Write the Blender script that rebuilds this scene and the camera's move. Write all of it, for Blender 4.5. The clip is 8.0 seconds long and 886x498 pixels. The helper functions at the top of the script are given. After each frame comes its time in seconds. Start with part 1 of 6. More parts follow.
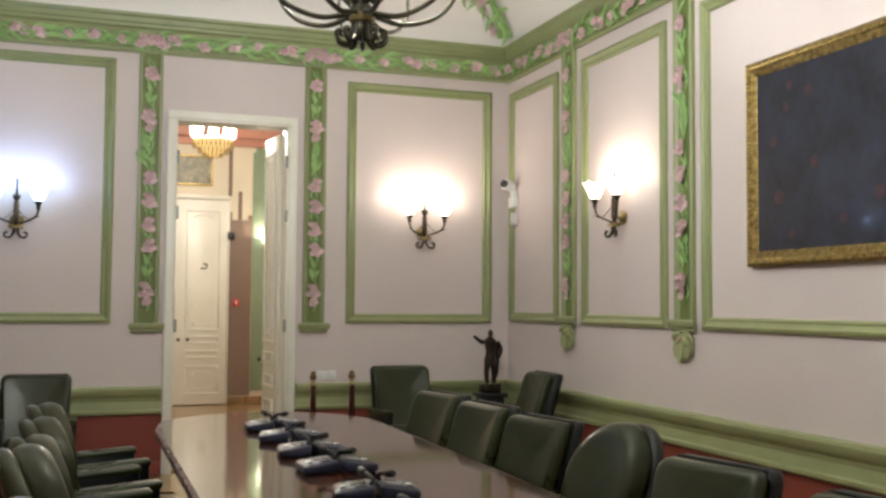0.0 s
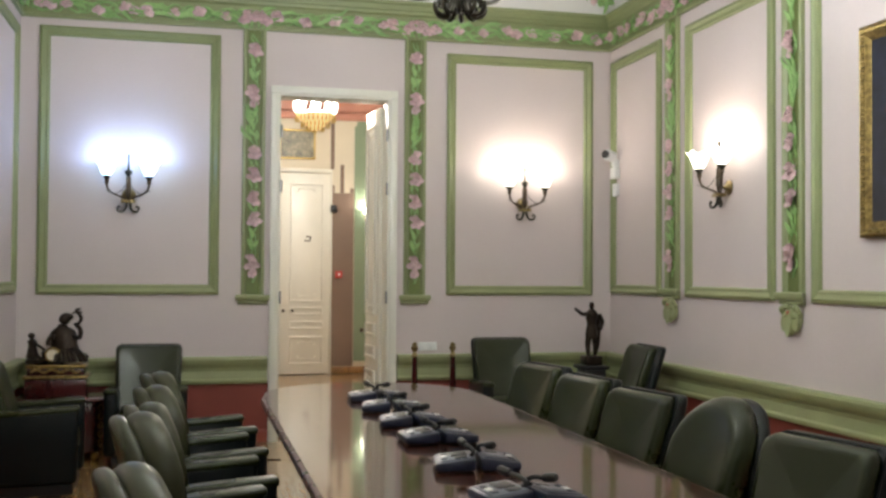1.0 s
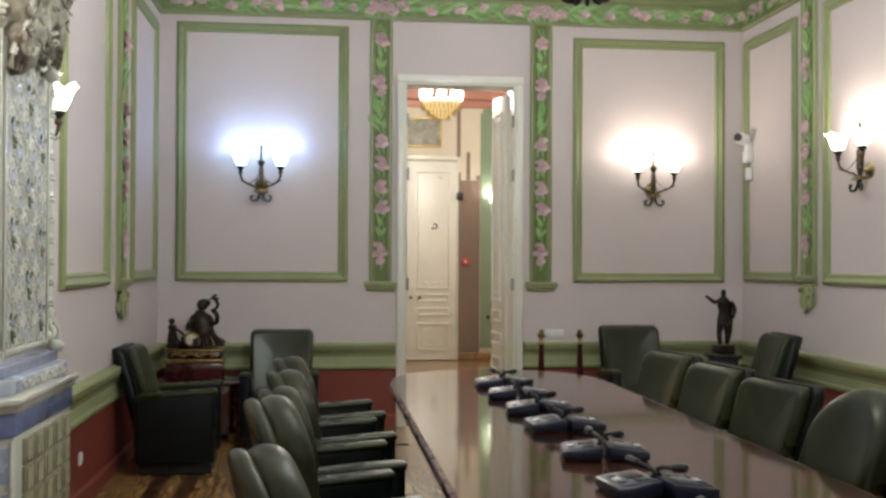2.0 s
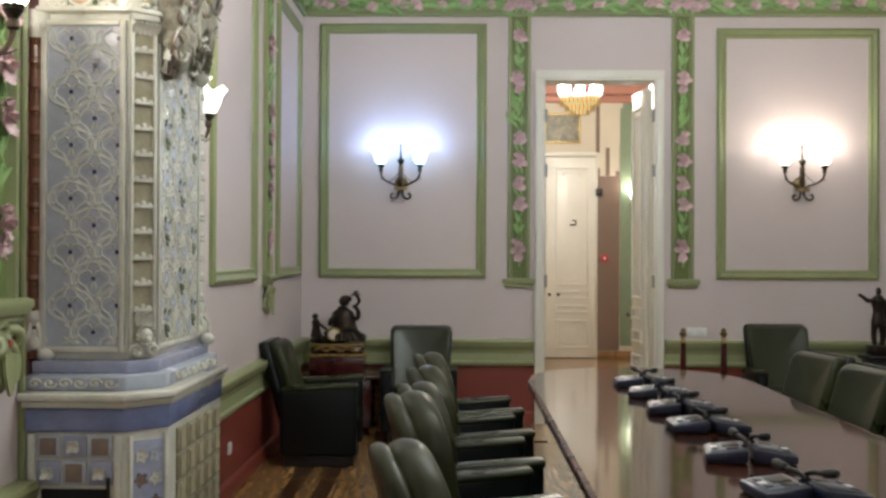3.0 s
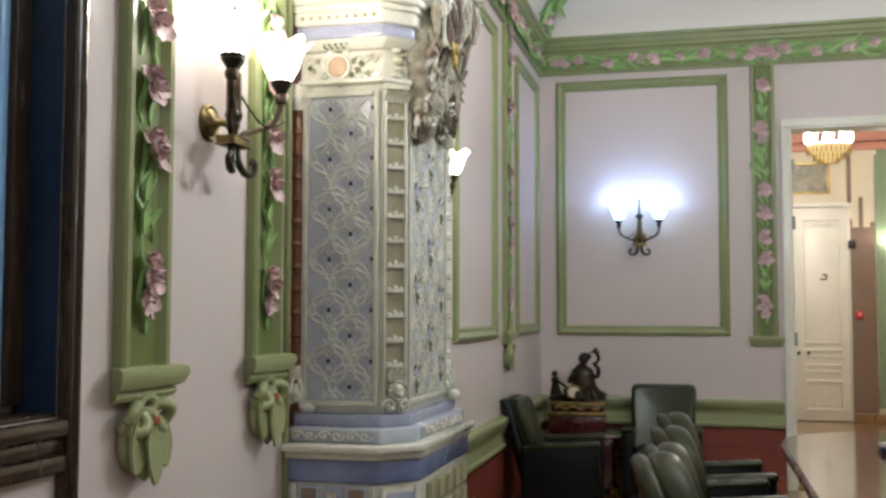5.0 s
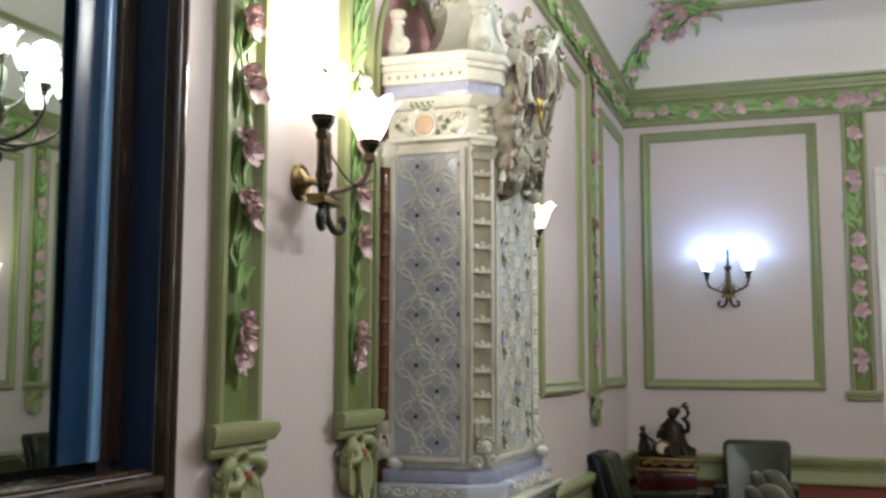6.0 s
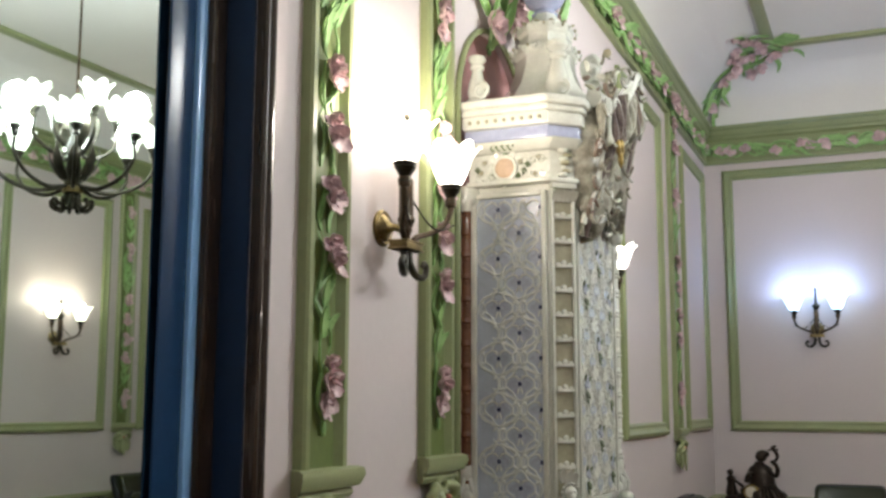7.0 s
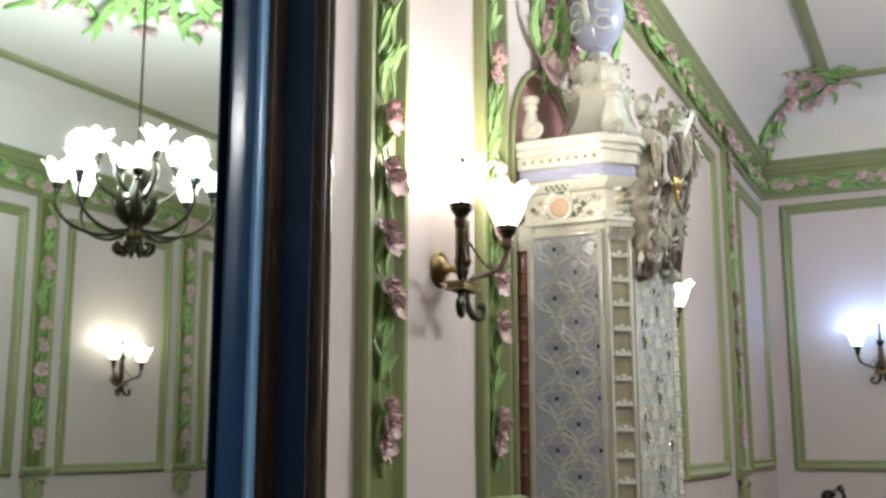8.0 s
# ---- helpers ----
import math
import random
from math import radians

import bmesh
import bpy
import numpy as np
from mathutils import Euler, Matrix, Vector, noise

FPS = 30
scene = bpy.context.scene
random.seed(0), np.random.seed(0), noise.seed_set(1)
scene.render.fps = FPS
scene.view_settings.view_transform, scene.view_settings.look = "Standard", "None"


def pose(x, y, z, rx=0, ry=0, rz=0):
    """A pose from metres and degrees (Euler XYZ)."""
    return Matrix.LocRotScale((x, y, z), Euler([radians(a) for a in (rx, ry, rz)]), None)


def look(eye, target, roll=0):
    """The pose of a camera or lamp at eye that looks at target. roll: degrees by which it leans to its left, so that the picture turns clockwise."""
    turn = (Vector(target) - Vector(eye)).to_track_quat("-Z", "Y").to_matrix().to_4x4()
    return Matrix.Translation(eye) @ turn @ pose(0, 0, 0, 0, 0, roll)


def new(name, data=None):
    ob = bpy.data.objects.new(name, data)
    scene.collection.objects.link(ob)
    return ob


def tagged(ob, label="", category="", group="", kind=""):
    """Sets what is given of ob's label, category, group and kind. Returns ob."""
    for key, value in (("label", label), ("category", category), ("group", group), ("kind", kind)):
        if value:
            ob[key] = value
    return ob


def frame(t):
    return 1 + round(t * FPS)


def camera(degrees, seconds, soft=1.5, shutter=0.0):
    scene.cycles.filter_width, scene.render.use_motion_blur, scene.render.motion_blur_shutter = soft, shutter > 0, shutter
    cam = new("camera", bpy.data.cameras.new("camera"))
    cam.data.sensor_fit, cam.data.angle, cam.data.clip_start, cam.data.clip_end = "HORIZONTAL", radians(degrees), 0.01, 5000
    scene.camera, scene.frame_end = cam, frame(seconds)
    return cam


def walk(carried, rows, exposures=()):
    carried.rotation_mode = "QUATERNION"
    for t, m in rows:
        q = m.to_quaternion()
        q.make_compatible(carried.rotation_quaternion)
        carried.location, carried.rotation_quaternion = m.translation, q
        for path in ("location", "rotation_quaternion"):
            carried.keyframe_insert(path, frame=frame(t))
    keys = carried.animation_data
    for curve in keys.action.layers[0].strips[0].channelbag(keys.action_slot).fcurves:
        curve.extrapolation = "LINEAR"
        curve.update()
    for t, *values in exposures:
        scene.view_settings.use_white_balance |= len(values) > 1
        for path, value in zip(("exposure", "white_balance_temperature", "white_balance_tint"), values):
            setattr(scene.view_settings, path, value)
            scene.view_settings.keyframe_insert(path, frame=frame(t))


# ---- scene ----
# ================= camera and light =================
cam = camera(46.56, 8.0, soft=2.8)
walk(cam, [
    (0.0, pose(-0.004, -0.015, 1.600, 93.06, -0.38, -19.31)),
    (0.5, pose(-0.001, -0.012, 1.603, 92.13, -0.38, -16.76)),
    (1.0, pose(0.003, -0.009, 1.605, 91.44, -0.37, -13.71)),
    (1.5, pose(0.006, -0.005, 1.605, 90.97, -0.31, -10.26)),
    (3.0, pose(0.010, 0.001, 1.606, 90.46, -0.26, 1.01)),
    (3.5, pose(0.000, 0.001, 1.600, 90.94, -0.23, 5.04)),
    (4.0, pose(-0.012, 0.002, 1.599, 91.55, -0.13, 8.36)),
    (4.5, pose(-0.021, -0.006, 1.602, 92.33, -0.11, 11.34)),
    (6.0, pose(-0.042, -0.028, 1.622, 96.42, -0.18, 18.58)),
    (6.5, pose(-0.045, -0.032, 1.632, 97.44, -0.26, 20.85)),
    (7.0, pose(-0.052, -0.039, 1.639, 98.58, -0.18, 22.95)),
    (7.5, pose(-0.053, -0.049, 1.643, 99.68, -0.10, 24.23)),
    (8.0, pose(-0.054, -0.058, 1.648, 100.66, -0.01, 26.01)),
], exposures=[(0.0, 0.18, 6950, 10), (1.0, 0.18, 6600, 9), (1.5, 0.12, 6500, 9), (3.0, 0.06, 6500, 10), (4.5, 0.06, 6550, 9), (6.0, -0.06, 6500, 10), (8.0, -0.05, 6500, 10)])


XL, XR, YF, YB = -1.54, 4.235, 10.0, -3.2      # inner faces of the room's walls
Z_FRIEZE, Z_CORNICE, Z_COVE, Z_CEIL = 3.98, 4.17, 4.31, 4.85

w = bpy.data.worlds.new("world")
w.use_nodes = True
w.node_tree.nodes["Background"].inputs["Color"].default_value = (0.02, 0.04, 0.10, 1)
w.node_tree.nodes["Background"].inputs["Strength"].default_value = 0.6
scene.world = w


def lamp(name, loc, power, color, radius=0.06):
    data = bpy.data.lights.new(name, "POINT")
    data.energy, data.color, data.shadow_soft_size = power, color, radius
    ob = new(name, data)
    ob.location = loc
    return ob


WARM, COOL, WHITE = (1.0, 0.90, 0.76), (0.34, 0.53, 1.0), (0.925, 0.975, 0.985)
# the second, behind the camera, is unseen: added to light the near end
CHANDELIERS = [(1.21, 4.63), (1.21, -0.9)]
for (cx, cy), watts in zip(CHANDELIERS, (100, 20)):
    for k in range(4):
        a = k * math.pi / 2
        lamp("chandelier_light", (cx + 0.46 * math.cos(a), cy + 0.46 * math.sin(a), 3.415), watts, WHITE, 0.07)
lamp("hall_light", (2.76, 16.44, 2.68), 9.0, (1.0, 0.93, 0.82), 0.05)
# wall, place along the wall, height of the plate, colour, power
SCONCES = [("far", -0.575, 2.33, COOL, 14), ("far", 3.27, 2.33, WARM, 15), ("right", 7.55, 2.33, WARM, 14),
           ("left", 2.95, 2.21, WARM, 28), ("left", 5.40, 2.22, WARM, 15)]
lamp("hall_light", (1.48, 13.0, 3.80), 280, (1.0, 0.955, 0.87), 0.12)


# ================= materials =================
def material(name, color, rough=0.5, metal=0.0, var=0.08, scale=6.0, fine=60.0, bump=0.0, coat=0.0, second=None, emit=None, strength=0.0,
             spec=0.5, island=0.0, stretch=(1, 1, 1)):
    """A surface with a colour that varies at two scales, and with fine relief."""
    m = bpy.data.materials.new(name)
    m.use_nodes = True
    nt = m.node_tree
    b = nt.nodes["Principled BSDF"]
    b.inputs["Metallic"].default_value = metal
    b.inputs["Coat Weight"].default_value = coat
    b.inputs["Coat Roughness"].default_value = 0.06
    b.inputs["Specular IOR Level"].default_value = spec
    co = nt.nodes.new("ShaderNodeTexCoord")
    mp = nt.nodes.new("ShaderNodeMapping")
    mp.inputs["Scale"].default_value = stretch
    nt.links.new(co.outputs["Object"], mp.inputs["Vector"])
    n1 = nt.nodes.new("ShaderNodeTexNoise")
    n1.inputs["Scale"].default_value, n1.inputs["Detail"].default_value = scale, 4
    n2 = nt.nodes.new("ShaderNodeTexNoise")
    n2.inputs["Scale"].default_value, n2.inputs["Detail"].default_value = fine, 3
    for n in (n1, n2):
        nt.links.new(mp.outputs["Vector"], n.inputs["Vector"])
    add = nt.nodes.new("ShaderNodeMath")
    add.operation = "MULTIPLY_ADD"
    nt.links.new(n2.outputs["Fac"], add.inputs[0])
    add.inputs[1].default_value = 0.5
    nt.links.new(n1.outputs["Fac"], add.inputs[2])
    ramp = nt.nodes.new("ShaderNodeMapRange")
    ramp.inputs["From Min"].default_value, ramp.inputs["From Max"].default_value = 0.45, 1.05
    nt.links.new(add.outputs["Value"], ramp.inputs["Value"])
    mix = nt.nodes.new("ShaderNodeMix")
    mix.data_type = "RGBA"
    dark = [c * (1 - 2 * var) for c in color]
    light = second if second else [min(1.0, c * (1 + 1.2 * var)) for c in color]
    mix.inputs["A"].default_value, mix.inputs["B"].default_value = (*dark, 1), (*light, 1)
    nt.links.new(ramp.outputs["Result"], mix.inputs["Factor"])
    out = mix.outputs["Result"]
    if island:
        ob_info = nt.nodes.new("ShaderNodeObjectInfo")
        geo = nt.nodes.new("ShaderNodeNewGeometry")
        both = nt.nodes.new("ShaderNodeMath")
        both.operation = "ADD"
        nt.links.new(ob_info.outputs["Random"], both.inputs[0])
        nt.links.new(geo.outputs["Random Per Island"], both.inputs[1])
        val = nt.nodes.new("ShaderNodeMapRange")
        val.inputs["From Max"].default_value = 2.0
        val.inputs["To Min"].default_value, val.inputs["To Max"].default_value = 1 - island, 1 + island
        nt.links.new(both.outputs["Value"], val.inputs["Value"])
        hsv = nt.nodes.new("ShaderNodeHueSaturation")
        nt.links.new(out, hsv.inputs["Color"])
        nt.links.new(val.outputs["Result"], hsv.inputs["Value"])
        out = hsv.outputs["Color"]
    nt.links.new(out, b.inputs["Base Color"])
    rr = nt.nodes.new("ShaderNodeMapRange")
    rr.inputs["To Min"].default_value, rr.inputs["To Max"].default_value = max(0.02, rough * 0.8), min(1, rough * 1.2)
    nt.links.new(n1.outputs["Fac"], rr.inputs["Value"])
    nt.links.new(rr.outputs["Result"], b.inputs["Roughness"])
    if bump:
        bp = nt.nodes.new("ShaderNodeBump")
        bp.inputs["Strength"].default_value, bp.inputs["Distance"].default_value = bump, 0.01
        nt.links.new(n2.outputs["Fac"], bp.inputs["Height"])
        nt.links.new(bp.outputs["Normal"], b.inputs["Normal"])
    if emit:
        b.inputs["Emission Color"].default_value, b.inputs["Emission Strength"].default_value = (*emit, 1), strength
    return m


M_WALL = material("pink_wall_paint", (0.60, 0.525, 0.525), 0.62, var=0.025, scale=1.2, fine=40, bump=0.06)
M_CEIL = material("ceiling_white", (0.80, 0.77, 0.76), 0.7, var=0.02, scale=0.8, fine=30, bump=0.04)
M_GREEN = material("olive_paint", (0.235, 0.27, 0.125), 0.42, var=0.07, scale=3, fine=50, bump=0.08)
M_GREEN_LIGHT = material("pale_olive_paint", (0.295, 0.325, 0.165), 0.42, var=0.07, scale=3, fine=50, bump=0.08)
M_GREEN_DARK = material("deep_olive_ground", (0.135, 0.175, 0.048), 0.5, var=0.10, scale=5, fine=40, bump=0.1)
M_LEAF = material("leaf_green_plaster", (0.20, 0.42, 0.115), 0.45, var=0.16, scale=14, fine=80, bump=0.15, second=(0.36, 0.55, 0.22), island=0.2)
M_IRIS = material("iris_pink_plaster", (0.58, 0.35, 0.375), 0.45, var=0.16, scale=22, fine=90, bump=0.15, second=(0.84, 0.64, 0.66), island=0.14)
M_DADO = material("brick_red_paint", (0.22, 0.045, 0.032), 0.5, var=0.07, scale=2, fine=40, bump=0.06)
M_WHITE = material("white_gloss_paint", (0.74, 0.73, 0.66), 0.32, var=0.03, scale=3, fine=40, bump=0.04)
M_CREAM = material("cream_wall_paint", (0.66, 0.60, 0.48), 0.6, var=0.03, scale=2, fine=40, bump=0.05)
M_TAN = material("tan_brown_paint", (0.20, 0.135, 0.10), 0.5, var=0.05, scale=2, fine=40)
M_SAGE = material("sage_paint", (0.22, 0.29, 0.19), 0.5, var=0.05, scale=2, fine=40)
M_ROSE = material("rose_cornice_paint", (0.50, 0.23, 0.17), 0.5, var=0.06, scale=3, fine=40)
M_NICHE = material("dusky_red_plaster", (0.45, 0.235, 0.23), 0.4, var=0.14, scale=5, fine=30, bump=0.08)
M_FLOOR = material("oak_parquet", (0.25, 0.135, 0.048), 0.22, var=0.16, scale=4, fine=40, coat=0.35, second=(0.40, 0.235, 0.095), island=0.22, stretch=(6, 1, 1))
M_FLOOR_DARK = material("dark_inlay_wood", (0.085, 0.035, 0.015), 0.25, var=0.2, scale=5, fine=40, coat=0.3, stretch=(6, 1, 1))
M_TABLE = material("polished_mahogany", (0.046, 0.0155, 0.009), 0.10, var=0.25, scale=3, fine=26, coat=0.42, spec=0.2, second=(0.10, 0.035, 0.018), stretch=(9, 0.7, 3))
M_TABLE_DARK = material("dark_mahogany_edge", (0.105, 0.040, 0.032), 0.28, var=0.2, scale=5, fine=40, coat=0.4)
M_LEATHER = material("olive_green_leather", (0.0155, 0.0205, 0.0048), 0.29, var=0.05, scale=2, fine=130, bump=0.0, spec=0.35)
# paler copy of the olive leather: highlights on the backs put into its colour
M_LEATHER_SHEEN = material("sheen_olive_leather", (0.026, 0.0275, 0.0105), 0.33, var=0.04, scale=2, fine=130, bump=0.0, spec=0.35)
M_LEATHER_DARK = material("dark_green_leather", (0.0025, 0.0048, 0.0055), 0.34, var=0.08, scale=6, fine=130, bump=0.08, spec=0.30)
M_BLACK = material("black_plastic", (0.012, 0.012, 0.014), 0.4, var=0.1, scale=20, fine=90)
M_GREY = material("blue_grey_plastic", (0.10, 0.115, 0.15), 0.34, var=0.08, scale=14, fine=90)
M_NAVY_PL = material("navy_plastic", (0.013, 0.018, 0.042), 0.35, var=0.1, scale=14, fine=90)
M_BRONZE = material("dark_bronze", (0.045, 0.030, 0.020), 0.34, metal=0.7, var=0.25, scale=18, fine=90, second=(0.11, 0.075, 0.045))
M_FIGURE = material("blackened_bronze", (0.020, 0.013, 0.010), 0.30, metal=0.6, var=0.3, scale=18, fine=90, second=(0.055, 0.038, 0.026))
M_IRON = material("black_green_iron", (0.020, 0.026, 0.024), 0.3, metal=0.65, var=0.3, scale=20, fine=90, second=(0.07, 0.06, 0.04))
M_BRASS = material("aged_brass", (0.20, 0.155, 0.08), 0.3, metal=1.0, var=0.2, scale=18, fine=80, second=(0.40, 0.31, 0.15))
M_GILT_DARK = material("darkened_gilt", (0.20, 0.12, 0.035), 0.42, metal=0.85, var=0.35, scale=30, fine=90, second=(0.42, 0.30, 0.11), bump=0.3)
M_GOLD = material("gilt", (0.55, 0.36, 0.10), 0.34, metal=0.9, var=0.3, scale=30, fine=90, second=(0.75, 0.55, 0.2), bump=0.3)
M_MAROON = material("maroon_lacquer", (0.055, 0.010, 0.010), 0.22, var=0.2, scale=6, fine=40, coat=0.6)
M_WINDOW_WOOD = material("dark_brown_varnish", (0.028, 0.016, 0.010), 0.26, var=0.25, scale=8, fine=50, coat=0.3, second=(0.060, 0.036, 0.022), stretch=(4, 0.35, 4))
M_REBATE = material("deep_blue_rebate", (0.013, 0.045, 0.115), 0.25, var=0.1, scale=3, fine=40)
M_NAVY = material("navy_reveal", (0.011, 0.026, 0.066), 0.3, var=0.12, scale=3, fine=40)
M_BLUE_BEAD = material("blue_bead", (0.26, 0.50, 0.86), 0.25, var=0.06, scale=3, fine=40)
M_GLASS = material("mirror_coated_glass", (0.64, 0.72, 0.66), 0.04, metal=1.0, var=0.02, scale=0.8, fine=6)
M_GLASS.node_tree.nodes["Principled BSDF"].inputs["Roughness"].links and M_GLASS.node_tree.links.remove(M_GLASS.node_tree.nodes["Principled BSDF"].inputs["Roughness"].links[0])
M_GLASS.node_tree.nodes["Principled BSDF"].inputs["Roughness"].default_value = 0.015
M_CREAM_GLAZE = material("cream_glaze", (0.67, 0.67, 0.595), 0.17, var=0.07, scale=10, fine=70, coat=0.45, second=(0.77, 0.775, 0.705))
M_LILAC_GLAZE = material("lilac_grey_glaze", (0.34, 0.37, 0.53), 0.24, var=0.06, scale=14, fine=60, coat=0.3, second=(0.42, 0.45, 0.60))
# pale ground; part of its blue is cool light put into the colour
M_PALE_GLAZE = material("pale_lilac_glaze", (0.50, 0.55, 0.65), 0.26, var=0.06, scale=14, fine=60, coat=0.25)
M_NET_GLAZE = material("white_glaze", (0.69, 0.71, 0.69), 0.16, var=0.06, scale=12, fine=70, coat=0.4)
M_SIDE_GLAZE = material("pale_buff_glaze", (0.46, 0.455, 0.40), 0.34, var=0.10, scale=16, fine=60, coat=0.10, second=(0.55, 0.545, 0.49))
M_DRAPE = material("plum_brown_glaze", (0.10, 0.060, 0.055), 0.3, var=0.25, scale=20, fine=60, coat=0.3, second=(0.22, 0.16, 0.14))
M_PETAL_GLAZE = material("lilac_petal_glaze", (0.44, 0.46, 0.57), 0.26, var=0.10, scale=30, fine=90, coat=0.25)
M_UMBER_GLAZE = material("umber_glaze", (0.20, 0.14, 0.10), 0.3, var=0.2, scale=14, fine=60, coat=0.25)
M_WING = material("stained_cream_glaze", (0.17, 0.14, 0.095), 0.36, var=0.25, scale=18, fine=60, second=(0.50, 0.48, 0.39))
M_BLUE_GLAZE = material("blue_glaze", (0.21, 0.255, 0.47), 0.16, var=0.10, scale=12, fine=60, coat=0.6)
M_INK_GLAZE = material("ink_blue_glaze", (0.035, 0.04, 0.11), 0.15, var=0.1, scale=12, fine=60, coat=0.6)
M_STRAW_GLAZE = material("straw_glaze", (0.52, 0.48, 0.33), 0.3, var=0.12, scale=14, fine=60, coat=0.3)
M_BUFF_GLAZE = material("buff_glaze", (0.37, 0.345, 0.24), 0.3, var=0.14, scale=14, fine=60, coat=0.5)
M_BROWN_GLAZE = material("brown_glaze", (0.21, 0.09, 0.045), 0.2, var=0.2, scale=14, fine=60, coat=0.5)
M_TILE_BROWN = material("taupe_tile", (0.25, 0.185, 0.16), 0.25, var=0.12, scale=14, fine=60, coat=0.4)
M_GREEN_GLAZE = material("green_glaze", (0.13, 0.17, 0.085), 0.3, var=0.2, scale=20, fine=60, coat=0.5)
M_PEACH_GLAZE = material("peach_glaze", (0.60, 0.43, 0.31), 0.2, var=0.12, scale=14, fine=60, coat=0.5)
M_VOID = material("void_black", (0.008, 0.008, 0.008), 0.8, var=0.2, scale=8, fine=50)
M_CANVAS = material("dark_flower_canvas", (0.018, 0.016, 0.024), 0.4, var=0.5, scale=3.5, fine=18, second=(0.022, 0.028, 0.055), coat=0.1)
M_CANVAS_HALL = material("landscape_canvas", (0.16, 0.14, 0.08), 0.4, var=0.4, scale=6, fine=26, second=(0.36, 0.33, 0.22))
M_RED = material("red_plastic", (0.55, 0.03, 0.03), 0.35, var=0.05)
M_PLATE = material("white_plastic", (0.75, 0.76, 0.76), 0.35, var=0.03)
M_STEEL = material("dull_steel", (0.30, 0.31, 0.32), 0.35, metal=0.9, var=0.1)


def shade_glass(name, color, strength):
    return material(name, (0.8, 0.78, 0.72), 0.3, var=0.03, emit=color, strength=strength)


M_SHADE_WARM = shade_glass("lit_warm_glass", (1.0, 0.94, 0.80), 6.5)
M_SHADE_COOL = shade_glass("lit_cool_glass", (0.45, 0.70, 1.0), 6.5)
M_SHADE_WHITE = shade_glass("lit_white_glass", (0.97, 1.0, 0.93), 3.0)
M_CRYSTAL = shade_glass("lit_amber_crystal", (1.0, 0.70, 0.24), 0.7)


# ================= mesh helpers =================
def finish(bm, mat, name, smooth=38):
    bmesh.ops.recalc_face_normals(bm, faces=bm.faces)
    me = bpy.data.meshes.new(name)
    bm.to_mesh(me)
    bm.free()
    for m in (mat if isinstance(mat, (list, tuple)) else [mat]):
        me.materials.append(m)
    if smooth:
        me.polygons.foreach_set("use_smooth", [True] * len(me.polygons))
        me.set_sharp_from_angle(angle=radians(smooth))
    return me


def part(name, bm, mat, parent=None, label="", smooth=38, at=None):
    """One mesh object from a bmesh (or from a mesh that is shared), under a thing or a part."""
    me = bm if isinstance(bm, bpy.types.Mesh) else finish(bm, mat, name, smooth)
    ob = new(name, me)
    if parent is not None:
        ob.parent = parent
    if at is not None:
        ob.matrix_local = at
    return tagged(ob, label=label)


def thing(name, m, label, category, group="", kind=""):
    ob = new(name)
    ob.empty_display_size = 0.1
    ob.matrix_world = m
    return tagged(ob, label, category, group, kind)


def box(bm, x0, x1, y0, y1, z0, z1, bev=0.0, seg=2):
    r = bmesh.ops.create_cube(bm, size=1, matrix=Matrix.Translation(((x0 + x1) / 2, (y0 + y1) / 2, (z0 + z1) / 2)) @ Matrix.Diagonal((x1 - x0, y1 - y0, z1 - z0, 1)))
    if bev:
        edges = {e for v in r["verts"] for e in v.link_edges}
        bmesh.ops.bevel(bm, geom=list(edges), offset=bev, segments=seg, affect="EDGES", profile=0.5)
    return bm


def boxed(x0, x1, y0, y1, z0, z1, bev=0.0, seg=2):
    return box(bmesh.new(), x0, x1, y0, y1, z0, z1, bev, seg)


def lathe(bm, prof, n=16, m=Matrix(), squash=(1, 1)):
    rings = []
    for r, z in prof:
        rings.append([bm.verts.new(m @ Vector((max(r, 1e-4) * math.cos(2 * math.pi * k / n) * squash[0], max(r, 1e-4) * math.sin(2 * math.pi * k / n) * squash[1], z))) for k in range(n)])
    for a, b in zip(rings, rings[1:]):
        for k in range(n):
            bm.faces.new((a[k], a[(k + 1) % n], b[(k + 1) % n], b[k]))
    for ring in (rings[0], rings[-1]):
        bm.faces.new(ring)
    return bm


def tube(bm, pts, rad, n=8):
    """A round bar along points; rad: one radius, or one for each point."""
    pts = [Vector(p) for p in pts]
    rad = [rad] * len(pts) if isinstance(rad, (int, float)) else rad
    side, rings = None, []
    for i, p in enumerate(pts):
        d = (pts[min(i + 1, len(pts) - 1)] - pts[max(i - 1, 0)]).normalized()
        if side is None:
            side = d.orthogonal().normalized()
        side = (side - d * side.dot(d)).normalized()
        other = d.cross(side)
        rings.append([bm.verts.new(p + rad[i] * (math.cos(2 * math.pi * k / n) * side + math.sin(2 * math.pi * k / n) * other)) for k in range(n)])
    for a, b in zip(rings, rings[1:]):
        for k in range(n):
            bm.faces.new((a[k], a[(k + 1) % n], b[(k + 1) % n], b[k]))
    bm.faces.new(rings[0])
    bm.faces.new(rings[-1])
    return bm


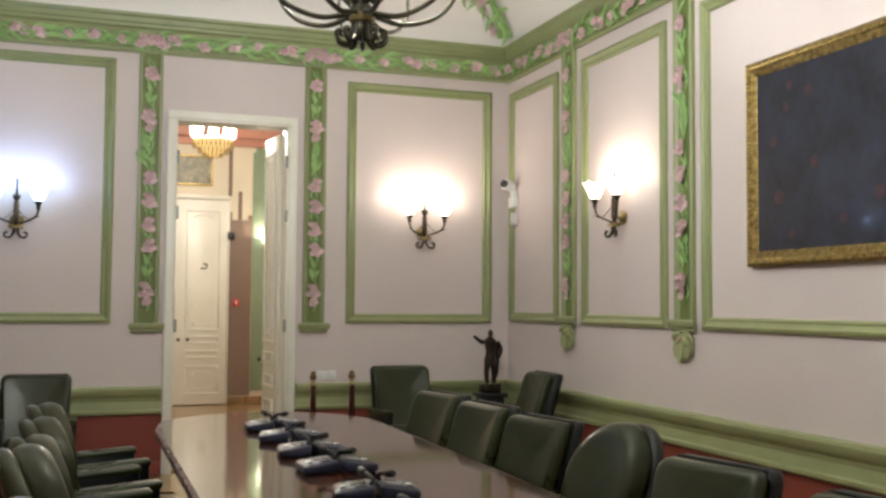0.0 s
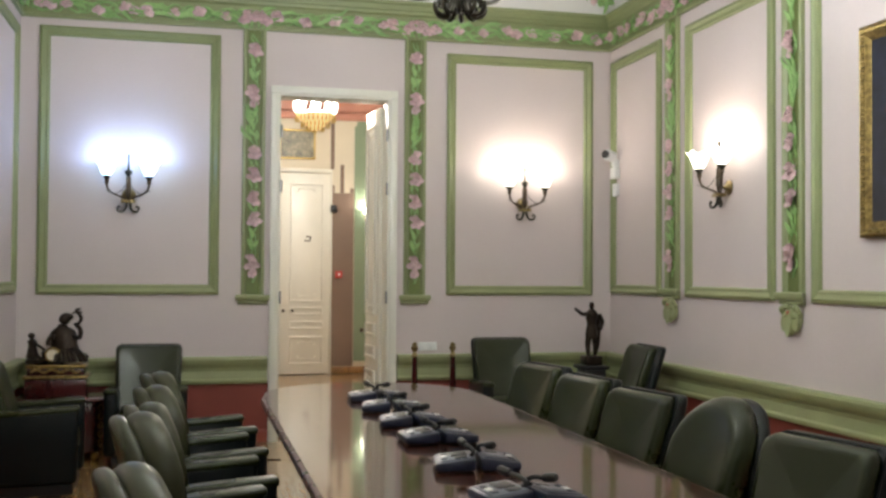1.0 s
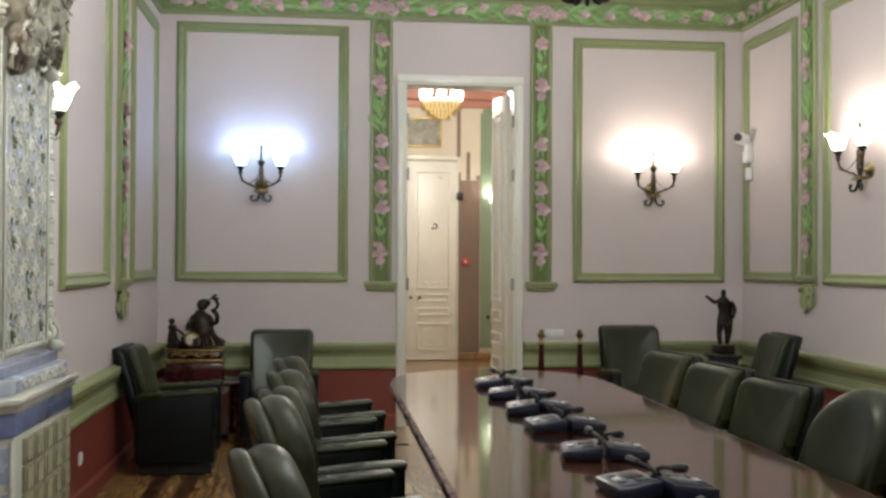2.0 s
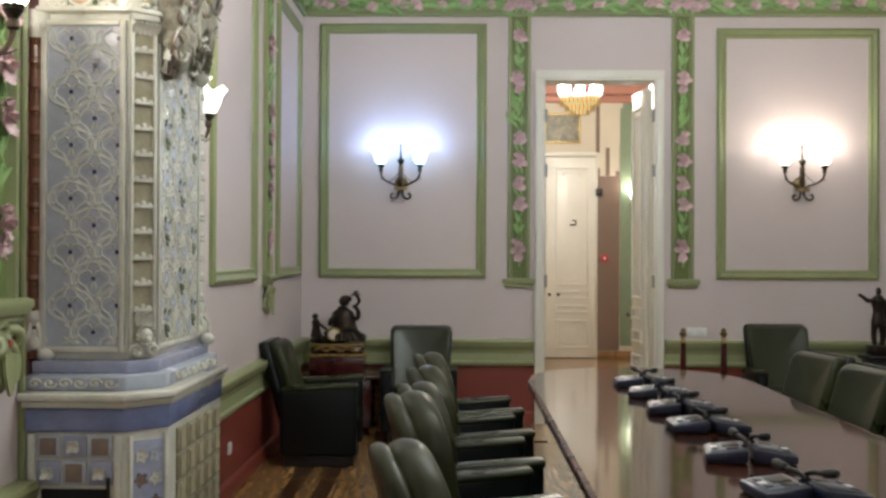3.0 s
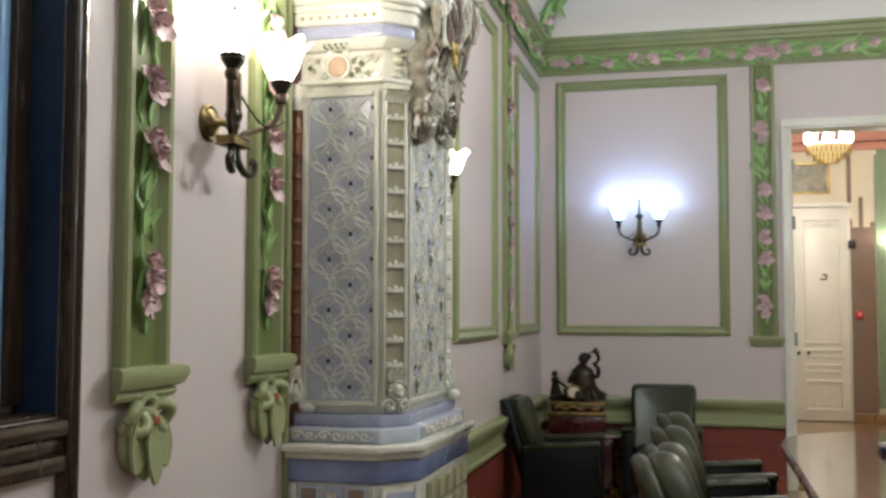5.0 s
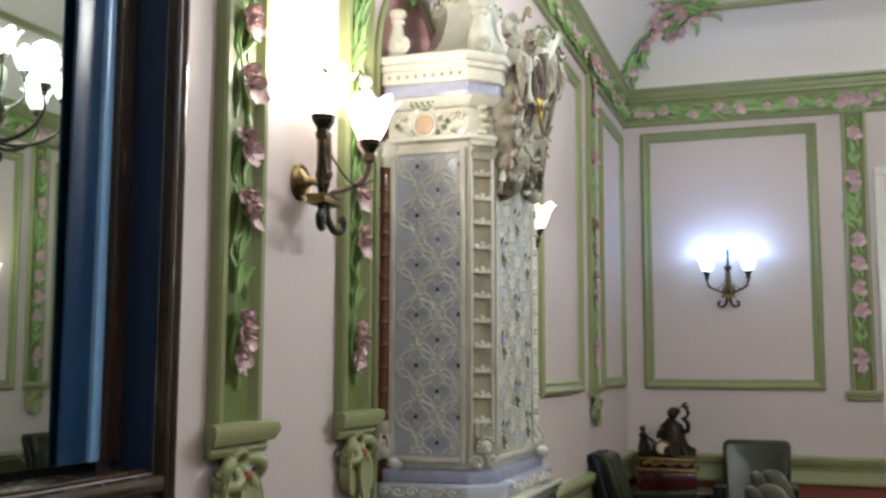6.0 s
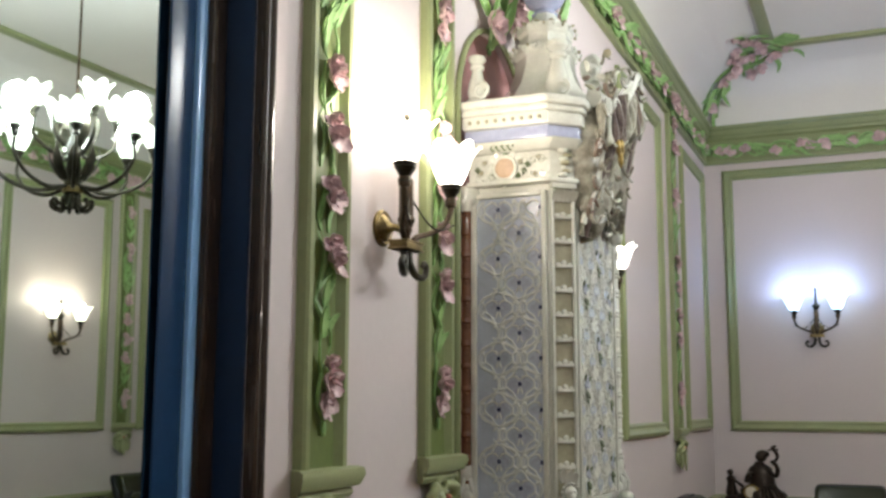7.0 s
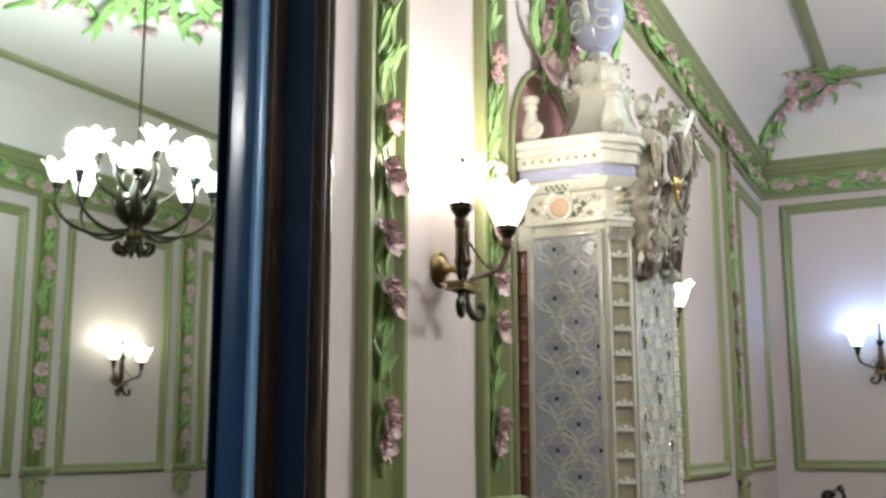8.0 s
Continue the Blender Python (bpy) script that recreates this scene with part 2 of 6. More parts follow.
def curve_pts(ctrl, n=16):
    """Points on a smooth curve through the control points."""
    ctrl = [Vector(c) for c in ctrl]
    ctrl = [2 * ctrl[0] - ctrl[1], *ctrl, 2 * ctrl[-1] - ctrl[-2]]
    out = []
    segs = len(ctrl) - 3
    for s in range(segs):
        a, b, c, d = ctrl[s:s + 4]
        for k in range(n):
            t = k / n
            out.append(0.5 * (2 * b + (c - a) * t + (2 * a - 5 * b + 4 * c - d) * t * t + (3 * b - a - 3 * c + d) * t ** 3))
    out.append(ctrl[-2])
    return out


def blob(bm, c, s, sub=2, rot=None):
    m = Matrix.Translation(c) @ (rot if rot else Matrix()) @ Matrix.Diagonal((*s, 1))
    bmesh.ops.create_icosphere(bm, subdivisions=sub, radius=1, matrix=m)
    return bm


def prism(bm, pts, z0, z1, bev=0.0, grow=0.0):
    """An upright block over an outline; grow: how far its top is wider than its foot."""
    c = Vector((sum(p[0] for p in pts) / len(pts), sum(p[1] for p in pts) / len(pts)))
    lo = [bm.verts.new((*p, z0)) for p in pts]
    hi = [bm.verts.new((p[0] + grow * (1 if p[0] > c.x else -1), p[1] + grow * (1 if p[1] > c.y else -1), z1)) for p in pts]
    n = len(pts)
    faces = [bm.faces.new(lo), bm.faces.new(hi)] + [bm.faces.new((lo[k], lo[(k + 1) % n], hi[(k + 1) % n], hi[k])) for k in range(n)]
    if bev:
        bmesh.ops.bevel(bm, geom=list({e for f in faces for e in f.edges}), offset=bev, segments=2, affect="EDGES", profile=0.5)
    return bm


# on a wall: u runs to the right as seen from the room, v up, w out of the wall
WALLS = {
    "far": Matrix(((1, 0, 0, 0), (0, 0, -1, YF), (0, 1, 0, 0), (0, 0, 0, 1))),
    "left": Matrix(((0, 0, 1, XL), (1, 0, 0, 0), (0, 1, 0, 0), (0, 0, 0, 1))),
    "right": Matrix(((0, 0, -1, XR), (-1, 0, 0, 0), (0, 1, 0, 0), (0, 0, 0, 1))),
    "back": Matrix(((-1, 0, 0, 0), (0, 0, 1, YB), (0, 1, 0, 0), (0, 0, 0, 1))),
}


def on_wall(wall, u, v, wout=0.0):
    """u is the world's x (far, back) or y (left, right)."""
    u = -u if wall in ("right", "back") else u
    return WALLS[wall] @ Matrix.Translation((u, v, wout))


# ================= the room's shell =================
def slab(name, x0, x1, y0, y1, z0, z1, mat, parent=None):
    ob = part(name, boxed(x0, x1, y0, y1, z0, z1), mat, parent, smooth=0)
    return tagged(ob, kind="structure") if parent is None else ob


T = 0.25
DOOR = (0.80, 1.89, 3.345)          # the opening: left, right, top
WIN = (0.55, 2.19, 1.355, 4.0)       # the window's opening: from, to, foot, head
NICHE = (3.60, 4.42, 2.81)          # niche: from, to, springing of the arch
DADO_Z = 0.56


def wall_mesh(name, pieces, mat, label):
    bm = bmesh.new()
    for p in pieces:
        box(bm, *p)
    return tagged(part(name, bm, mat, smooth=0), label, "wall", kind="structure")


# each wall is of two coats: red below the chair rail, pink above
wall_mesh("wall_far", [(XL - T, DOOR[0], YF, YF + T, DADO_Z, 5.0), (DOOR[1], XR + T, YF, YF + T, DADO_Z, 5.0), (DOOR[0], DOOR[1], YF, YF + T, DOOR[2], 5.0)], M_WALL, "pale pink painted wall with a tall doorway")
wall_mesh("dado_far", [(XL - T, DOOR[0], YF, YF + T, 0, DADO_Z), (DOOR[1], XR + T, YF, YF + T, 0, DADO_Z)], M_DADO, "brick-red painted lower wall under the chair rail")
wall_mesh("wall_right", [(XR, XR + T, YB - T, YF, DADO_Z, 5.0)], M_WALL, "pale pink painted long wall")
wall_mesh("dado_right", [(XR, XR + T, YB - T, YF, 0, DADO_Z)], M_DADO, "brick-red painted lower wall under the chair rail")
wall_mesh("wall_back", [(XL, XR, YB - T, YB, 0, 5.0)], M_WALL, "pale pink painted end wall")
wall_mesh("dado_left", [(XL - T, XL, YB - T, NICHE[0], 0, DADO_Z), (XL - T, XL, NICHE[1], YF, 0, DADO_Z)], M_DADO, "brick-red painted lower wall under the chair rail")


def left_wall():
    bm = bmesh.new()
    x0, x1 = XL - T, XL
    box(bm, x0, x1, YB - T, WIN[0], DADO_Z, 5.0)
    box(bm, x0, x1, WIN[0], WIN[1], DADO_Z, WIN[2])
    box(bm, x0, x1, WIN[0], WIN[1], WIN[3], 5.0)
    box(bm, x0, x1, WIN[1], NICHE[0], DADO_Z, 5.0)
    box(bm, x0, x1, NICHE[1], YF, DADO_Z, 5.0)
    # the wall over the arched niche
    c, r, z = (NICHE[0] + NICHE[1]) / 2, (NICHE[1] - NICHE[0]) / 2, NICHE[2]
    n = 16
    arc = [(c - r * math.cos(math.pi * k / n), z + r * math.sin(math.pi * k / n)) for k in range(n + 1)]
    for (ya, za), (yb, zb) in zip(arc, arc[1:]):
        q = [bm.verts.new(p) for p in ((x0, ya, za), (x0, yb, zb), (x0, yb, 5.0), (x0, ya, 5.0), (x1, ya, za), (x1, yb, zb), (x1, yb, 5.0), (x1, ya, 5.0))]
        for f in ((4, 5, 6, 7), (0, 1, 2, 3), (0, 1, 5, 4)):
            bm.faces.new([q[k] for k in f])
    return tagged(part("wall_left", bm, M_WALL, smooth=0), "pale pink painted wall with window and arched niche", "wall", kind="structure")


left_wall()
nb = bmesh.new()
box(nb, XL - 0.08, XL - 0.024, NICHE[0] - 0.02, NICHE[1] + 0.02, 0, 3.32)
tagged(part("niche_back", nb, M_NICHE, smooth=0), "dusky red plaster back of the arched niche", "niche", kind="structure")

slab("floor_base", XL - T, XR + T, YB - T, YF + T, -0.2, -0.022, M_FLOOR_DARK)
tagged(bpy.data.objects["floor_base"], "dark bed under the parquet", "floor")


def ceiling():
    """Flat ceiling and the cove that leads up to it from the cornice."""
    bm = bmesh.new()
    inset, n = 0.72, 12
    loops = []
    for k in range(n + 1):
        a = math.pi / 2 * k / n
        s, z = inset * (1 - math.cos(a)), Z_COVE + (Z_CEIL - Z_COVE) * math.sin(a)
        loops.append([bm.verts.new(p) for p in ((XL + s, YB + s, z), (XR - s, YB + s, z), (XR - s, YF - s, z), (XL + s, YF - s, z))])
    for a, b in zip(loops, loops[1:]):
        for k in range(4):
            bm.faces.new((a[k], a[(k + 1) % 4], b[(k + 1) % 4], b[k]))
    bm.faces.new(loops[-1])
    # the back of it, above
    top = [bm.verts.new(p) for p in ((XL, YB, 5.02), (XR, YB, 5.02), (XR, YF, 5.02), (XL, YF, 5.02))]
    for k in range(4):
        bm.faces.new((loops[0][k], loops[0][(k + 1) % 4], top[(k + 1) % 4], top[k]))
    bm.faces.new(top)
    return tagged(part("ceiling", bm, M_CEIL, smooth=30), "white plaster coved ceiling", "ceiling", kind="structure")


ceiling()

RUNS = {"far": (XL, XR), "left": (YB, YF), "right": (-YF, -YB), "back": (-XR, -XL)}


def wall_runs(name, prof, v, mat, label, category, gaps=None):
    """A moulding along all four walls, mitred in the corners, broken at the gaps."""
    for wall, (a, b) in RUNS.items():
        cuts = sorted((gaps or {}).get(wall, []))
        edges = [a] + [e for g in cuts for e in g] + [b]
        bm = bmesh.new()
        for k in range(0, len(edges), 2):
            ring = []
            for u, s in ((edges[k], 1 if k == 0 else 0), (edges[k + 1], -1 if k == len(edges) - 2 else 0)):
                ring.append([bm.verts.new((u + s * o, v + h, o)) for h, o in prof])
            n = len(prof)
            for j in range(n):
                bm.faces.new((ring[0][j], ring[0][(j + 1) % n], ring[1][(j + 1) % n], ring[1][j]))
            bm.faces.new(ring[0])
            bm.faces.new(ring[1])
        ob = part(name, bm, mat, at=WALLS[wall], smooth=25)
        tagged(ob, label, category, kind="structure")


# chair rail, in two steps, with a cap and a foot roll
wall_runs("trim_chair_rail", [(0, 0.0), (0, 0.03), (0.012, 0.04), (0.035, 0.042), (0.05, 0.030), (0.12, 0.022), (0.14, 0.030), (0.155, 0.034), (0.17, 0.052), (0.20, 0.070), (0.235, 0.078), (0.258, 0.070), (0.262, 0.0)],
          DADO_Z, M_GREEN_LIGHT, "olive green moulded chair rail round the room", "chair rail",
          {"far": [(DOOR[0] - 0.085, DOOR[1] + 0.09)], "left": [(3.59, 4.47)]})
wall_runs("baseboard", [(0, 0), (0, 0.022), (0.10, 0.022), (0.115, 0.012), (0.12, 0)], 0.0, M_DADO, "brick-red painted skirting board", "skirting",
          {"far": [(DOOR[0] - 0.085, DOOR[1] + 0.09)], "left": [(3.59, 4.47)]})
# frieze board with its lower bead, and the cornice over it
wall_runs("trim_frieze", [(-0.035, 0), (-0.035, 0.035), (-0.012, 0.042), (0.0, 0.022), (0.19, 0.022), (0.19, 0)], Z_FRIEZE, M_GREEN, "olive green frieze board under the cornice", "frieze")
wall_runs("trim_cornice", [(0, 0), (0, 0.025), (0.02, 0.045), (0.045, 0.05), (0.055, 0.062), (0.10, 0.075), (0.115, 0.095), (0.14, 0.10), (0.145, 0)], Z_CORNICE, M_GREEN, "olive green stepped cornice", "cornice")


def upper_ring():
    """The moulding where the cove meets the flat ceiling."""
    d = 0.72
    x0, x1, y0, y1 = XL + d, XR - d, YB + d, YF - d
    for name, a, b, c, e in (("trim_ceiling_band", x0 - 0.05, x1 + 0.05, y0 - 0.05, y0 + 0.05), ("trim_ceiling_band", x0 - 0.05, x1 + 0.05, y1 - 0.05, y1 + 0.05),
                             ("trim_ceiling_band", x0 - 0.05, x0 + 0.05, y0 + 0.055, y1 - 0.055), ("trim_ceiling_band", x1 - 0.05, x1 + 0.05, y0 + 0.055, y1 - 0.055)):
        tagged(part(name, boxed(a, b, c, e, Z_CEIL - 0.035, Z_CEIL + 0.01, 0.012), M_GREEN_LIGHT), "pale green moulding edging the flat ceiling", "moulding", kind="structure")


upper_ring()


# ---- doorway and the hall behind it ----
def door_casing():
    root = thing("door_1", Matrix.Translation(((DOOR[0] + DOOR[1]) / 2, YF, 0)), "white painted casing of the tall open doorway", "door casing", kind="structure")
    hw, h, c = (DOOR[1] - DOOR[0]) / 2, DOOR[2], 0.075
    for s, name in ((-1, "jamb"), (1, "jamb")):
        bm = bmesh.new()
        a, b = sorted((s * hw, s * (hw + c)))
        box(bm, a, b, -0.045, 0.0, 0, h, 0.008)
        a, b = sorted((s * (hw - 0.02), s * hw))
        box(bm, a, b, -0.03, T, 0, h - 0.02, 0.004)
        jamb = part(name, bm, M_WHITE, root)
        for z in (0.35, 1.38, 2.45, 2.98):
            hb = bmesh.new()
            lathe(hb, [(0.011, -0.06), (0.013, -0.05), (0.013, 0.05), (0.011, 0.06)], 10, Matrix.Translation((s * (hw - 0.028), -0.035, z)))
            part("hinge", hb, M_STEEL, jamb, "steel barrel hinge")
    hd = bmesh.new()
    box(hd, -hw - c, hw + c, -0.047, 0.0, h, h + c, 0.008)
    box(hd, -hw, hw, -0.03, T, h - 0.02, h, 0.003)
    part("head", hd, M_WHITE, root)


door_casing()


def panelled_leaf(root_m, wd, ht, label, kind="", name="door_leaf", knob_x=None):
    """A white door leaf with raised mouldings, standing on its hinge edge at x = 0."""
    root = thing(name, root_m, label, "door", kind=kind)
    part("slab", boxed(0, wd, -0.022, 0.022, 0.01, ht, 0.004), M_WHITE, root)
    for a, b in ((0.05, 0.19), (0.225, 0.265), (0.295, 0.335), (0.36, 0.95)):
        bm = bmesh.new()
        z0, z1, x0, x1 = a * ht, b * ht, 0.20 * wd, 0.86 * wd
        for p in ((x0, x1, z0, z0 + 0.03), (x0, x1, z1 - 0.03, z1), (x0, x0 + 0.02, z0 + 0.032, z1 - 0.032), (x1 - 0.02, x1, z0 + 0.032, z1 - 0.032)):
            for s in (-1, 1):
                lo, hi = sorted((s * 0.022, s * 0.052))
                box(bm, p[0], p[1], lo, hi, p[2], p[3], 0.007)
        if b - a > 0.1:                     # a small scroll garland at the head and the foot of the tall fields
            for zc, dirn in ((z0 + 0.10, 1), (z1 - 0.10, -1)):
                for s in (-1, 1):
                    for sx in (-1, 1):
                        xc = (x0 + x1) / 2
                        tube(bm, curve_pts([(xc + sx * 0.02, s * 0.026, zc), (xc + sx * 0.09, s * 0.026, zc - 0.02 * dirn), (xc + sx * 0.14, s * 0.026, zc + 0.02 * dirn), (xc + sx * 0.11, s * 0.026, zc + 0.03 * dirn)], 5), 0.010, 5)
        part("panel_moulding", bm, M_WHITE, root)
    for kx in (knob_x or (wd - 0.06,)):
        for s in (-1, 1):
            bm = bmesh.new()
            lathe(bm, [(0.02, 0), (0.022, 0.01), (0.010, 0.02), (0.010, 0.04), (0.024, 0.05), (0.026, 0.062), (0.012, 0.072)], 12,
                  Matrix.Translation((kx, s * 0.022, 1.02)) @ pose(0, 0, 0, -90 * s))
            part("knob", bm, M_BRONZE, root, "dark bronze knob")
    return root


# hall leaf that stands open beside the doorway
panelled_leaf(Matrix.Translation((1.862, YF + T + 0.01, 0)) @ pose(0, 0, 0, 0, 0, 95), 0.53, 3.30, "white panelled door leaf standing open into the hall", name="door_leaf")

HY = 16.6
slab("hall_floor", -0.6, 4.4, YF + T, HY + 0.2, -0.2, -0.004, M_FLOOR)
tagged(bpy.data.objects["hall_floor"], "glossy oak parquet of the hall", "floor")
wall_mesh("hall_wall_end", [(-0.6, 4.4, HY, HY + 0.2, 0, 4.9)], M_CREAM, "cream painted end wall of the hall")
wall_mesh("hall_wall_left", [(-0.8, -0.6, YF + T, HY + 0.2, 0, 4.9)], M_CREAM, "cream painted side wall of the hall")
wall_mesh("hall_wall_right", [(4.4, 4.6, YF + T, HY + 0.2, 0, 4.9)], M_CREAM, "cream painted side wall of the hall")
wall_mesh("hall_ceiling", [(-0.8, 4.6, YF + T, HY + 0.2, 4.6, 4.8)], M_CEIL, "white ceiling of the hall")


def hall_trim():
    bm = bmesh.new()
    box(bm, -0.6, 4.4, HY - 0.06, HY, 4.10, 4.22, 0.02)
    box(bm, -0.6, 4.4, HY - 0.13, HY, 4.225, 4.42, 0.03)
    tagged(part("trim_hall_cornice", bm, M_ROSE), "rose-brown cornice of the hall", "cornice", kind="structure")
    bm = bmesh.new()
    box(bm, 2.20, 2.55, HY - 0.012, HY, 0.12, 2.92)
    for k, (a, b, h) in enumerate(((2.20, 2.235, 3.05), (2.33, 2.39, 3.38), (2.49, 2.55, 3.0))):
        box(bm, a, b, HY - 0.014, HY, 2.925, h)
    box(bm, 2.17, 2.23, HY - 0.012, HY, 3.30, 4.05)
    tagged(part("trim_hall_brown_field", bm, M_TAN, smooth=0), "tan-brown painted stepped wall field", "wall field", kind="structure")
    bm = bmesh.new()
    box(bm, 2.56, 2.86, HY - 0.02, HY, 0.20, 4.02)
    box(bm, 2.60, 2.82, HY - 0.02, HY, 4.022, 4.095)
    tagged(part("trim_hall_green_field", bm, M_SAGE, smooth=0), "sage green painted wall field", "wall field", kind="structure")
    bm = bmesh.new()
    box(bm, 2.20, 4.4, HY - 0.03, HY, 0, 0.115, 0.008)
    box(bm, -0.6, 1.30, HY - 0.03, HY, 0, 0.115, 0.008)
    tagged(part("baseboard_hall", bm, M_FLOOR), "oak skirting board of the hall", "skirting", kind="structure")


hall_trim()
panelled_leaf(Matrix.Translation((1.36, HY - 0.05, 0)), 0.80, 3.22, "tall white panelled door, closed, at the hall's end", name="hall_door", knob_x=(0.06, 0.20))
mark = thing("door_plate", Matrix.Translation((1.80, HY - 0.0745, 2.16)), "small dark metal marks on the white hall door", "door plate")
for x0, x1, z0, z1 in ((-0.02, 0.05, 0.035, 0.055), (0.03, 0.055, -0.01, 0.034), (-0.055, 0.045, -0.035, -0.012)):
    part("bar", boxed(x0, x1, -0.006, 0.004, z0, z1, 0.003), M_BRONZE, mark)
bm = bmesh.new()
for p in ((1.28, 1.355, 3.23), (2.165, 2.195, 3.23)):
    box(bm, p[0], p[1], HY - 0.05, HY, 0, p[2], 0.006)
box(bm, 1.28, 2.195, HY - 0.05, HY, 3.235, 3.30, 0.006)
tagged(part("door_2_casing", bm, M_WHITE), "white casing of the hall door", "door casing", kind="structure")


# ---- the window ----
def window():
    y0, y1, z0, z1 = WIN
    m = WALLS["left"]
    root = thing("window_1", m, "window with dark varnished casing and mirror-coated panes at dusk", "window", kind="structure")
    d = 0.118
    # casing: stepped, glossy
    prof = [(0.0, 0.0), (0.0, 0.030), (0.008, 0.036), (0.018, 0.036), (0.024, 0.024), (0.045, 0.026), (0.052, 0.036), (0.066, 0.034), (0.072, 0.018), (0.074, 0.0)]
    for name, uu, sgn in (("casing", y1, 1), ("casing", y0, -1)):
        bm = bmesh.new()
        ring = [[bm.verts.new((uu + sgn * 0.72 * a, v, o)) for a, o in prof] for v in (z0 - 0.42, z1 + 0.1)]
        n = len(prof)
        for k in range(n):
            bm.faces.new((ring[0][k], ring[0][(k + 1) % n], ring[1][(k + 1) % n], ring[1][k]))
        bm.faces.new(ring[0])
        bm.faces.new(ring[1])
        part(name, bm, M_WINDOW_WOOD, root)
    # side linings, navy
    for a, b in ((y1 - 0.008, y1), (y0, y0 + 0.008)):
        part("lining", boxed(a, b, z0, z1, -d, -0.001), M_NAVY, root)
    part("head_lining", boxed(y0 + 0.009, y1 - 0.009, z1 - 0.01, z1, -d, -0.001), M_NAVY, root)
    # stepped sill of dark wood
    bm = bmesh.new()
    box(bm, y0 + 0.001, y1 - 0.001, z0 - 0.13, z0 - 0.085, 0.001, 0.035, 0.010)
    box(bm, y0 + 0.001, y1 - 0.001, z0 - 0.084, z0 - 0.045, 0.001, 0.024, 0.008)
    box(bm, y0 + 0.001, y1 - 0.001, z0 - 0.044, z0, 0.001, 0.040, 0.012)
    box(bm, y0, y1, z0 + 0.001, z0 + 0.012, -d, 0.0, 0.004)
    part("sill", bm, M_WINDOW_WOOD, root)
    # sash: brown stile, blue bead, dark rebate
    for s, e in ((1, y1 - 0.009), (-1, y0 + 0.009)):
        def span(a, b):
            return sorted((e - s * a, e - s * b))
        a, b = span(0.0, 0.066)
        part("stile", boxed(a, b, z0 + 0.031, z1 - 0.011, -d, -d + 0.035, 0.006), M_WINDOW_WOOD, root)
        a, b = span(0.067, 0.104)
        part("bead", boxed(a, b, z0 + 0.031, z1 - 0.011, -d, -d + 0.020, 0.006), M_BLUE_BEAD, root, "pale blue bead")
        a, b = span(0.105, 0.205)
        part("rebate", boxed(a, b, z0 + 0.031, z1 - 0.011, -d, -d + 0.008, 0.003), M_REBATE, root)
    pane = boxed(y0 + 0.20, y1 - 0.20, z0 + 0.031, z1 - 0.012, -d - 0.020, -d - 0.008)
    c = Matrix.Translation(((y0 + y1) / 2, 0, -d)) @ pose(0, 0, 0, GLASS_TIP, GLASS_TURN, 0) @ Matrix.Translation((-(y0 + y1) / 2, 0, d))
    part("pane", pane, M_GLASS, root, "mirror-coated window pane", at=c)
    # black board that gives the dark behind the pane
    part("backing", boxed(y0, y1, z0, z1, -T, -d - 0.05), M_VOID, root)


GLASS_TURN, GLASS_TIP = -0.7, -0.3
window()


# ================= plaster ornament =================
def petal(bm, L, W, bend, m, lift=0.0, n=5):
    """A curled petal or leaf blade, with thickness."""
    rows_up, rows_dn = [], []
    for i in range(n + 1):
        t = i / n
        wd = W * math.sin(math.pi * min(0.97, 0.12 + 0.86 * t)) ** 0.8
        a = bend * t
        y, z = L * (math.sin(a) / bend if bend else t), lift * t + L * ((1 - math.cos(a)) / bend if bend else 0)
        cup = 0.25 * wd
        up = [bm.verts.new(m @ Vector((s * wd, y, z + abs(s) * cup + 0.004))) for s in (-1, 0, 1)]
        dn = [bm.verts.new(m @ Vector((s * wd, y, z + abs(s) * cup - 0.006))) for s in (-1, 0, 1)]
        rows_up.append(up)
        rows_dn.append(dn)
    for a, b, c, d in zip(rows_up, rows_up[1:], rows_dn, rows_dn[1:]):
        for k in range(2):
            bm.faces.new((a[k], a[k + 1], b[k + 1], b[k]))
            bm.faces.new((c[k + 1], c[k], d[k], d[k + 1]))
        bm.faces.new((a[0], b[0], d[0], c[0]))
        bm.faces.new((a[2], c[2], d[2], b[2]))
    for r, s in ((rows_up[0], rows_dn[0]), (rows_up[-1], rows_dn[-1])):
        for k in range(2):
            bm.faces.new((r[k], s[k], s[k + 1], r[k + 1]))


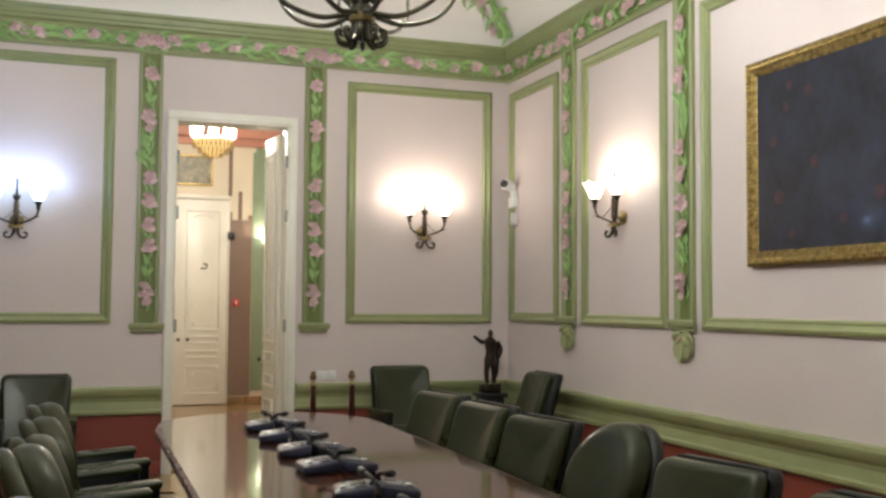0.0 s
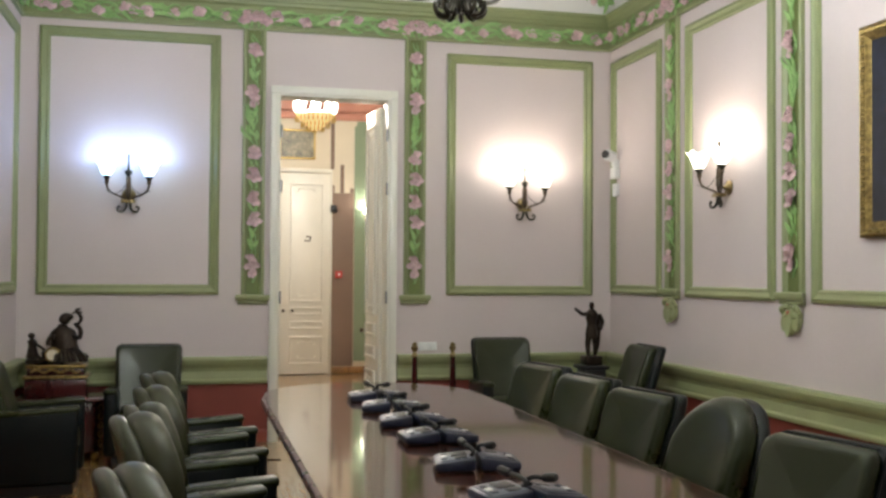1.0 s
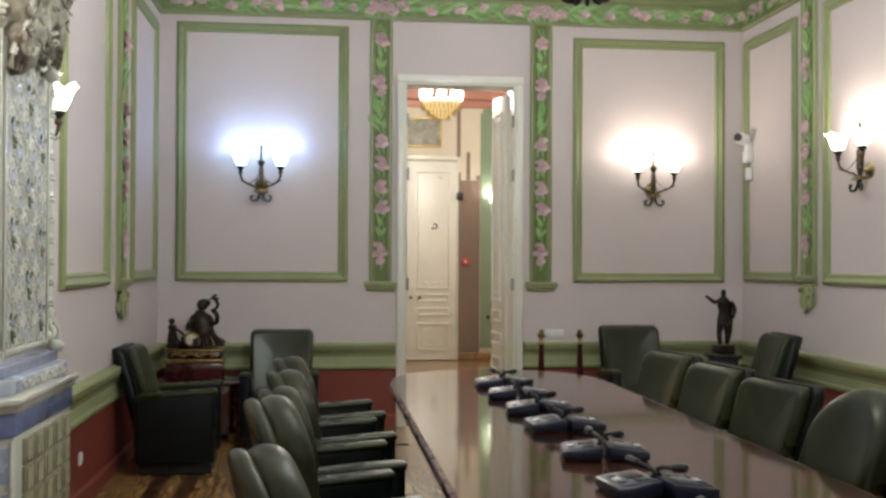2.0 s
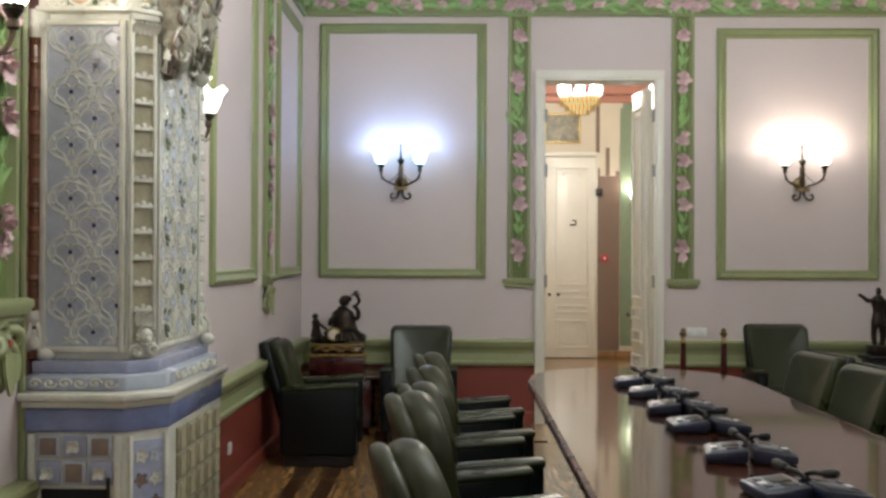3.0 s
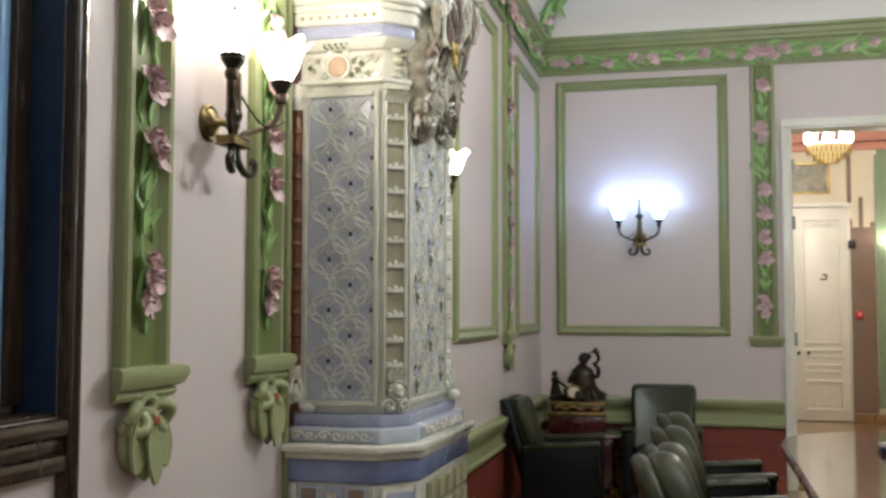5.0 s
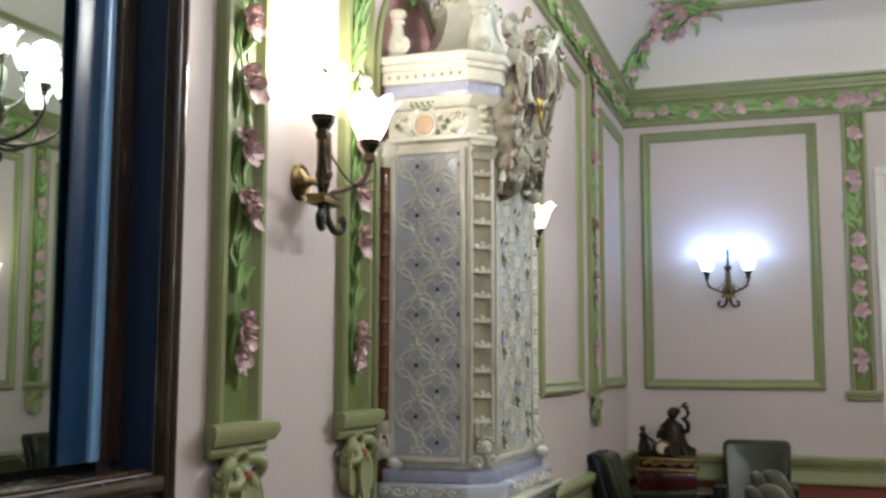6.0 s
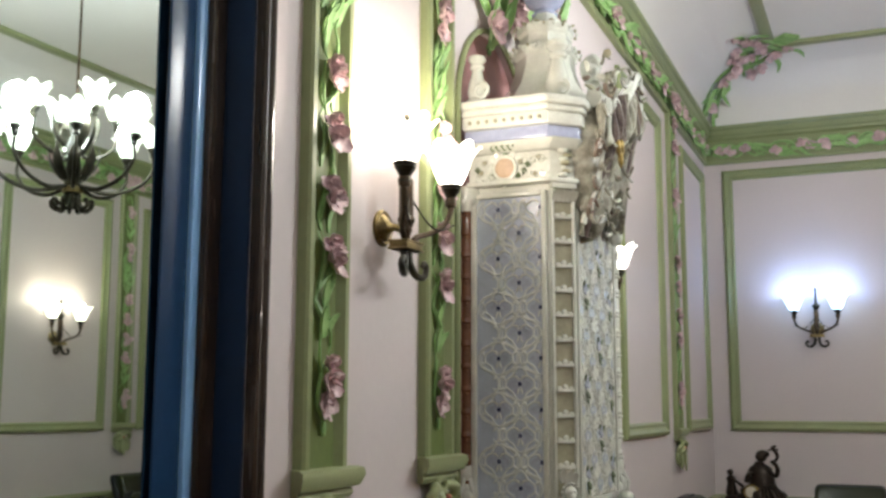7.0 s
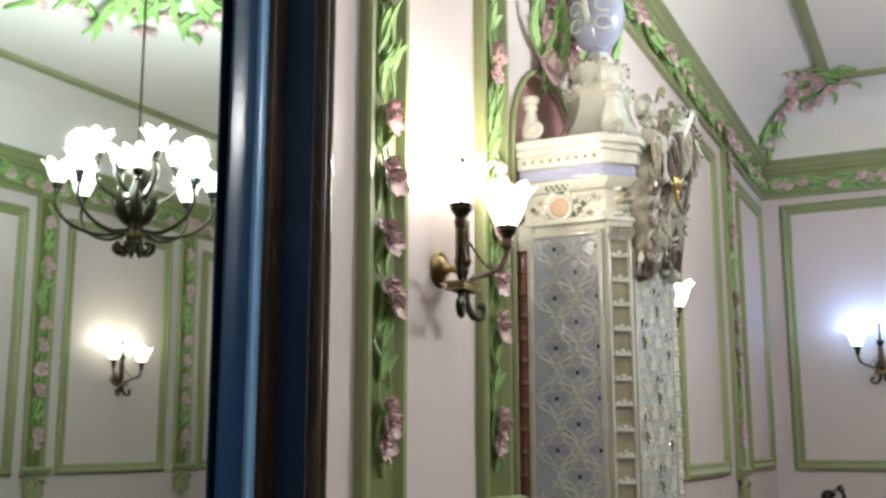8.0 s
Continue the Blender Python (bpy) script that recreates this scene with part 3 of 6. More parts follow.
def ruffled(bm, L, W, bend, m, rnd):
    """A broad petal with a wavy rim, of two skins."""
    nu, nv = 6, 5
    ph, amp = rnd.uniform(0, 6.28), rnd.uniform(0.004, 0.008)
    skins = []
    for th in (0.0026, -0.0026):
        grid = []
        for i in range(nv + 1):
            t = i / nv
            half = W * (0.28 + 0.90 * math.sin(math.pi * min(0.86, 0.10 + 0.80 * t)) ** 1.2)
            a = bend * t
            y0, z0 = L * math.sin(a) / bend, L * (1 - math.cos(a)) / bend
            line = []
            for j in range(nu + 1):
                q = 2 * j / nu - 1
                z = z0 + 0.30 * half * q * q * (1 - t) - 0.10 * half * q * q * t + amp * t * abs(q) * math.sin(ph + 7 * q + 9 * t) + th
                line.append(bm.verts.new(m @ Vector((half * q, y0 - 0.10 * L * q * q * t + 0.5 * amp * t * math.sin(ph + 8 * q), z))))
            grid.append(line)
        for a2, b2 in zip(grid, grid[1:]):
            for j in range(nu):
                bm.faces.new((a2[j], a2[j + 1], b2[j + 1], b2[j]))
        skins.append(grid)
    up, dn = skins
    rim_up = [r[0] for r in up] + up[-1][1:] + [r[-1] for r in reversed(up[:-1])]
    rim_dn = [r[0] for r in dn] + dn[-1][1:] + [r[-1] for r in reversed(dn[:-1])]
    for k in range(len(rim_up) - 1):
        bm.faces.new((rim_up[k], rim_up[k + 1], rim_dn[k + 1], rim_dn[k]))


def iris_mesh(seed):
    """A ruffled iris blossom, about 0.13 long: three raised petals over three that droop, standing out of the wall."""
    rnd = random.Random(seed)
    bm = bmesh.new()
    for k in range(3):                       # drooping falls
        a = 180 + (k - 1) * 52 + rnd.uniform(-12, 12)
        ruffled(bm, rnd.uniform(0.066, 0.080), 0.027, rnd.uniform(0.7, 1.2), Matrix.Translation((0.004 * (k - 1), 0.004, 0.030)) @ pose(0, 0, 0, -rnd.uniform(2, 14), rnd.uniform(-14, 14), a), rnd)
    for k in range(3):                       # raised standards, curling forwards
        a = (k - 1) * 46 + rnd.uniform(-10, 10)
        ruffled(bm, rnd.uniform(0.050, 0.062), 0.024, rnd.uniform(1.0, 1.5), Matrix.Translation((0.003 * (k - 1), 0.0, 0.022)) @ pose(0, 0, 0, rnd.uniform(14, 34), rnd.uniform(-12, 12), a), rnd)
    ruffled(bm, 0.040, 0.016, 1.2, Matrix.Translation((0, 0.006, 0.040)) @ pose(0, 0, 0, 20, 0, 180 + rnd.uniform(-25, 25)), rnd)
    blob(bm, (0, 0.0, 0.020), (0.020, 0.022, 0.018), 1)
    for v in bm.verts:
        v.co.z *= 0.75
    return finish(bm, M_IRIS, "iris_blossom", 60)


def blade_mesh(seed):
    rnd = random.Random(seed)
    bm = bmesh.new()
    petal(bm, 0.20 + 0.05 * rnd.random(), 0.020, 0.15 + rnd.random() * 0.25, Matrix.Translation((0, 0, 0.010)), n=7)
    for v in bm.verts:
        v.co.x += 0.02 * math.sin(v.co.y * 22 + seed)
    return finish(bm, M_LEAF, "leaf_blade", 50)


IRIS = [iris_mesh(k) for k in range(6)]
BLADE = [blade_mesh(k + 20) for k in range(5)]


def vine_bm(length, half, seed, step=0.30, w0=0.02, rad=0.013, stems=3):
    """Three stems that weave along v from 0 to length."""
    rnd = random.Random(seed)
    bm = bmesh.new()
    n = max(8, int(length / 0.03))
    for s in range(stems):
        ph, per = s * 2.1 + rnd.random(), step * rnd.uniform(0.85, 1.2)
        pts = []
        for k in range(n + 1):
            v = length * k / n
            pts.append((half * 0.75 * math.sin(2 * math.pi * v / per + ph) + 0.006 * math.sin(v * 31 + s), v, w0 + 0.010 * math.cos(2 * math.pi * v / per * 1.5 + ph)))
        tube(bm, pts, [rad * (0.75 + 0.35 * math.sin(k * 0.6 + s)) for k in range(n + 1)], 6)
    return bm


def dress(root, length, half, seed, pitch, size, w):
    """Blossoms and blades along the level vine of a frieze, as parts of root."""
    rnd = random.Random(seed)
    turn = pose(0, 0, 0, 0, 0, -90)
    v = 0.06
    while v < length - 0.05:
        for j in range(1 if rnd.random() > 0.35 else 2):
            u = rnd.uniform(-0.6, 0.6) * half
            m = turn @ Matrix.Translation((u, v + j * 0.085 * size, w + rnd.uniform(0, 0.008))) @ pose(0, 0, 0, rnd.uniform(-8, 8), rnd.uniform(-10, 10), rnd.uniform(-35, 35) + 90) @ Matrix.Scale(size * rnd.uniform(0.85, 1.15), 4)
            part("iris_blossom", rnd.choice(IRIS), None, root, at=m)
        for j in range(3):
            u = rnd.uniform(-0.9, 0.9) * half
            m = turn @ Matrix.Translation((u, v - 0.05 + rnd.uniform(-0.05, 0.16), w)) @ pose(0, 0, 0, rnd.uniform(-1, 3), rnd.uniform(-8, 8), rnd.uniform(-24, 24)) @ Matrix.Scale(size * rnd.uniform(0.8, 1.1), 4)
            part("leaf_blade", rnd.choice(BLADE), None, root, at=m)
        v += pitch * rnd.uniform(0.9, 1.15)


def iris_stalk(root, v, u, size, rnd, mat_w=0.018):
    """One upright blossom of two ruffled heads, one over the other, slightly apart."""
    for dv, sc in ((0.030, 0.80), (-0.022, 1.0)):
        m = Matrix.Translation((u + rnd.uniform(-0.006, 0.006), v + dv * size, mat_w + rnd.uniform(0, 0.005))) @ pose(0, 0, 0, rnd.uniform(-6, 6), rnd.uniform(-12, 12), rnd.uniform(-34, 34)) @ Matrix.Diagonal((1.22 * sc * size, sc * size, 1.1 * sc, 1))
        part("iris_blossom", rnd.choice(IRIS), None, root, at=m)


def garland(root, length, half, seed, k=1.0):
    """The repeat of every pilaster: bud, long blossom, leaf pair, four blossoms, a knot of blades, and again."""
    rnd = random.Random(seed)
    base = 0.0
    while base < length - 0.2:
        def ok(v):
            return base + v * k < length - 0.06
        if ok(0.12):
            part("bud", BUD_GREEN, None, root, at=Matrix.Translation((0.004, base + 0.115 * k, 0.022)) @ Matrix.Diagonal((0.8, 1.6, 1, 1)))
        if ok(0.24):
            iris_stalk(root, base + 0.275 * k, -0.004, 0.86 * k, rnd)
            part("iris_blossom", IRIS[2], None, root, at=Matrix.Translation((-0.006, base + 0.195 * k, 0.016)) @ pose(0, 0, 0, 0, 0, 6) @ Matrix.Diagonal((0.62 * k, 0.95 * k, 0.8, 1)))
        for dv, du, rz, sc in ((0.37, -0.018, 10, 0.62), (0.385, 0.012, -28, 0.46), (0.46, -0.012, 4, 0.55)):
            if ok(dv):
                part("leaf_blade", BROAD[0 if sc > 0.5 else 1], None, root, at=Matrix.Translation((du, base + dv * k, 0.016)) @ pose(0, 0, 0, 4, 0, rz) @ Matrix.Scale(sc * k, 4))
        for j, dv in enumerate((0.625, 0.795, 0.985, 1.165)):
            if ok(dv):
                iris_stalk(root, base + dv * k, (0.007, -0.004, 0.006, 0.0)[j], 0.84 * k, rnd)
                for s in (-1, 1):
                    part("leaf_blade", rnd.choice(BLADE), None, root, at=Matrix.Translation((s * 0.022, base + (dv - 0.115) * k, 0.010)) @ pose(0, 0, 0, 0, 0, -s * rnd.uniform(2, 12)) @ Matrix.Scale(0.55 * k, 4))
        for j in range(10):
            dv = 1.235 + 0.022 * j
            if ok(dv + 0.08):
                part("leaf_blade", rnd.choice(BLADE + BROAD), None, root, at=Matrix.Translation((rnd.uniform(-0.6, 0.6) * half, base + dv * k, 0.014)) @ pose(0, 0, 0, rnd.uniform(0, 8), 0, rnd.uniform(-38, 38)) @ Matrix.Scale(rnd.uniform(0.5, 0.7) * k, 4))
        base += 1.38 * k


def broad_mesh(seed):
    """A broad pointed leaf with a sunk midrib."""
    bm = bmesh.new()
    petal(bm, 0.16, 0.032, 0.5, Matrix.Translation((0, 0, 0.012)), n=8)
    for v in bm.verts:
        v.co.x += 0.012 * math.sin(v.co.y * 24 + seed)
    return finish(bm, M_LEAF, "broad_leaf", 50)


BROAD = [broad_mesh(1), broad_mesh(3)]


def bow_mesh():
    """Leafy knot that hangs under a pilaster foot: three curled loops over a broad drooping leaf."""
    bm = bmesh.new()
    for x, L, rz, lift in ((-0.040, 0.150, -12, 0.0), (0.040, 0.150, 14, 0.0), (0.0, 0.185, 0, 0.014)):
        petal(bm, L * 0.96, 0.036, 0.12, Matrix.Translation((x * 0.9, -0.052, 0.040 + lift)) @ pose(0, 0, 0, 0, 0, 180 + rz), n=8)
        blob(bm, (x * 1.2, -0.055 - L * 0.45, 0.018 + lift), (0.040, L * 0.46, 0.022), 2, pose(0, 0, 0, 0, 0, -rz * 0.8))
    tube(bm, [(0.002, -0.06 - 0.015 * j, 0.060 - 0.0022 * j) for j in range(9)], 0.005, 6)
    for s in (-1, 1):
        pts = [(s * (0.052 + 0.034 * math.cos(t)), -0.050 + 0.036 * math.sin(t), 0.040 + 0.014 * math.sin(2 * t)) for t in [k * 2 * math.pi / 16 for k in range(17)]]
        tube(bm, pts, 0.019, 8)
    tube(bm, [(0.030 * math.cos(t), -0.012 + 0.022 * math.sin(t), 0.034) for t in [k * 2 * math.pi / 12 for k in range(13)]], 0.014, 7)
    return finish(bm, M_GREEN_LIGHT, "leaf_knot", 50)


BOW = bow_mesh()
BUD_GREEN = finish(blob(bmesh.new(), (0, 0, 0), (0.015, 0.015, 0.010), 1), M_LEAF, "bud")
BUD = finish(blob(bmesh.new(), (0, 0, 0), (0.016, 0.016, 0.012), 1), material("red_bud_paint", (0.35, 0.10, 0.07), 0.4), "bud")


def pilaster(wall, u, z0, z1, half, seed, bow=True, foot=True, size=1.0):
    """A green strip with raised edges, woven with irises, on a moulded foot."""
    root = thing("pilaster", on_wall(wall, u, z0), "olive green pilaster strip with moulded pink irises and leaves", "pilaster", "iris pilasters on the walls")
    L = z1 - z0
    part("ground", boxed(-half + 0.03, half - 0.03, 0, L, 0, 0.014), M_GREEN_DARK, root, "deep olive ground", smooth=0)
    prof = [(0, 0), (0, 0.03), (0.008, 0.038), (0.03, 0.038), (0.045, 0.02), (0.05, 0.0142), (0.05, 0.0)]
    for s in (-1, 1):
        bm = bmesh.new()
        ring = [[bm.verts.new((s * (half - a), v, o)) for a, o in prof] for v in (0.0, L)]
        n = len(prof)
        for k in range(n):
            bm.faces.new((ring[0][k], ring[0][(k + 1) % n], ring[1][(k + 1) % n], ring[1][k]))
        bm.faces.new(ring[0])
        bm.faces.new(ring[1])
        part("edge_moulding", bm, M_GREEN, root)
    if foot:
        bm = bmesh.new()
        p = [(-0.085, 0), (-0.085, 0.03), (-0.07, 0.04), (-0.055, 0.035), (-0.05, 0.055), (-0.02, 0.07), (0.0, 0.066), (0.006, 0.05), (0.006, 0.0)]
        lo = [bm.verts.new((-half - 0.004 - 0.75 * o, v, o)) for v, o in p]
        hi = [bm.verts.new((half + 0.004 + 0.75 * o, v, o)) for v, o in p]
        for k in range(len(p)):
            bm.faces.new((lo[k], lo[(k + 1) % len(p)], hi[(k + 1) % len(p)], hi[k]))
        bm.faces.new(lo)
        bm.faces.new(hi)
        part("foot", bm, M_GREEN_LIGHT, root, "moulded green foot")
    vine = part("vine", vine_bm(L - 0.22, half - 0.072, seed, rad=0.008, stems=2), M_LEAF, root, "bright green plaster stems", at=Matrix.Translation((0, 0.14, 0)))
    garland(root, L, half - 0.05, seed + 1, size)
    if bow:
        b = part("leaf_knot", BOW, None, root, "pale green leaf knot under the foot", at=Matrix.Translation((0, -0.085, 0.0)) @ Matrix.Diagonal((1.22, 1.0, 1.0, 1)))
        part("bud", BUD, None, b, "dark red bud", at=Matrix.Translation((0, -0.055, 0.064)))
    return root


def panel_frame(wall, ua, ub, z0, z1, wd=0.095):
    """A moulded rectangle on the wall, of four mitred rails."""
    ua, ub = sorted((ua, ub)) if wall in ("far", "left") else sorted((-ua, -ub))
    root = thing("panel_frame", WALLS[wall] @ Matrix.Translation(((ua + ub) / 2, (z0 + z1) / 2, 0)), "olive green moulded frame of a pink wall panel", "panel moulding", "moulded wall panels")
    hu, hv = (ub - ua) / 2, (z1 - z0) / 2
    prof = [(0.0, 0.0), (0.0, 0.026), (0.012, 0.036), (0.03, 0.038), (0.042, 0.026), (0.066, 0.022), (0.076, 0.028), (0.088, 0.022), (wd, 0.0)]
    for sgn in (1, -1):
        bm = bmesh.new()
        ends = []
        for s in (-1, 1):
            ends.append([bm.verts.new((s * (hu - a), sgn * (hv - a), o)) for a, o in prof])
        n = len(prof)
        for k in range(n):
            bm.faces.new((ends[0][k], ends[0][(k + 1) % n], ends[1][(k + 1) % n], ends[1][k]))
        # lower rail paler: light falling on it from above is put into its colour
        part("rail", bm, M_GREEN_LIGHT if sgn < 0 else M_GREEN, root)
        bm = bmesh.new()
        ends = []
        for s in (-1, 1):
            ends.append([bm.verts.new((sgn * (hu - a), s * (hv - a), o)) for a, o in prof])
        for k in range(n):
            bm.faces.new((ends[0][k], ends[0][(k + 1) % n], ends[1][(k + 1) % n], ends[1][k]))
        part("stile", bm, M_GREEN, root)
    return root


PB, PT = 1.425, 3.815
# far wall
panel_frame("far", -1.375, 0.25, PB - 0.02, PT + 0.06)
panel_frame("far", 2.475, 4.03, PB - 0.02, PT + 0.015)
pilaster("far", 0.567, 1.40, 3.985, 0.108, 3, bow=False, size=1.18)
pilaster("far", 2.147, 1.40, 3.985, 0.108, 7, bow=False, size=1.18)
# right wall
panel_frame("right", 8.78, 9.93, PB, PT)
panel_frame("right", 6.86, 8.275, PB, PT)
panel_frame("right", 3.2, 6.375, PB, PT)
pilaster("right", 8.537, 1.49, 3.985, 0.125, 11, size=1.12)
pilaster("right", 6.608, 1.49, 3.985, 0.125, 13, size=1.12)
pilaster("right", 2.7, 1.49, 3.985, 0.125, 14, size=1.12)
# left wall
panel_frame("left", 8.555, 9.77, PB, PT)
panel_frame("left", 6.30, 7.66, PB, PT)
pilaster("left", 8.12, 1.455, 3.985, 0.125, 17, size=1.12)
pilaster("left", 3.375, 1.455, 3.985, 0.125, 19)
pilaster("left", 2.55, 1.455, 3.985, 0.125, 23)


def frieze(wall, a, b, seed):
    """Irises along the frieze board."""
    u0, u1 = (a, b) if wall in ("far", "left") else (-b, -a)
    L = u1 - u0
    root = thing("iris_frieze", WALLS[wall] @ Matrix.Translation((u0, Z_FRIEZE + 0.09, 0.02)), "plaster frieze of winding green stems and pink irises", "frieze", "iris friezes under the cornice")
    part("vine", vine_bm(L, 0.080, seed, 0.42, 0.015, 0.011, 4), M_LEAF, root, at=pose(0, 0, 0, 0, 0, -90))
    dress(root, L, 0.05, seed + 1, 0.24, 1.05, 0.014)
    return root


def iris_tuft(wall, u, seed):
    """The tuft of irises where a pilaster crosses the frieze."""
    rnd = random.Random(seed)
    root = thing("iris_tuft", on_wall(wall, u, Z_FRIEZE), "tuft of pale pink irises where pilaster and frieze meet", "plaster ornament", "iris tufts over the pilasters")
    for k in range(5):
        part("iris_blossom", rnd.choice(IRIS), None, root, at=Matrix.Translation(((k - 2) * 0.052, 0.06 + 0.05 * (k % 2) + (0.05 if k == 2 else 0), 0.045)) @ pose(0, 0, 0, rnd.uniform(-8, 8), 0, rnd.uniform(-30, 30)) @ Matrix.Scale(1.05, 4))
    for k in range(6):
        part("leaf_blade", rnd.choice(BLADE), None, root, at=Matrix.Translation(((k - 2.5) * 0.035, -0.02, 0.035)) @ pose(0, 0, 0, 4, 0, -(k - 2.5) * 22) @ Matrix.Scale(0.75, 4))


for k, (wl, uu) in enumerate((("far", 0.567), ("far", 2.147), ("right", 8.537), ("right", 6.608), ("left", 8.12), ("left", 3.375), ("left", 2.55))):
    iris_tuft(wl, uu, 70 + k)

frieze("far", XL + 0.1, XR - 0.1, 31)
frieze("left", 1.2, YF - 0.1, 33)
frieze("right", 3.0, YF - 0.1, 37)


def corner_spray(cx, cy, dx, dy, seed):
    """A spray of irises that climbs the cove from a corner of the room."""
    rnd = random.Random(seed)
    root = thing("corner_spray", Matrix.Translation((cx + dx * 0.06, cy + dy * 0.06, Z_COVE)), "spray of plaster irises climbing the coved ceiling corner", "plaster ornament", "iris sprays in the ceiling corners")
    inset = 0.72

    def at(s):
        a = math.acos(max(-1, min(1, 1 - s / inset)))
        return Vector((dx * s, dy * s, (Z_CEIL - Z_COVE) * math.sin(a) - 0.02))

    n = 16
    for k in range(4):
        bm = bmesh.new()
        off = Vector((-dy, dx, 0)) * 0.03 * (k - 1.5)
        tube(bm, [at(0.02 + 0.85 * j / n * (1 if j < n * 0.8 else 1)) + off * (1 + 1.2 * math.sin(j * 0.5 + k)) if 0.02 + 0.85 * j / n < inset else at(inset) + Vector((dx, dy, 0)) * (0.02 + 0.85 * j / n - inset) + off for j in range(n + 1)], 0.02, 6)
        part("stem", bm, M_LEAF, root)
    for k in range(26):
        s = 0.06 + 0.80 * k / 25
        p = at(min(s, inset)) + Vector((-dy, dx, 0)) * rnd.uniform(-0.16, 0.16) * (0.45 + 2.6 * s * s)
        tilt = math.degrees(math.atan2(0.7 - s, s + 0.1))
        face = look((0, 0, 0), (-dx * (0.75 - s), -dy * (0.75 - s), 0.6)).to_3x3().to_4x4()
        if s > 0.30 or k % 5 == 0:
            part("iris_blossom", rnd.choice(IRIS), None, root, at=Matrix.Translation(p) @ face @ pose(0, 0, 0, 0, 0, rnd.uniform(0, 360)) @ Matrix.Scale(1.15, 4))
        part("leaf_blade", rnd.choice(BLADE), None, root, at=Matrix.Translation(p) @ face @ pose(0, 0, 0, 0, 0, rnd.uniform(0, 360)) @ Matrix.Scale(1.1, 4))


corner_spray(XL, YF, 1, -1, 41)
corner_spray(XR, YF, -1, -1, 43)


def niche_arch():
    """Green edging of the niche and the great irises over it."""
    root = thing("niche_surround", WALLS["left"] @ Matrix.Translation(((NICHE[0] + NICHE[1]) / 2, NICHE[2], 0)), "green arch edging with large plaster irises above it", "niche surround")
    r = (NICHE[1] - NICHE[0]) / 2
    for name, pts in (("arch", [(-r * math.cos(math.pi * k / 24) * 1.02, r * math.sin(math.pi * k / 24) * 1.02, 0.01) for k in range(25)]),
                      ("edging", [(-r * 1.02, -2.9 + 0.1 * k, 0.01) for k in range(30)])):
        part(name, tube(bmesh.new(), pts, 0.013, 8), M_GREEN, root)
    rnd = random.Random(5)
    for k in range(26):
        u, v = rnd.uniform(-0.28, 0.75), rnd.uniform(0.34, 0.98)
        part("iris_blossom", rnd.choice(IRIS), None, root, at=Matrix.Translation((u, v, 0.02)) @ pose(0, 0, 0, rnd.uniform(-15, 15), 0, rnd.uniform(-60, 60)) @ Matrix.Scale(rnd.uniform(1.2, 1.7), 4))
        part("leaf_blade", rnd.choice(BLADE), None, root, at=Matrix.Translation((u + rnd.uniform(-0.1, 0.1), v - 0.12, 0.01)) @ pose(0, 0, 0, 5, rnd.uniform(-20, 20), rnd.uniform(-50, 50)) @ Matrix.Scale(rnd.uniform(1.2, 1.7), 4))


niche_arch()


def rosette(cx, cy, seed):
    rnd = random.Random(seed)
    root = thing("ceiling_rosette", Matrix.Translation((cx, cy, Z_CEIL)) @ pose(0, 0, 0, 180), "round ceiling rosette of green leaves and pink irises", "ceiling rosette", "ceiling rosettes")
    for k in range(120):
        a, r = rnd.uniform(0, 6.283), rnd.uniform(0.12, 1.18)
        part("leaf_blade", rnd.choice(BLADE), None, root, at=Matrix.Translation((r * math.cos(a), r * math.sin(a), 0.01)) @ pose(0, 0, 0, rnd.uniform(-5, 15), 0, math.degrees(a) - 90 + rnd.uniform(-50, 50)) @ Matrix.Scale(1.7, 4))
    for k in range(46):
        a, r = k * 0.61, rnd.uniform(0.70, 1.32)
        part("iris_blossom", rnd.choice(IRIS), None, root, at=Matrix.Translation((r * math.cos(a), r * math.sin(a), 0.01)) @ pose(0, 0, 0, 0, 0, math.degrees(a) + 90) @ Matrix.Scale(1.5, 4))
    part("ring", lathe(bmesh.new(), [(0.13, 0), (0.15, 0.02), (0.13, 0.045), (0.10, 0.05), (0.09, 0.0)], 24), M_GREEN, root)


# the second rosette goes with the added, unseen chandelier
for k, (cx, cy) in enumerate(CHANDELIERS):
    rosette(cx, cy, 50 + k)


# ================= lamps =================
def tulip(bm, m, r=0.062, h=0.150, lobes=6):
    """A tulip shade, double walled, with petal tips that curl outwards."""
    n, rows_n = 36, 10
    shells = []
    for off in (0.0, -0.004):
        rings = []
        for i in range(rows_n + 1):
            t = i / rows_n
            belly = 0.45 + 0.62 * math.sin(min(1.0, t * 1.5) * math.pi / 2)
            ring = []
            for k in range(n):
                a = 2 * math.pi * k / n
                tip = (0.5 + 0.5 * math.cos(lobes * a)) ** 0.7
                rad = r * (belly + max(0.0, t - 0.55) ** 1.6 * (0.55 + 1.9 * tip)) + off
                ring.append(bm.verts.new(m @ Vector((rad * math.cos(a), rad * math.sin(a), h * t - 0.034 * t ** 3 * (1 - tip)))))
            rings.append(ring)
        for a, b in zip(rings, rings[1:]):
            for k in range(n):
                bm.faces.new((a[k], a[(k + 1) % n], b[(k + 1) % n], b[k]))
        bm.faces.new(rings[0])
        shells.append(rings)
    for k in range(n):
        a, b = shells[0][-1], shells[1][-1]
        bm.faces.new((a[k], a[(k + 1) % n], b[(k + 1) % n], b[k]))
    return bm


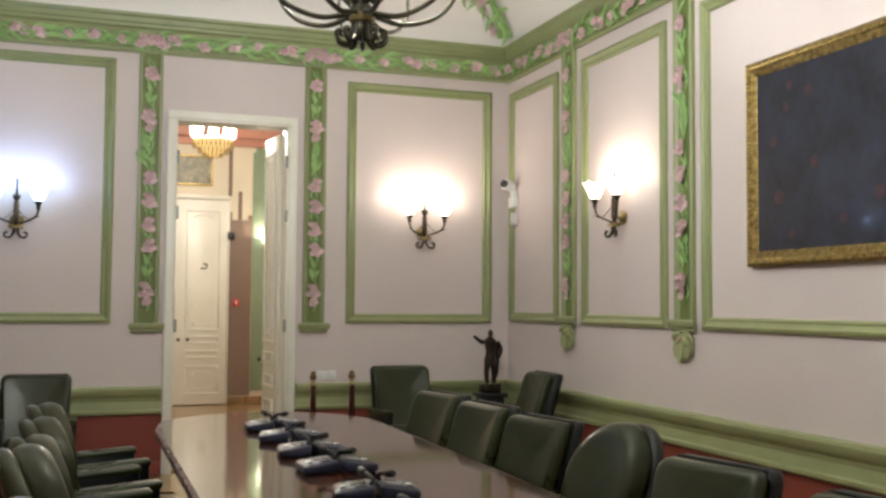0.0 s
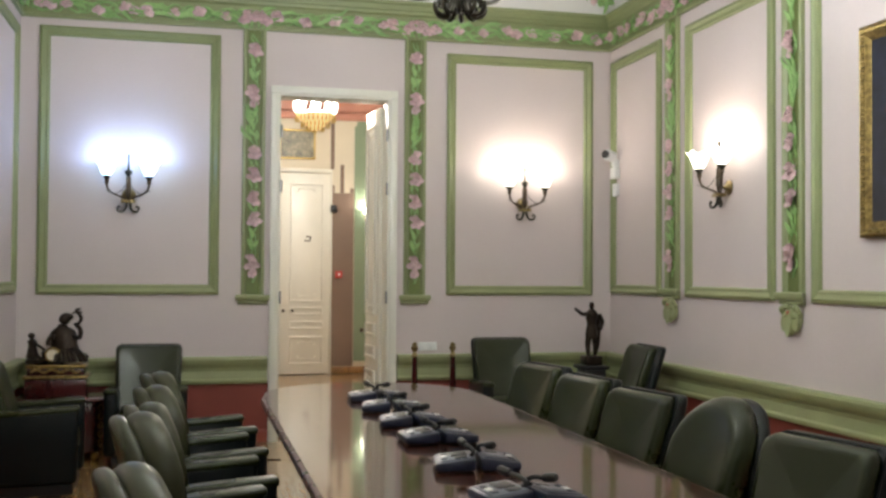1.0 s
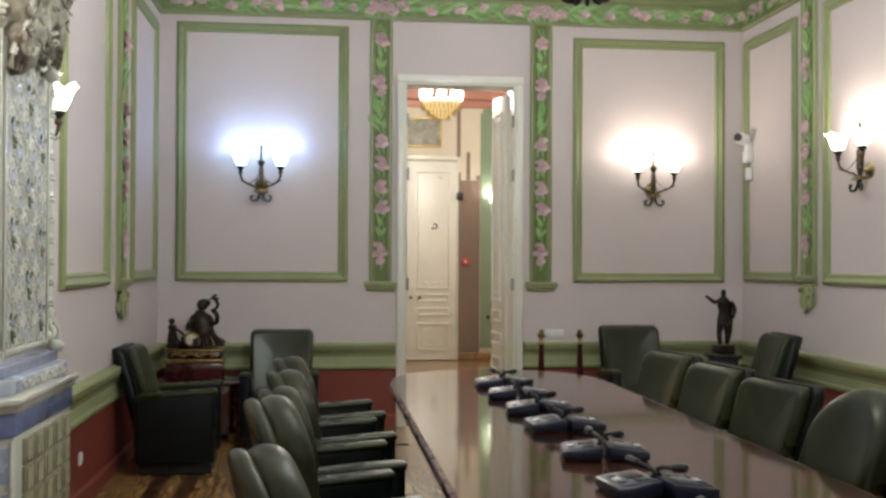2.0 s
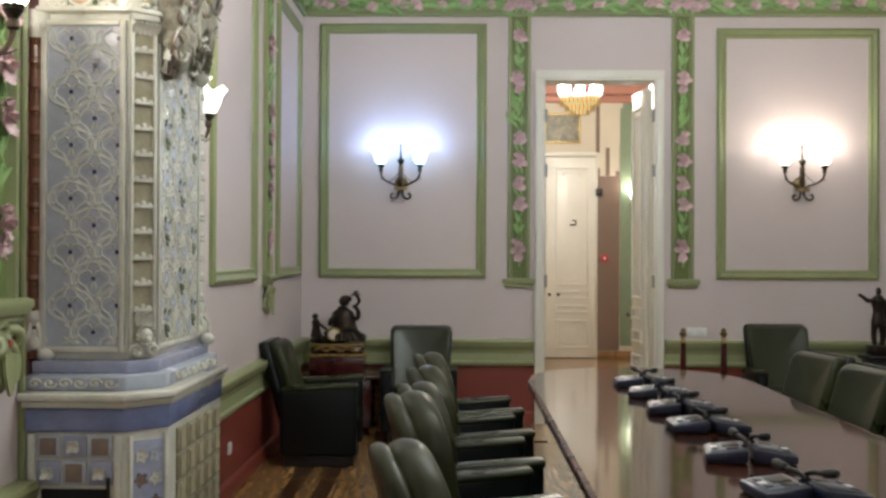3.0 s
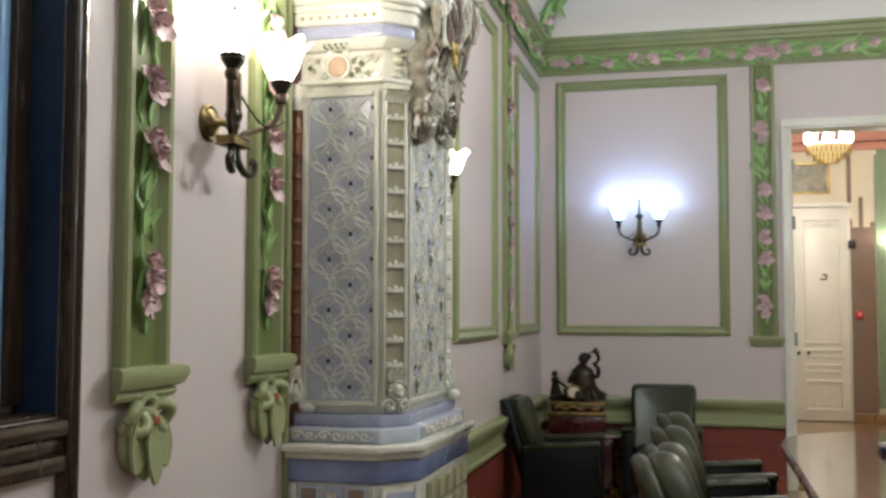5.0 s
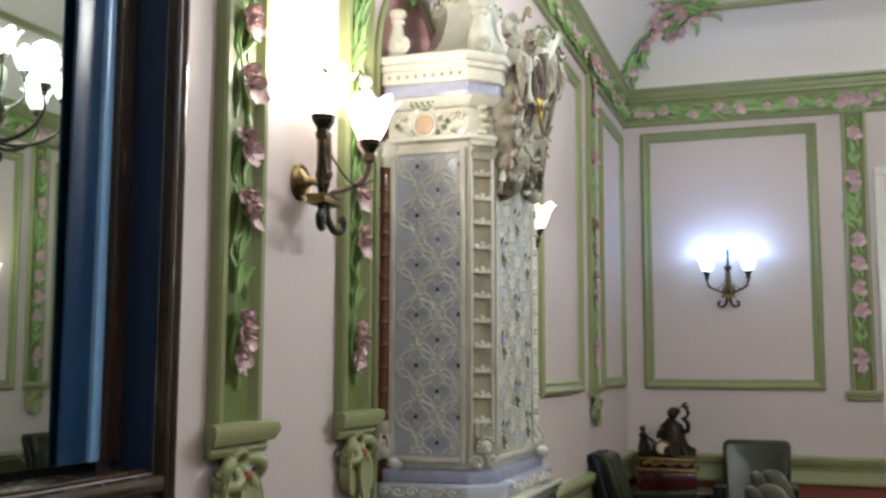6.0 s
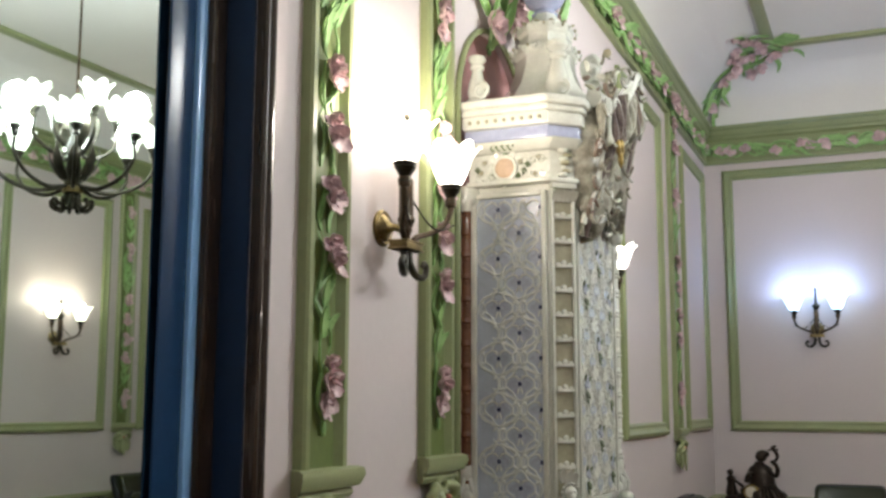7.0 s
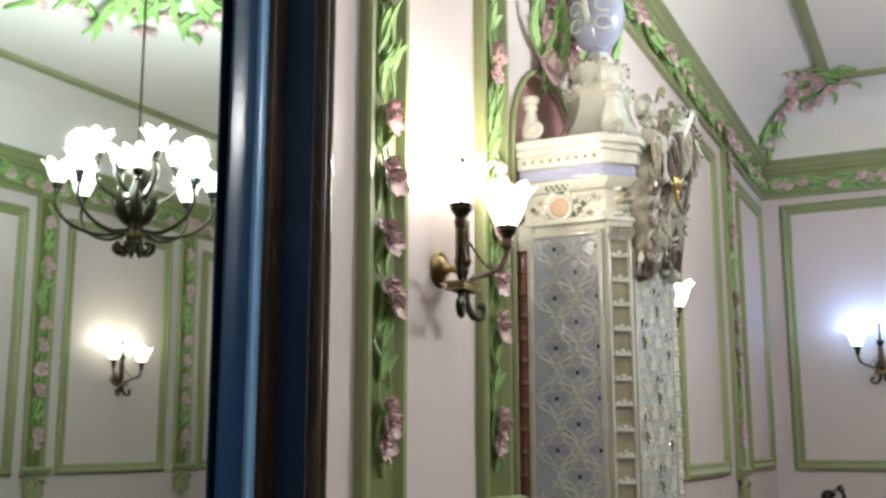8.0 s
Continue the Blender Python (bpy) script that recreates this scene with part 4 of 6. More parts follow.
def cup_bm(m):
    """Leafy calyx that holds a shade."""
    bm = bmesh.new()
    lathe(bm, [(0.010, -0.05), (0.022, -0.045), (0.016, -0.03), (0.020, -0.02), (0.030, -0.005), (0.034, 0.0), (0.028, 0.008)], 12, m)
    for k in range(9):
        petal(bm, 0.034, 0.012, 1.3, m @ pose(0, 0, 0, 0, 0, 40 * k) @ Matrix.Translation((0, 0.018, -0.002)) @ pose(0, 0, 0, 25), n=3)
    return bm


def sconce(wall, u, v, tint, power):
    shade_mat = M_SHADE_COOL if tint == COOL else M_SHADE_WARM
    word = "cool white" if tint == COOL else "warm white"
    root = thing("wall_sconce", on_wall(wall, u, v), "lit two-armed dark bronze wall sconce with %s tulip shades" % word, "wall lamp", "wall sconces")
    part("backplate", lathe(bmesh.new(), [(0.060, 0), (0.062, 0.008), (0.054, 0.016), (0.046, 0.012), (0.040, 0.020), (0.026, 0.024), (0.016, 0.034), (0.011, 0.06)], 24), M_BRASS, root, "round stepped brass backplate")
    bm = boxed(-0.062, 0.062, -0.080, -0.050, 0.058, 0.124, 0.007)
    box(bm, -0.066, 0.066, -0.056, -0.050, 0.054, 0.128, 0.003)
    box(bm, -0.066, 0.066, -0.080, -0.074, 0.054, 0.128, 0.003)
    tube(bm, curve_pts([(0, 0, 0.05), (0, -0.012, 0.075), (0, -0.05, 0.088)], 5), 0.012, 8)
    part("collar", bm, M_BRASS, root, "square brass collar")
    up = pose(0, 0, 0, -90)
    # middle torch: bundled rods, a leafy knob and a slender flower finial; it bears no lamp
    at = Matrix.Translation((0, 0, 0.090)) @ up
    bm = lathe(bmesh.new(), [(0.012, -0.075), (0.015, -0.03), (0.022, -0.01), (0.018, 0.0), (0.021, 0.04), (0.023, 0.10), (0.021, 0.155), (0.014, 0.165)], 12, at)
    for k in range(7):
        a = 2 * math.pi * k / 7
        tube(bm, [at @ Vector((0.019 * math.cos(a), 0.019 * math.sin(a), z)) for z in (0.0, 0.08, 0.155)], 0.006, 5)
        petal(bm, 0.026, 0.009, 1.1, at @ Matrix.Translation((0, 0, 0.012)) @ pose(0, 0, 0, 0, 0, 51.4 * k) @ Matrix.Translation((0, 0.020, 0)) @ pose(0, 0, 0, 60), n=3)
    torch = part("torch", bm, M_BRONZE, root, "ribbed dark bronze torch")
    part("knob", cup_bm(at @ Matrix.Translation((0, 0, 0.195))), M_IRON, torch)
    fin = tube(bmesh.new(), [at @ Vector((0, 0, z)) for z in (0.195, 0.26, 0.335)], [0.015, 0.011, 0.010], 8)
    for k in range(6):
        petal(fin, 0.052, 0.013, 1.0, at @ Matrix.Translation((0, 0, 0.325)) @ pose(0, 0, 0, 0, 0, 60 * k) @ pose(0, 0, 0, 66), n=4)
    part("finial", fin, M_IRON, torch, "slender flower finial")
    for s in (-1, 1):
        ctrl = [(s * 0.022, -0.062, 0.095), (s * 0.050, -0.030, 0.105), (s * 0.110, -0.008, 0.128), (s * 0.160, 0.022, 0.155), (s * 0.184, 0.068, 0.168), (s * 0.186, 0.100, 0.170)]
        pts = curve_pts(ctrl, 7)
        bm = tube(bmesh.new(), pts, [0.012 - 0.003 * math.sin(math.pi * k / len(pts)) for k in range(len(pts))], 8)
        lathe(bm, [(0.012, 0.0), (0.019, 0.006), (0.021, 0.026), (0.016, 0.034)], 10, Matrix.Translation((s * 0.186, 0.088, 0.170)) @ up)
        arm = part("arm", bm, M_BRONZE, root, "curved dark bronze arm")
        wire = curve_pts([(s * 0.012, 0.115, 0.095), (s * 0.030, 0.070, 0.112), (s * 0.085, 0.012, 0.140), (s * 0.135, 0.004, 0.160), (s * 0.196, 0.030, 0.178)], 6)
        part("tendril", tube(bmesh.new(), wire, 0.0035, 6), M_IRON, root)
        top = Matrix.Translation((s * 0.186, 0.150, 0.170)) @ up
        part("cup", cup_bm(top), M_IRON, arm, "jagged dark calyx")
        part("shade", tulip(bmesh.new(), top @ Matrix.Translation((0, 0, 0.006))), shade_mat, arm, "lit frosted glass tulip shade")
        hook = curve_pts([(s * 0.016, -0.075, 0.092), (s * 0.020, -0.120, 0.096), (s * 0.045, -0.158, 0.108), (s * 0.082, -0.158, 0.118), (s * 0.096, -0.130, 0.120), (s * 0.080, -0.112, 0.120), (s * 0.068, -0.126, 0.118)], 6)
        part("scroll", tube(bmesh.new(), hook, [0.014 - 0.006 * k / len(hook) for k in range(len(hook))], 8), M_IRON, root)
    m = on_wall(wall, u, v)
    for uu in (-0.186, 0.186):
        lamp("sconce_light", m @ Vector((uu, 0.300, 0.170)), power * 0.5, tint, 0.035)


for s in SCONCES:
    sconce(*s)


def chandelier(cx, cy, bottom):
    root = thing("chandelier", Matrix.Translation((cx, cy, bottom)), "dark iron and brass chandelier with lit frosted tulip shades", "chandelier", "ceiling chandeliers")
    top = Z_CEIL - bottom
    part("rod", tube(bmesh.new(), [(0, 0, 0.45), (0, 0, top - 0.12)], 0.008, 8), M_BRONZE, root)
    part("canopy", lathe(bmesh.new(), [(0.012, top - 0.24), (0.03, top - 0.22), (0.05, top - 0.15), (0.075, top - 0.10), (0.11, top - 0.05), (0.115, top - 0.02), (0.10, top - 0.004)], 20), M_BRASS, root, "brass bell canopy")
    part("hub", lathe(bmesh.new(), [(0.02, 0.03), (0.036, 0.06), (0.042, 0.10), (0.050, 0.13), (0.056, 0.155), (0.050, 0.18), (0.05, 0.26), (0.035, 0.33), (0.05, 0.38), (0.03, 0.45), (0.012, 0.52)], 16), M_IRON, root)
    part("band", lathe(bmesh.new(), [(0.055, 0.12), (0.062, 0.125), (0.062, 0.155), (0.055, 0.16)], 20), M_BRASS, root, "brass band")
    for k in range(10):
        r = pose(0, 0, 0, 0, 0, 36 * k)
        hook = curve_pts([r @ Vector(p) for p in ((0.035, 0, 0.13), (0.046, 0, 0.055), (0.076, 0, 0.018), (0.112, 0, 0.030), (0.122, 0, 0.066), (0.104, 0, 0.078), (0.094, 0, 0.060))], 5)
        part("scroll", tube(bmesh.new(), hook, [0.014 - 0.005 * j / len(hook) for j in range(len(hook))], 6), M_IRON, root)
    for tier, (n, rad, zc, ph) in enumerate(((8, 0.46, 0.42, 0), (4, 0.26, 0.60, 22))):
        for k in range(n):
            r = pose(0, 0, 0, 0, 0, 360 / n * k + ph)
            pts = curve_pts([r @ Vector(p) for p in ((0.05, 0, 0.16 + 0.2 * tier), (rad * 0.45, 0, 0.13 + 0.22 * tier), (rad * 0.8, 0, 0.18 + 0.22 * tier), (rad, 0, zc - 0.14), (rad, 0, zc - 0.05))], 6)
            arm = part("arm", tube(bmesh.new(), pts, [0.015 - 0.006 * j / len(pts) for j in range(len(pts))], 7), M_IRON, root)
            m = r @ Matrix.Translation((rad, 0, zc))
            part("cup", cup_bm(m), M_IRON, arm)
            part("shade", tulip(bmesh.new(), m @ Matrix.Translation((0, 0, 0.006)), 0.062, 0.15), M_SHADE_WHITE, arm, "lit frosted glass tulip shade")
            bm = bmesh.new()
            petal(bm, 0.24, 0.035, 1.2, r @ Matrix.Translation((0.06, 0, 0.20 + 0.2 * tier)) @ pose(0, 0, 0, 0, 0, -90) @ pose(0, 0, 0, 35), n=8)
            part("leaf", bm, M_IRON, root)
    return root


# the second hangs out of view, an added light source
for cx, cy in CHANDELIERS:
    chandelier(cx, cy, 2.80)


def crystal_chandelier():
    root = thing("crystal_chandelier", Matrix.Translation((1.50, 13.0, 3.43)), "lit gilt chandelier hung with amber crystal in the hall", "chandelier")
    part("crown", lathe(bmesh.new(), [(0.06, 0.0), (0.14, 0.06), (0.17, 0.10), (0.24, 0.16), (0.25, 0.20), (0.20, 0.22)], 24), M_CRYSTAL, root, "amber crystal bowl")
    part("rod", tube(bmesh.new(), [(0, 0, 0.22), (0, 0, 1.17)], 0.012, 8), M_GOLD, root)
    drop = finish(lathe(bmesh.new(), [(0.002, -0.03), (0.012, 0.0), (0.002, 0.07)], 5), M_GOLD, "crystal_drop", 0)
    for r, z, n in ((0.25, 0.12, 28), (0.18, 0.05, 22), (0.11, 0.0, 14)):
        for k in range(n):
            a = 2 * math.pi * k / n
            part("crystal_drop", drop, None, root, at=Matrix.Translation((r * math.cos(a), r * math.sin(a), z)))
    for k in range(8):
        a = k * math.pi / 4
        part("candle_lamp", lathe(bmesh.new(), [(0.014, 0.22), (0.03, 0.25), (0.036, 0.32), (0.022, 0.38), (0.004, 0.41)], 10, Matrix.Translation((0.25 * math.cos(a), 0.25 * math.sin(a), 0))), M_SHADE_WHITE, root, "lit white lamp")


crystal_chandelier()


# ================= the tiled stove =================
def stove():
    root = thing("tiled_stove", Matrix.Translation((XL, 3.74, 0)), "tall glazed tile stove with cream quatrefoil relief and blue details", "tile stove")
    # plan in metres from the wall (x) and from the front face of the shaft (y)
    def plan(g, f=0.0):
        return [(0.002, -g), (0.335 + 0.25 * g, -g), (0.41 + 0.6 * g, 0.07 - 0.55 * g), (0.41 + 0.6 * g, 0.76 + f + 0.3 * g), (0.002, 0.76 + f + 0.3 * g)]

    base, shaft = plan(0.13), plan(0.0)
    part("base", prism(bmesh.new(), base, 0.0, 0.985, 0.01), M_CREAM_GLAZE, root)
    part("blue_band", prism(bmesh.new(), plan(0.142), 0.986, 1.07, 0.006), M_BLUE_GLAZE, root, "blue glazed band")
    bm = prism(bmesh.new(), plan(0.16), 1.071, 1.095, 0.006)
    prism(bm, plan(0.185), 1.096, 1.125, 0.01)
    part("ledge", bm, M_CREAM_GLAZE, root)
    part("step", prism(bmesh.new(), plan(0.11), 1.126, 1.18, 0.008), M_PALE_GLAZE, root)
    part("upper_blue_band", prism(bmesh.new(), plan(0.05), 1.181, 1.225, 0.006), M_LILAC_GLAZE, root, "lilac glazed band")
    part("shaft", prism(bmesh.new(), shaft, 1.226, 2.50, 0.006), M_CREAM_GLAZE, root)
    # running scroll along the step, on a grey ground
    part("step_ground", boxed(0.01, 0.34, -0.1125, -0.109, 1.134, 1.172, 0.001), M_PETAL_GLAZE, root, smooth=0)
    part("step_ground", boxed(0.4745, 0.4790, 0.06, 0.74, 1.134, 1.172, 0.001), M_PETAL_GLAZE, root, smooth=0)
    for k in range(6):
        bm = bmesh.new()
        u = 0.040 + 0.054 * k
        tube(bm, [(u + (0.026 - 0.0016 * j) * math.cos(0.55 * j), -0.114, 1.153 + (-1) ** k * (0.019 - 0.0012 * j) * math.sin(0.55 * j)) for j in range(14)], 0.0048, 5)
        blob(bm, (u, -0.113, 1.153), (0.006, 0.005, 0.006), 1)
        part("scroll_tile", bm, M_CREAM_GLAZE, root)
    for k in range(8):
        bm = bmesh.new()
        v = 0.14 + 0.078 * k
        tube(bm, [(0.4815, v + (0.038 - 0.0022 * j) * math.cos(0.55 * j), 1.153 + (-1) ** k * (0.019 - 0.0012 * j) * math.sin(0.55 * j)) for j in range(14)], 0.0055, 5)
        blob(bm, (0.4805, v, 1.153), (0.005, 0.009, 0.007), 1)
        part("scroll_tile", bm, M_CREAM_GLAZE, root)

    def quatrefoil(name, m, wd, ht, ground, sprigs, x_first):
        """A sunk panel with an ogee net in relief and a blossom in each field. m maps (across, up, out)."""
        pan = part(name, box(bmesh.new(), 0, wd, 0, ht, 0, 0.006), ground, root, "lilac-grey panel with a cream relief net", smooth=0, at=m)
        bm = bmesh.new()
        for p in ((-0.022, 0.0, -0.022, ht + 0.022), (wd, wd + 0.022, -0.022, ht + 0.022), (0, wd, -0.022, 0.0), (0, wd, ht, ht + 0.022)):
            box(bm, p[0], p[1], p[2], p[3], 0, 0.022, 0.006)
        part("panel_frame", bm, M_CREAM_GLAZE, pan)
        q, h = 0.086, 0.195           # half the net's pitch across, and its pitch up
        cols = range(-1, int(wd / q) + 2)
        net = bmesh.new()
        steps = int(ht / 0.0075)
        for c in cols:
            for s2 in (-1, 1):
                for dr, rr in ((0.0, 0.0048), (0.011, 0.0028)):
                    pts = []
                    for k in range(steps + 1):
                        z = ht * k / steps
                        w = math.cos(2 * math.pi * (z - 1.027) / h) * (1 if (c % 2) == 0 else -1)
                        bulge = math.copysign(abs(w) ** 0.62, w)
                        x = x_first + c * q + s2 * max(0.0, q * 0.5 * (1 + bulge) - dr) * 0.97
                        if 0.004 < x < wd - 0.004 and 0.004 < z < ht - 0.004 and (dr == 0 or w > -0.45):
                            pts.append((x, z, 0.008 - 0.2 * dr))
                        else:
                            if len(pts) > 2:
                                tube(net, pts, rr, 5)
                            pts = []
                    if len(pts) > 2:
                        tube(net, pts, rr, 5)
        part("relief_net", net, M_CREAM_GLAZE if sprigs else M_NET_GLAZE, pan)
        r = random.Random(9)

        def inside(x, z, e=0.006):
            return e < x < wd - e and e < z < ht - e

        for j in range(-14, 5):
            for c in cols:
                x = x_first + c * q
                z = 1.027 + h * (j + (0 if c % 2 == 0 else 0.5))
                if not (-0.03 < x < wd + 0.03 and -0.05 < z < ht + 0.05):
                    continue
                # lobed inner ring, broken where the frame cuts it
                ring, run = bmesh.new(), []
                for i in range(41):
                    a = 2 * math.pi * i / 40
                    rr = 1 + 0.17 * math.cos(4 * a)
                    p = (x + 0.050 * rr * math.sin(a), z + 0.054 * rr * math.cos(a), 0.009)
                    if inside(p[0], p[1]):
                        run.append(p)
                    else:
                        if len(run) > 2:
                            tube(ring, run, 0.0044, 5)
                        run = []
                if len(run) > 2:
                    tube(ring, run, 0.0044, 5)
                for ang in (45, 135, 225, 315):          # small buds in the spandrels
                    px_, pz_ = x + 0.066 * math.sin(radians(ang)) * 0.62, z + 0.078 * math.cos(radians(ang))
                    if inside(px_, pz_, 0.012):
                        blob(ring, (px_, pz_, 0.006), (0.0075, 0.011, 0.006), 1)
                for a0 in (0, 90, 180, 270):             # leaf tips between the ring and the net
                    for sd in (-1, 1):
                        ang = a0 + sd * 20
                        p0 = (x + 0.060 * math.sin(radians(a0 + sd * 8)), z + 0.066 * math.cos(radians(a0 + sd * 8)))
                        p1 = (x + 0.070 * math.sin(radians(ang)), z + 0.088 * math.cos(radians(ang)))
                        if inside(*p0, 0.008) and inside(*p1, 0.008):
                            tube(ring, [(*p0, 0.008), ((p0[0] + p1[0]) / 2, (p0[1] + p1[1]) / 2, 0.011), (*p1, 0.007)], [0.002, 0.0052, 0.002], 5)
                if ring.verts:
                    part("inner_ring", ring, M_CREAM_GLAZE if sprigs else M_NET_GLAZE, pan)
                else:
                    ring.free()
                if not inside(x, z, 0.004):
                    continue
                fl = bmesh.new()
                for ang, lg, wd2 in ((28, 0.044, 0.012), (-28, 0.044, 0.012), (95, 0.047, 0.017), (-95, 0.047, 0.017), (150, 0.040, 0.012), (-150, 0.040, 0.012)):
                    if inside(x - lg * math.sin(radians(ang)), z + lg * math.cos(radians(ang))):
                        petal(fl, lg, wd2, 0.3, Matrix.Translation((x, z, 0.004)) @ pose(0, 0, 0, 0, 0, ang) @ Matrix.Diagonal((1, 1, 0.35, 1)), n=4)
                if fl.verts:
                    part("blossom", fl, M_PALE_GLAZE if sprigs else M_PETAL_GLAZE, pan)
                else:
                    fl.free()
                tips = bmesh.new()
                for ang in (20, -20):
                    if inside(x - 0.03 * math.sin(radians(ang)), z, 0.012):
                        tube(tips, [(x - rr * math.sin(radians(ang * k2)), z + rr * math.cos(radians(ang * k2)), 0.010) for rr, k2 in ((0.016, 0.6), (0.03, 1.2), (0.042, 2.2))], [0.0025, 0.0045, 0.003], 5)
                for ang in (165, 195):
                    if inside(x, z - 0.05):
                        tube(tips, [(x + rr * math.sin(radians(ang)), z + rr * math.cos(radians(ang)), 0.009) for rr in (0.014, 0.028, 0.040)], [0.002, 0.004, 0.002], 5)
                if tips.verts:
                    part("cream_stamen", tips, M_CREAM_GLAZE, pan)
                else:
                    tips.free()
                if not sprigs:
                    part("blossom_heart", blob(bmesh.new(), (x, z, 0.010), (0.0095, 0.0095, 0.005), 1), M_INK_GLAZE, pan, "ink-blue blossom heart")
        for fx, zs in sprigs:
            for zc in zs:
                x = fx * wd
                top = bmesh.new()
                for k in range(6):
                    blob(top, (x + r.uniform(-0.022, 0.022), zc + 0.018 + r.uniform(-0.012, 0.020), 0.011), (0.016, 0.014, 0.008), 1)
                part("sprig_blossom", top, M_PETAL_GLAZE, pan, "violet-grey sprig blossom")
                leaf = bmesh.new()
                for k, (dx, dz, a) in enumerate(((-0.016, 0.030, 40), (0.020, 0.026, -50), (-0.006, -0.012, 160), (0.012, -0.016, 205), (0.0, -0.034, 180))):
                    petal(leaf, 0.030, 0.009, 0.5, Matrix.Translation((x + dx, zc + dz, 0.010)) @ pose(0, 0, 0, 8, 0, a), n=4)
                part("sprig_leaf", leaf, M_GREEN_GLAZE, pan, "dark green sprig leaves")
        return pan

    front = Matrix(((1, 0, 0, 0.036), (0, 0, -1, 0.0), (0, 1, 0, 1.275), (0, 0, 0, 1)))
    side = Matrix(((0, 0, 0.55, 0.41), (1, 0, 0, 0.115), (0, 1, 0, 1.275), (0, 0, 0, 1)))
    quatrefoil("front_panel", front, 0.268, 1.17, M_PALE_GLAZE, (), 0.175)
    quatrefoil("side_panel", side, 0.56, 1.17, M_SIDE_GLAZE, ((0.17, (0.08, 0.43, 0.80)), (0.54, (0.235, 0.59, 0.95)), (0.86, (0.10, 0.40, 0.78))), 0.108)

    # beaded corner columns, of stacked tiles
    def column(x, y, mat, name="corner_column"):
        col = part(name, lathe(bmesh.new(), [(0.030, 1.23), (0.030, 2.49)], 12, Matrix.Translation((x, y, 0))), mat, root)
        for k in range(13):
            z = 1.335 + 0.088 * k
            bm = lathe(bmesh.new(), [(0.030, z), (0.036, z + 0.006), (0.036, z + 0.016), (0.031, z + 0.024)], 12, Matrix.Translation((x, y, 0)))
            for a in (-70, -35, 0, 35):
                blob(bm, (x + 0.032 * math.cos(radians(a)), y + 0.032 * math.sin(radians(a)), z - 0.010), (0.008, 0.008, 0.010), 1)
            part("bead_tile", bm, mat, col)
        # lion-like bracket at the foot, and a capital
        bm = bmesh.new()
        blob(bm, (x, y, 1.30), (0.055, 0.055, 0.05), 2)
        blob(bm, (x + 0.015, y - 0.045, 1.29), (0.028, 0.022, 0.028), 2)
        blob(bm, (x, y, 1.375), (0.042, 0.042, 0.05), 2)
        for s in (-1, 1):
            blob(bm, (x + 0.05 * s, y - 0.012 * s, 1.245), (0.035, 0.035, 0.028), 2)
        for k in range(8):
            tube(bm, [(x + 0.05 * math.cos(k * 0.785), y + 0.05 * math.sin(k * 0.785), 1.26), (x + 0.058 * math.cos(k * 0.785), y + 0.058 * math.sin(k * 0.785), 1.31), (x + 0.03 * math.cos(k * 0.785), y + 0.03 * math.sin(k * 0.785), 1.36)], 0.010, 5)
        part("foot_bracket", bm, M_CREAM_GLAZE, col)
        bm = lathe(bmesh.new(), [(0.04, 2.40), (0.055, 2.43), (0.06, 2.47), (0.05, 2.50)], 12, Matrix.Translation((x, y, 0)))
        for k in range(8):
            blob(bm, (x + 0.052 * math.cos(k * 0.785), y + 0.052 * math.sin(k * 0.785), 2.44), (0.014, 0.014, 0.02), 1)
        part("capital", bm, M_CREAM_GLAZE, col)

    a, b = Vector(shaft[1]), Vector(shaft[2])
    d = (b - a).normalized()
    ch = Matrix(((d.x, 0, d.y, a.x), (d.y, 0, -d.x, a.y), (0, 1, 0, 0), (0, 0, 0, 1)))
    cl = (b - a).length
    colp = part("corner_strip", boxed(0.014, cl - 0.014, 1.30, 2.46, 0.0, 0.006), M_BUFF_GLAZE, root, "buff corner strip", at=ch, smooth=0)
    for x0, x1 in ((0.0, 0.013), (cl - 0.013, cl)):
        part("strip_edge", boxed(x0, x1, 1.24, 2.49, 0.0, 0.016, 0.004), M_CREAM_GLAZE, colp)
    for k in range(11):
        z = 1.40 + 0.095 * k
        bm = boxed(0.014, cl - 0.014, z, z + 0.014, 0.0, 0.018, 0.004)
        for j in range(3):
            blob(bm, (0.026 + 0.5 * (cl - 0.052) * j, z + (0.020 if j == 1 else 0.012), 0.012), (0.013, 0.012, 0.009), 1)
        part("bead_tile", bm, M_CREAM_GLAZE, colp)
    foot = bmesh.new()
    blob(foot, (cl / 2, 1.315, 0.040), (0.026, 0.028, 0.022), 2)
    blob(foot, (cl / 2, 1.302, 0.058), (0.013, 0.012, 0.012), 2)
    for j in range(12):
        petal(foot, 0.040, 0.011, 0.9, Matrix.Translation((cl / 2, 1.315, 0.020)) @ pose(0, 0, 0, 0, 0, 30 * j) @ Matrix.Translation((0, 0.014, 0)) @ pose(0, 0, 0, 25), n=3)
    for j in range(3):
        petal(foot, 0.07 - 0.012 * j, 0.016, 0.7, Matrix.Translation((cl / 2 + 0.018 * (j - 1), 1.352, 0.016)) @ pose(0, 0, 0, 12, 0, -14 * (j - 1)), n=4)
    for s in (-1, 1):
        tube(foot, [(cl / 2 + s * (0.030 + (0.024 - 0.0018 * i) * math.cos(0.7 * i)), 1.258 + (0.024 - 0.0018 * i) * math.sin(0.7 * i), 0.022 + 0.002 * i) for i in range(11)], 0.010, 6)
        blob(foot, (cl / 2 + 0.010 * s, 1.322, 0.060), (0.005, 0.004, 0.004), 1)
    part("foot_bracket", foot, M_CREAM_GLAZE, colp)
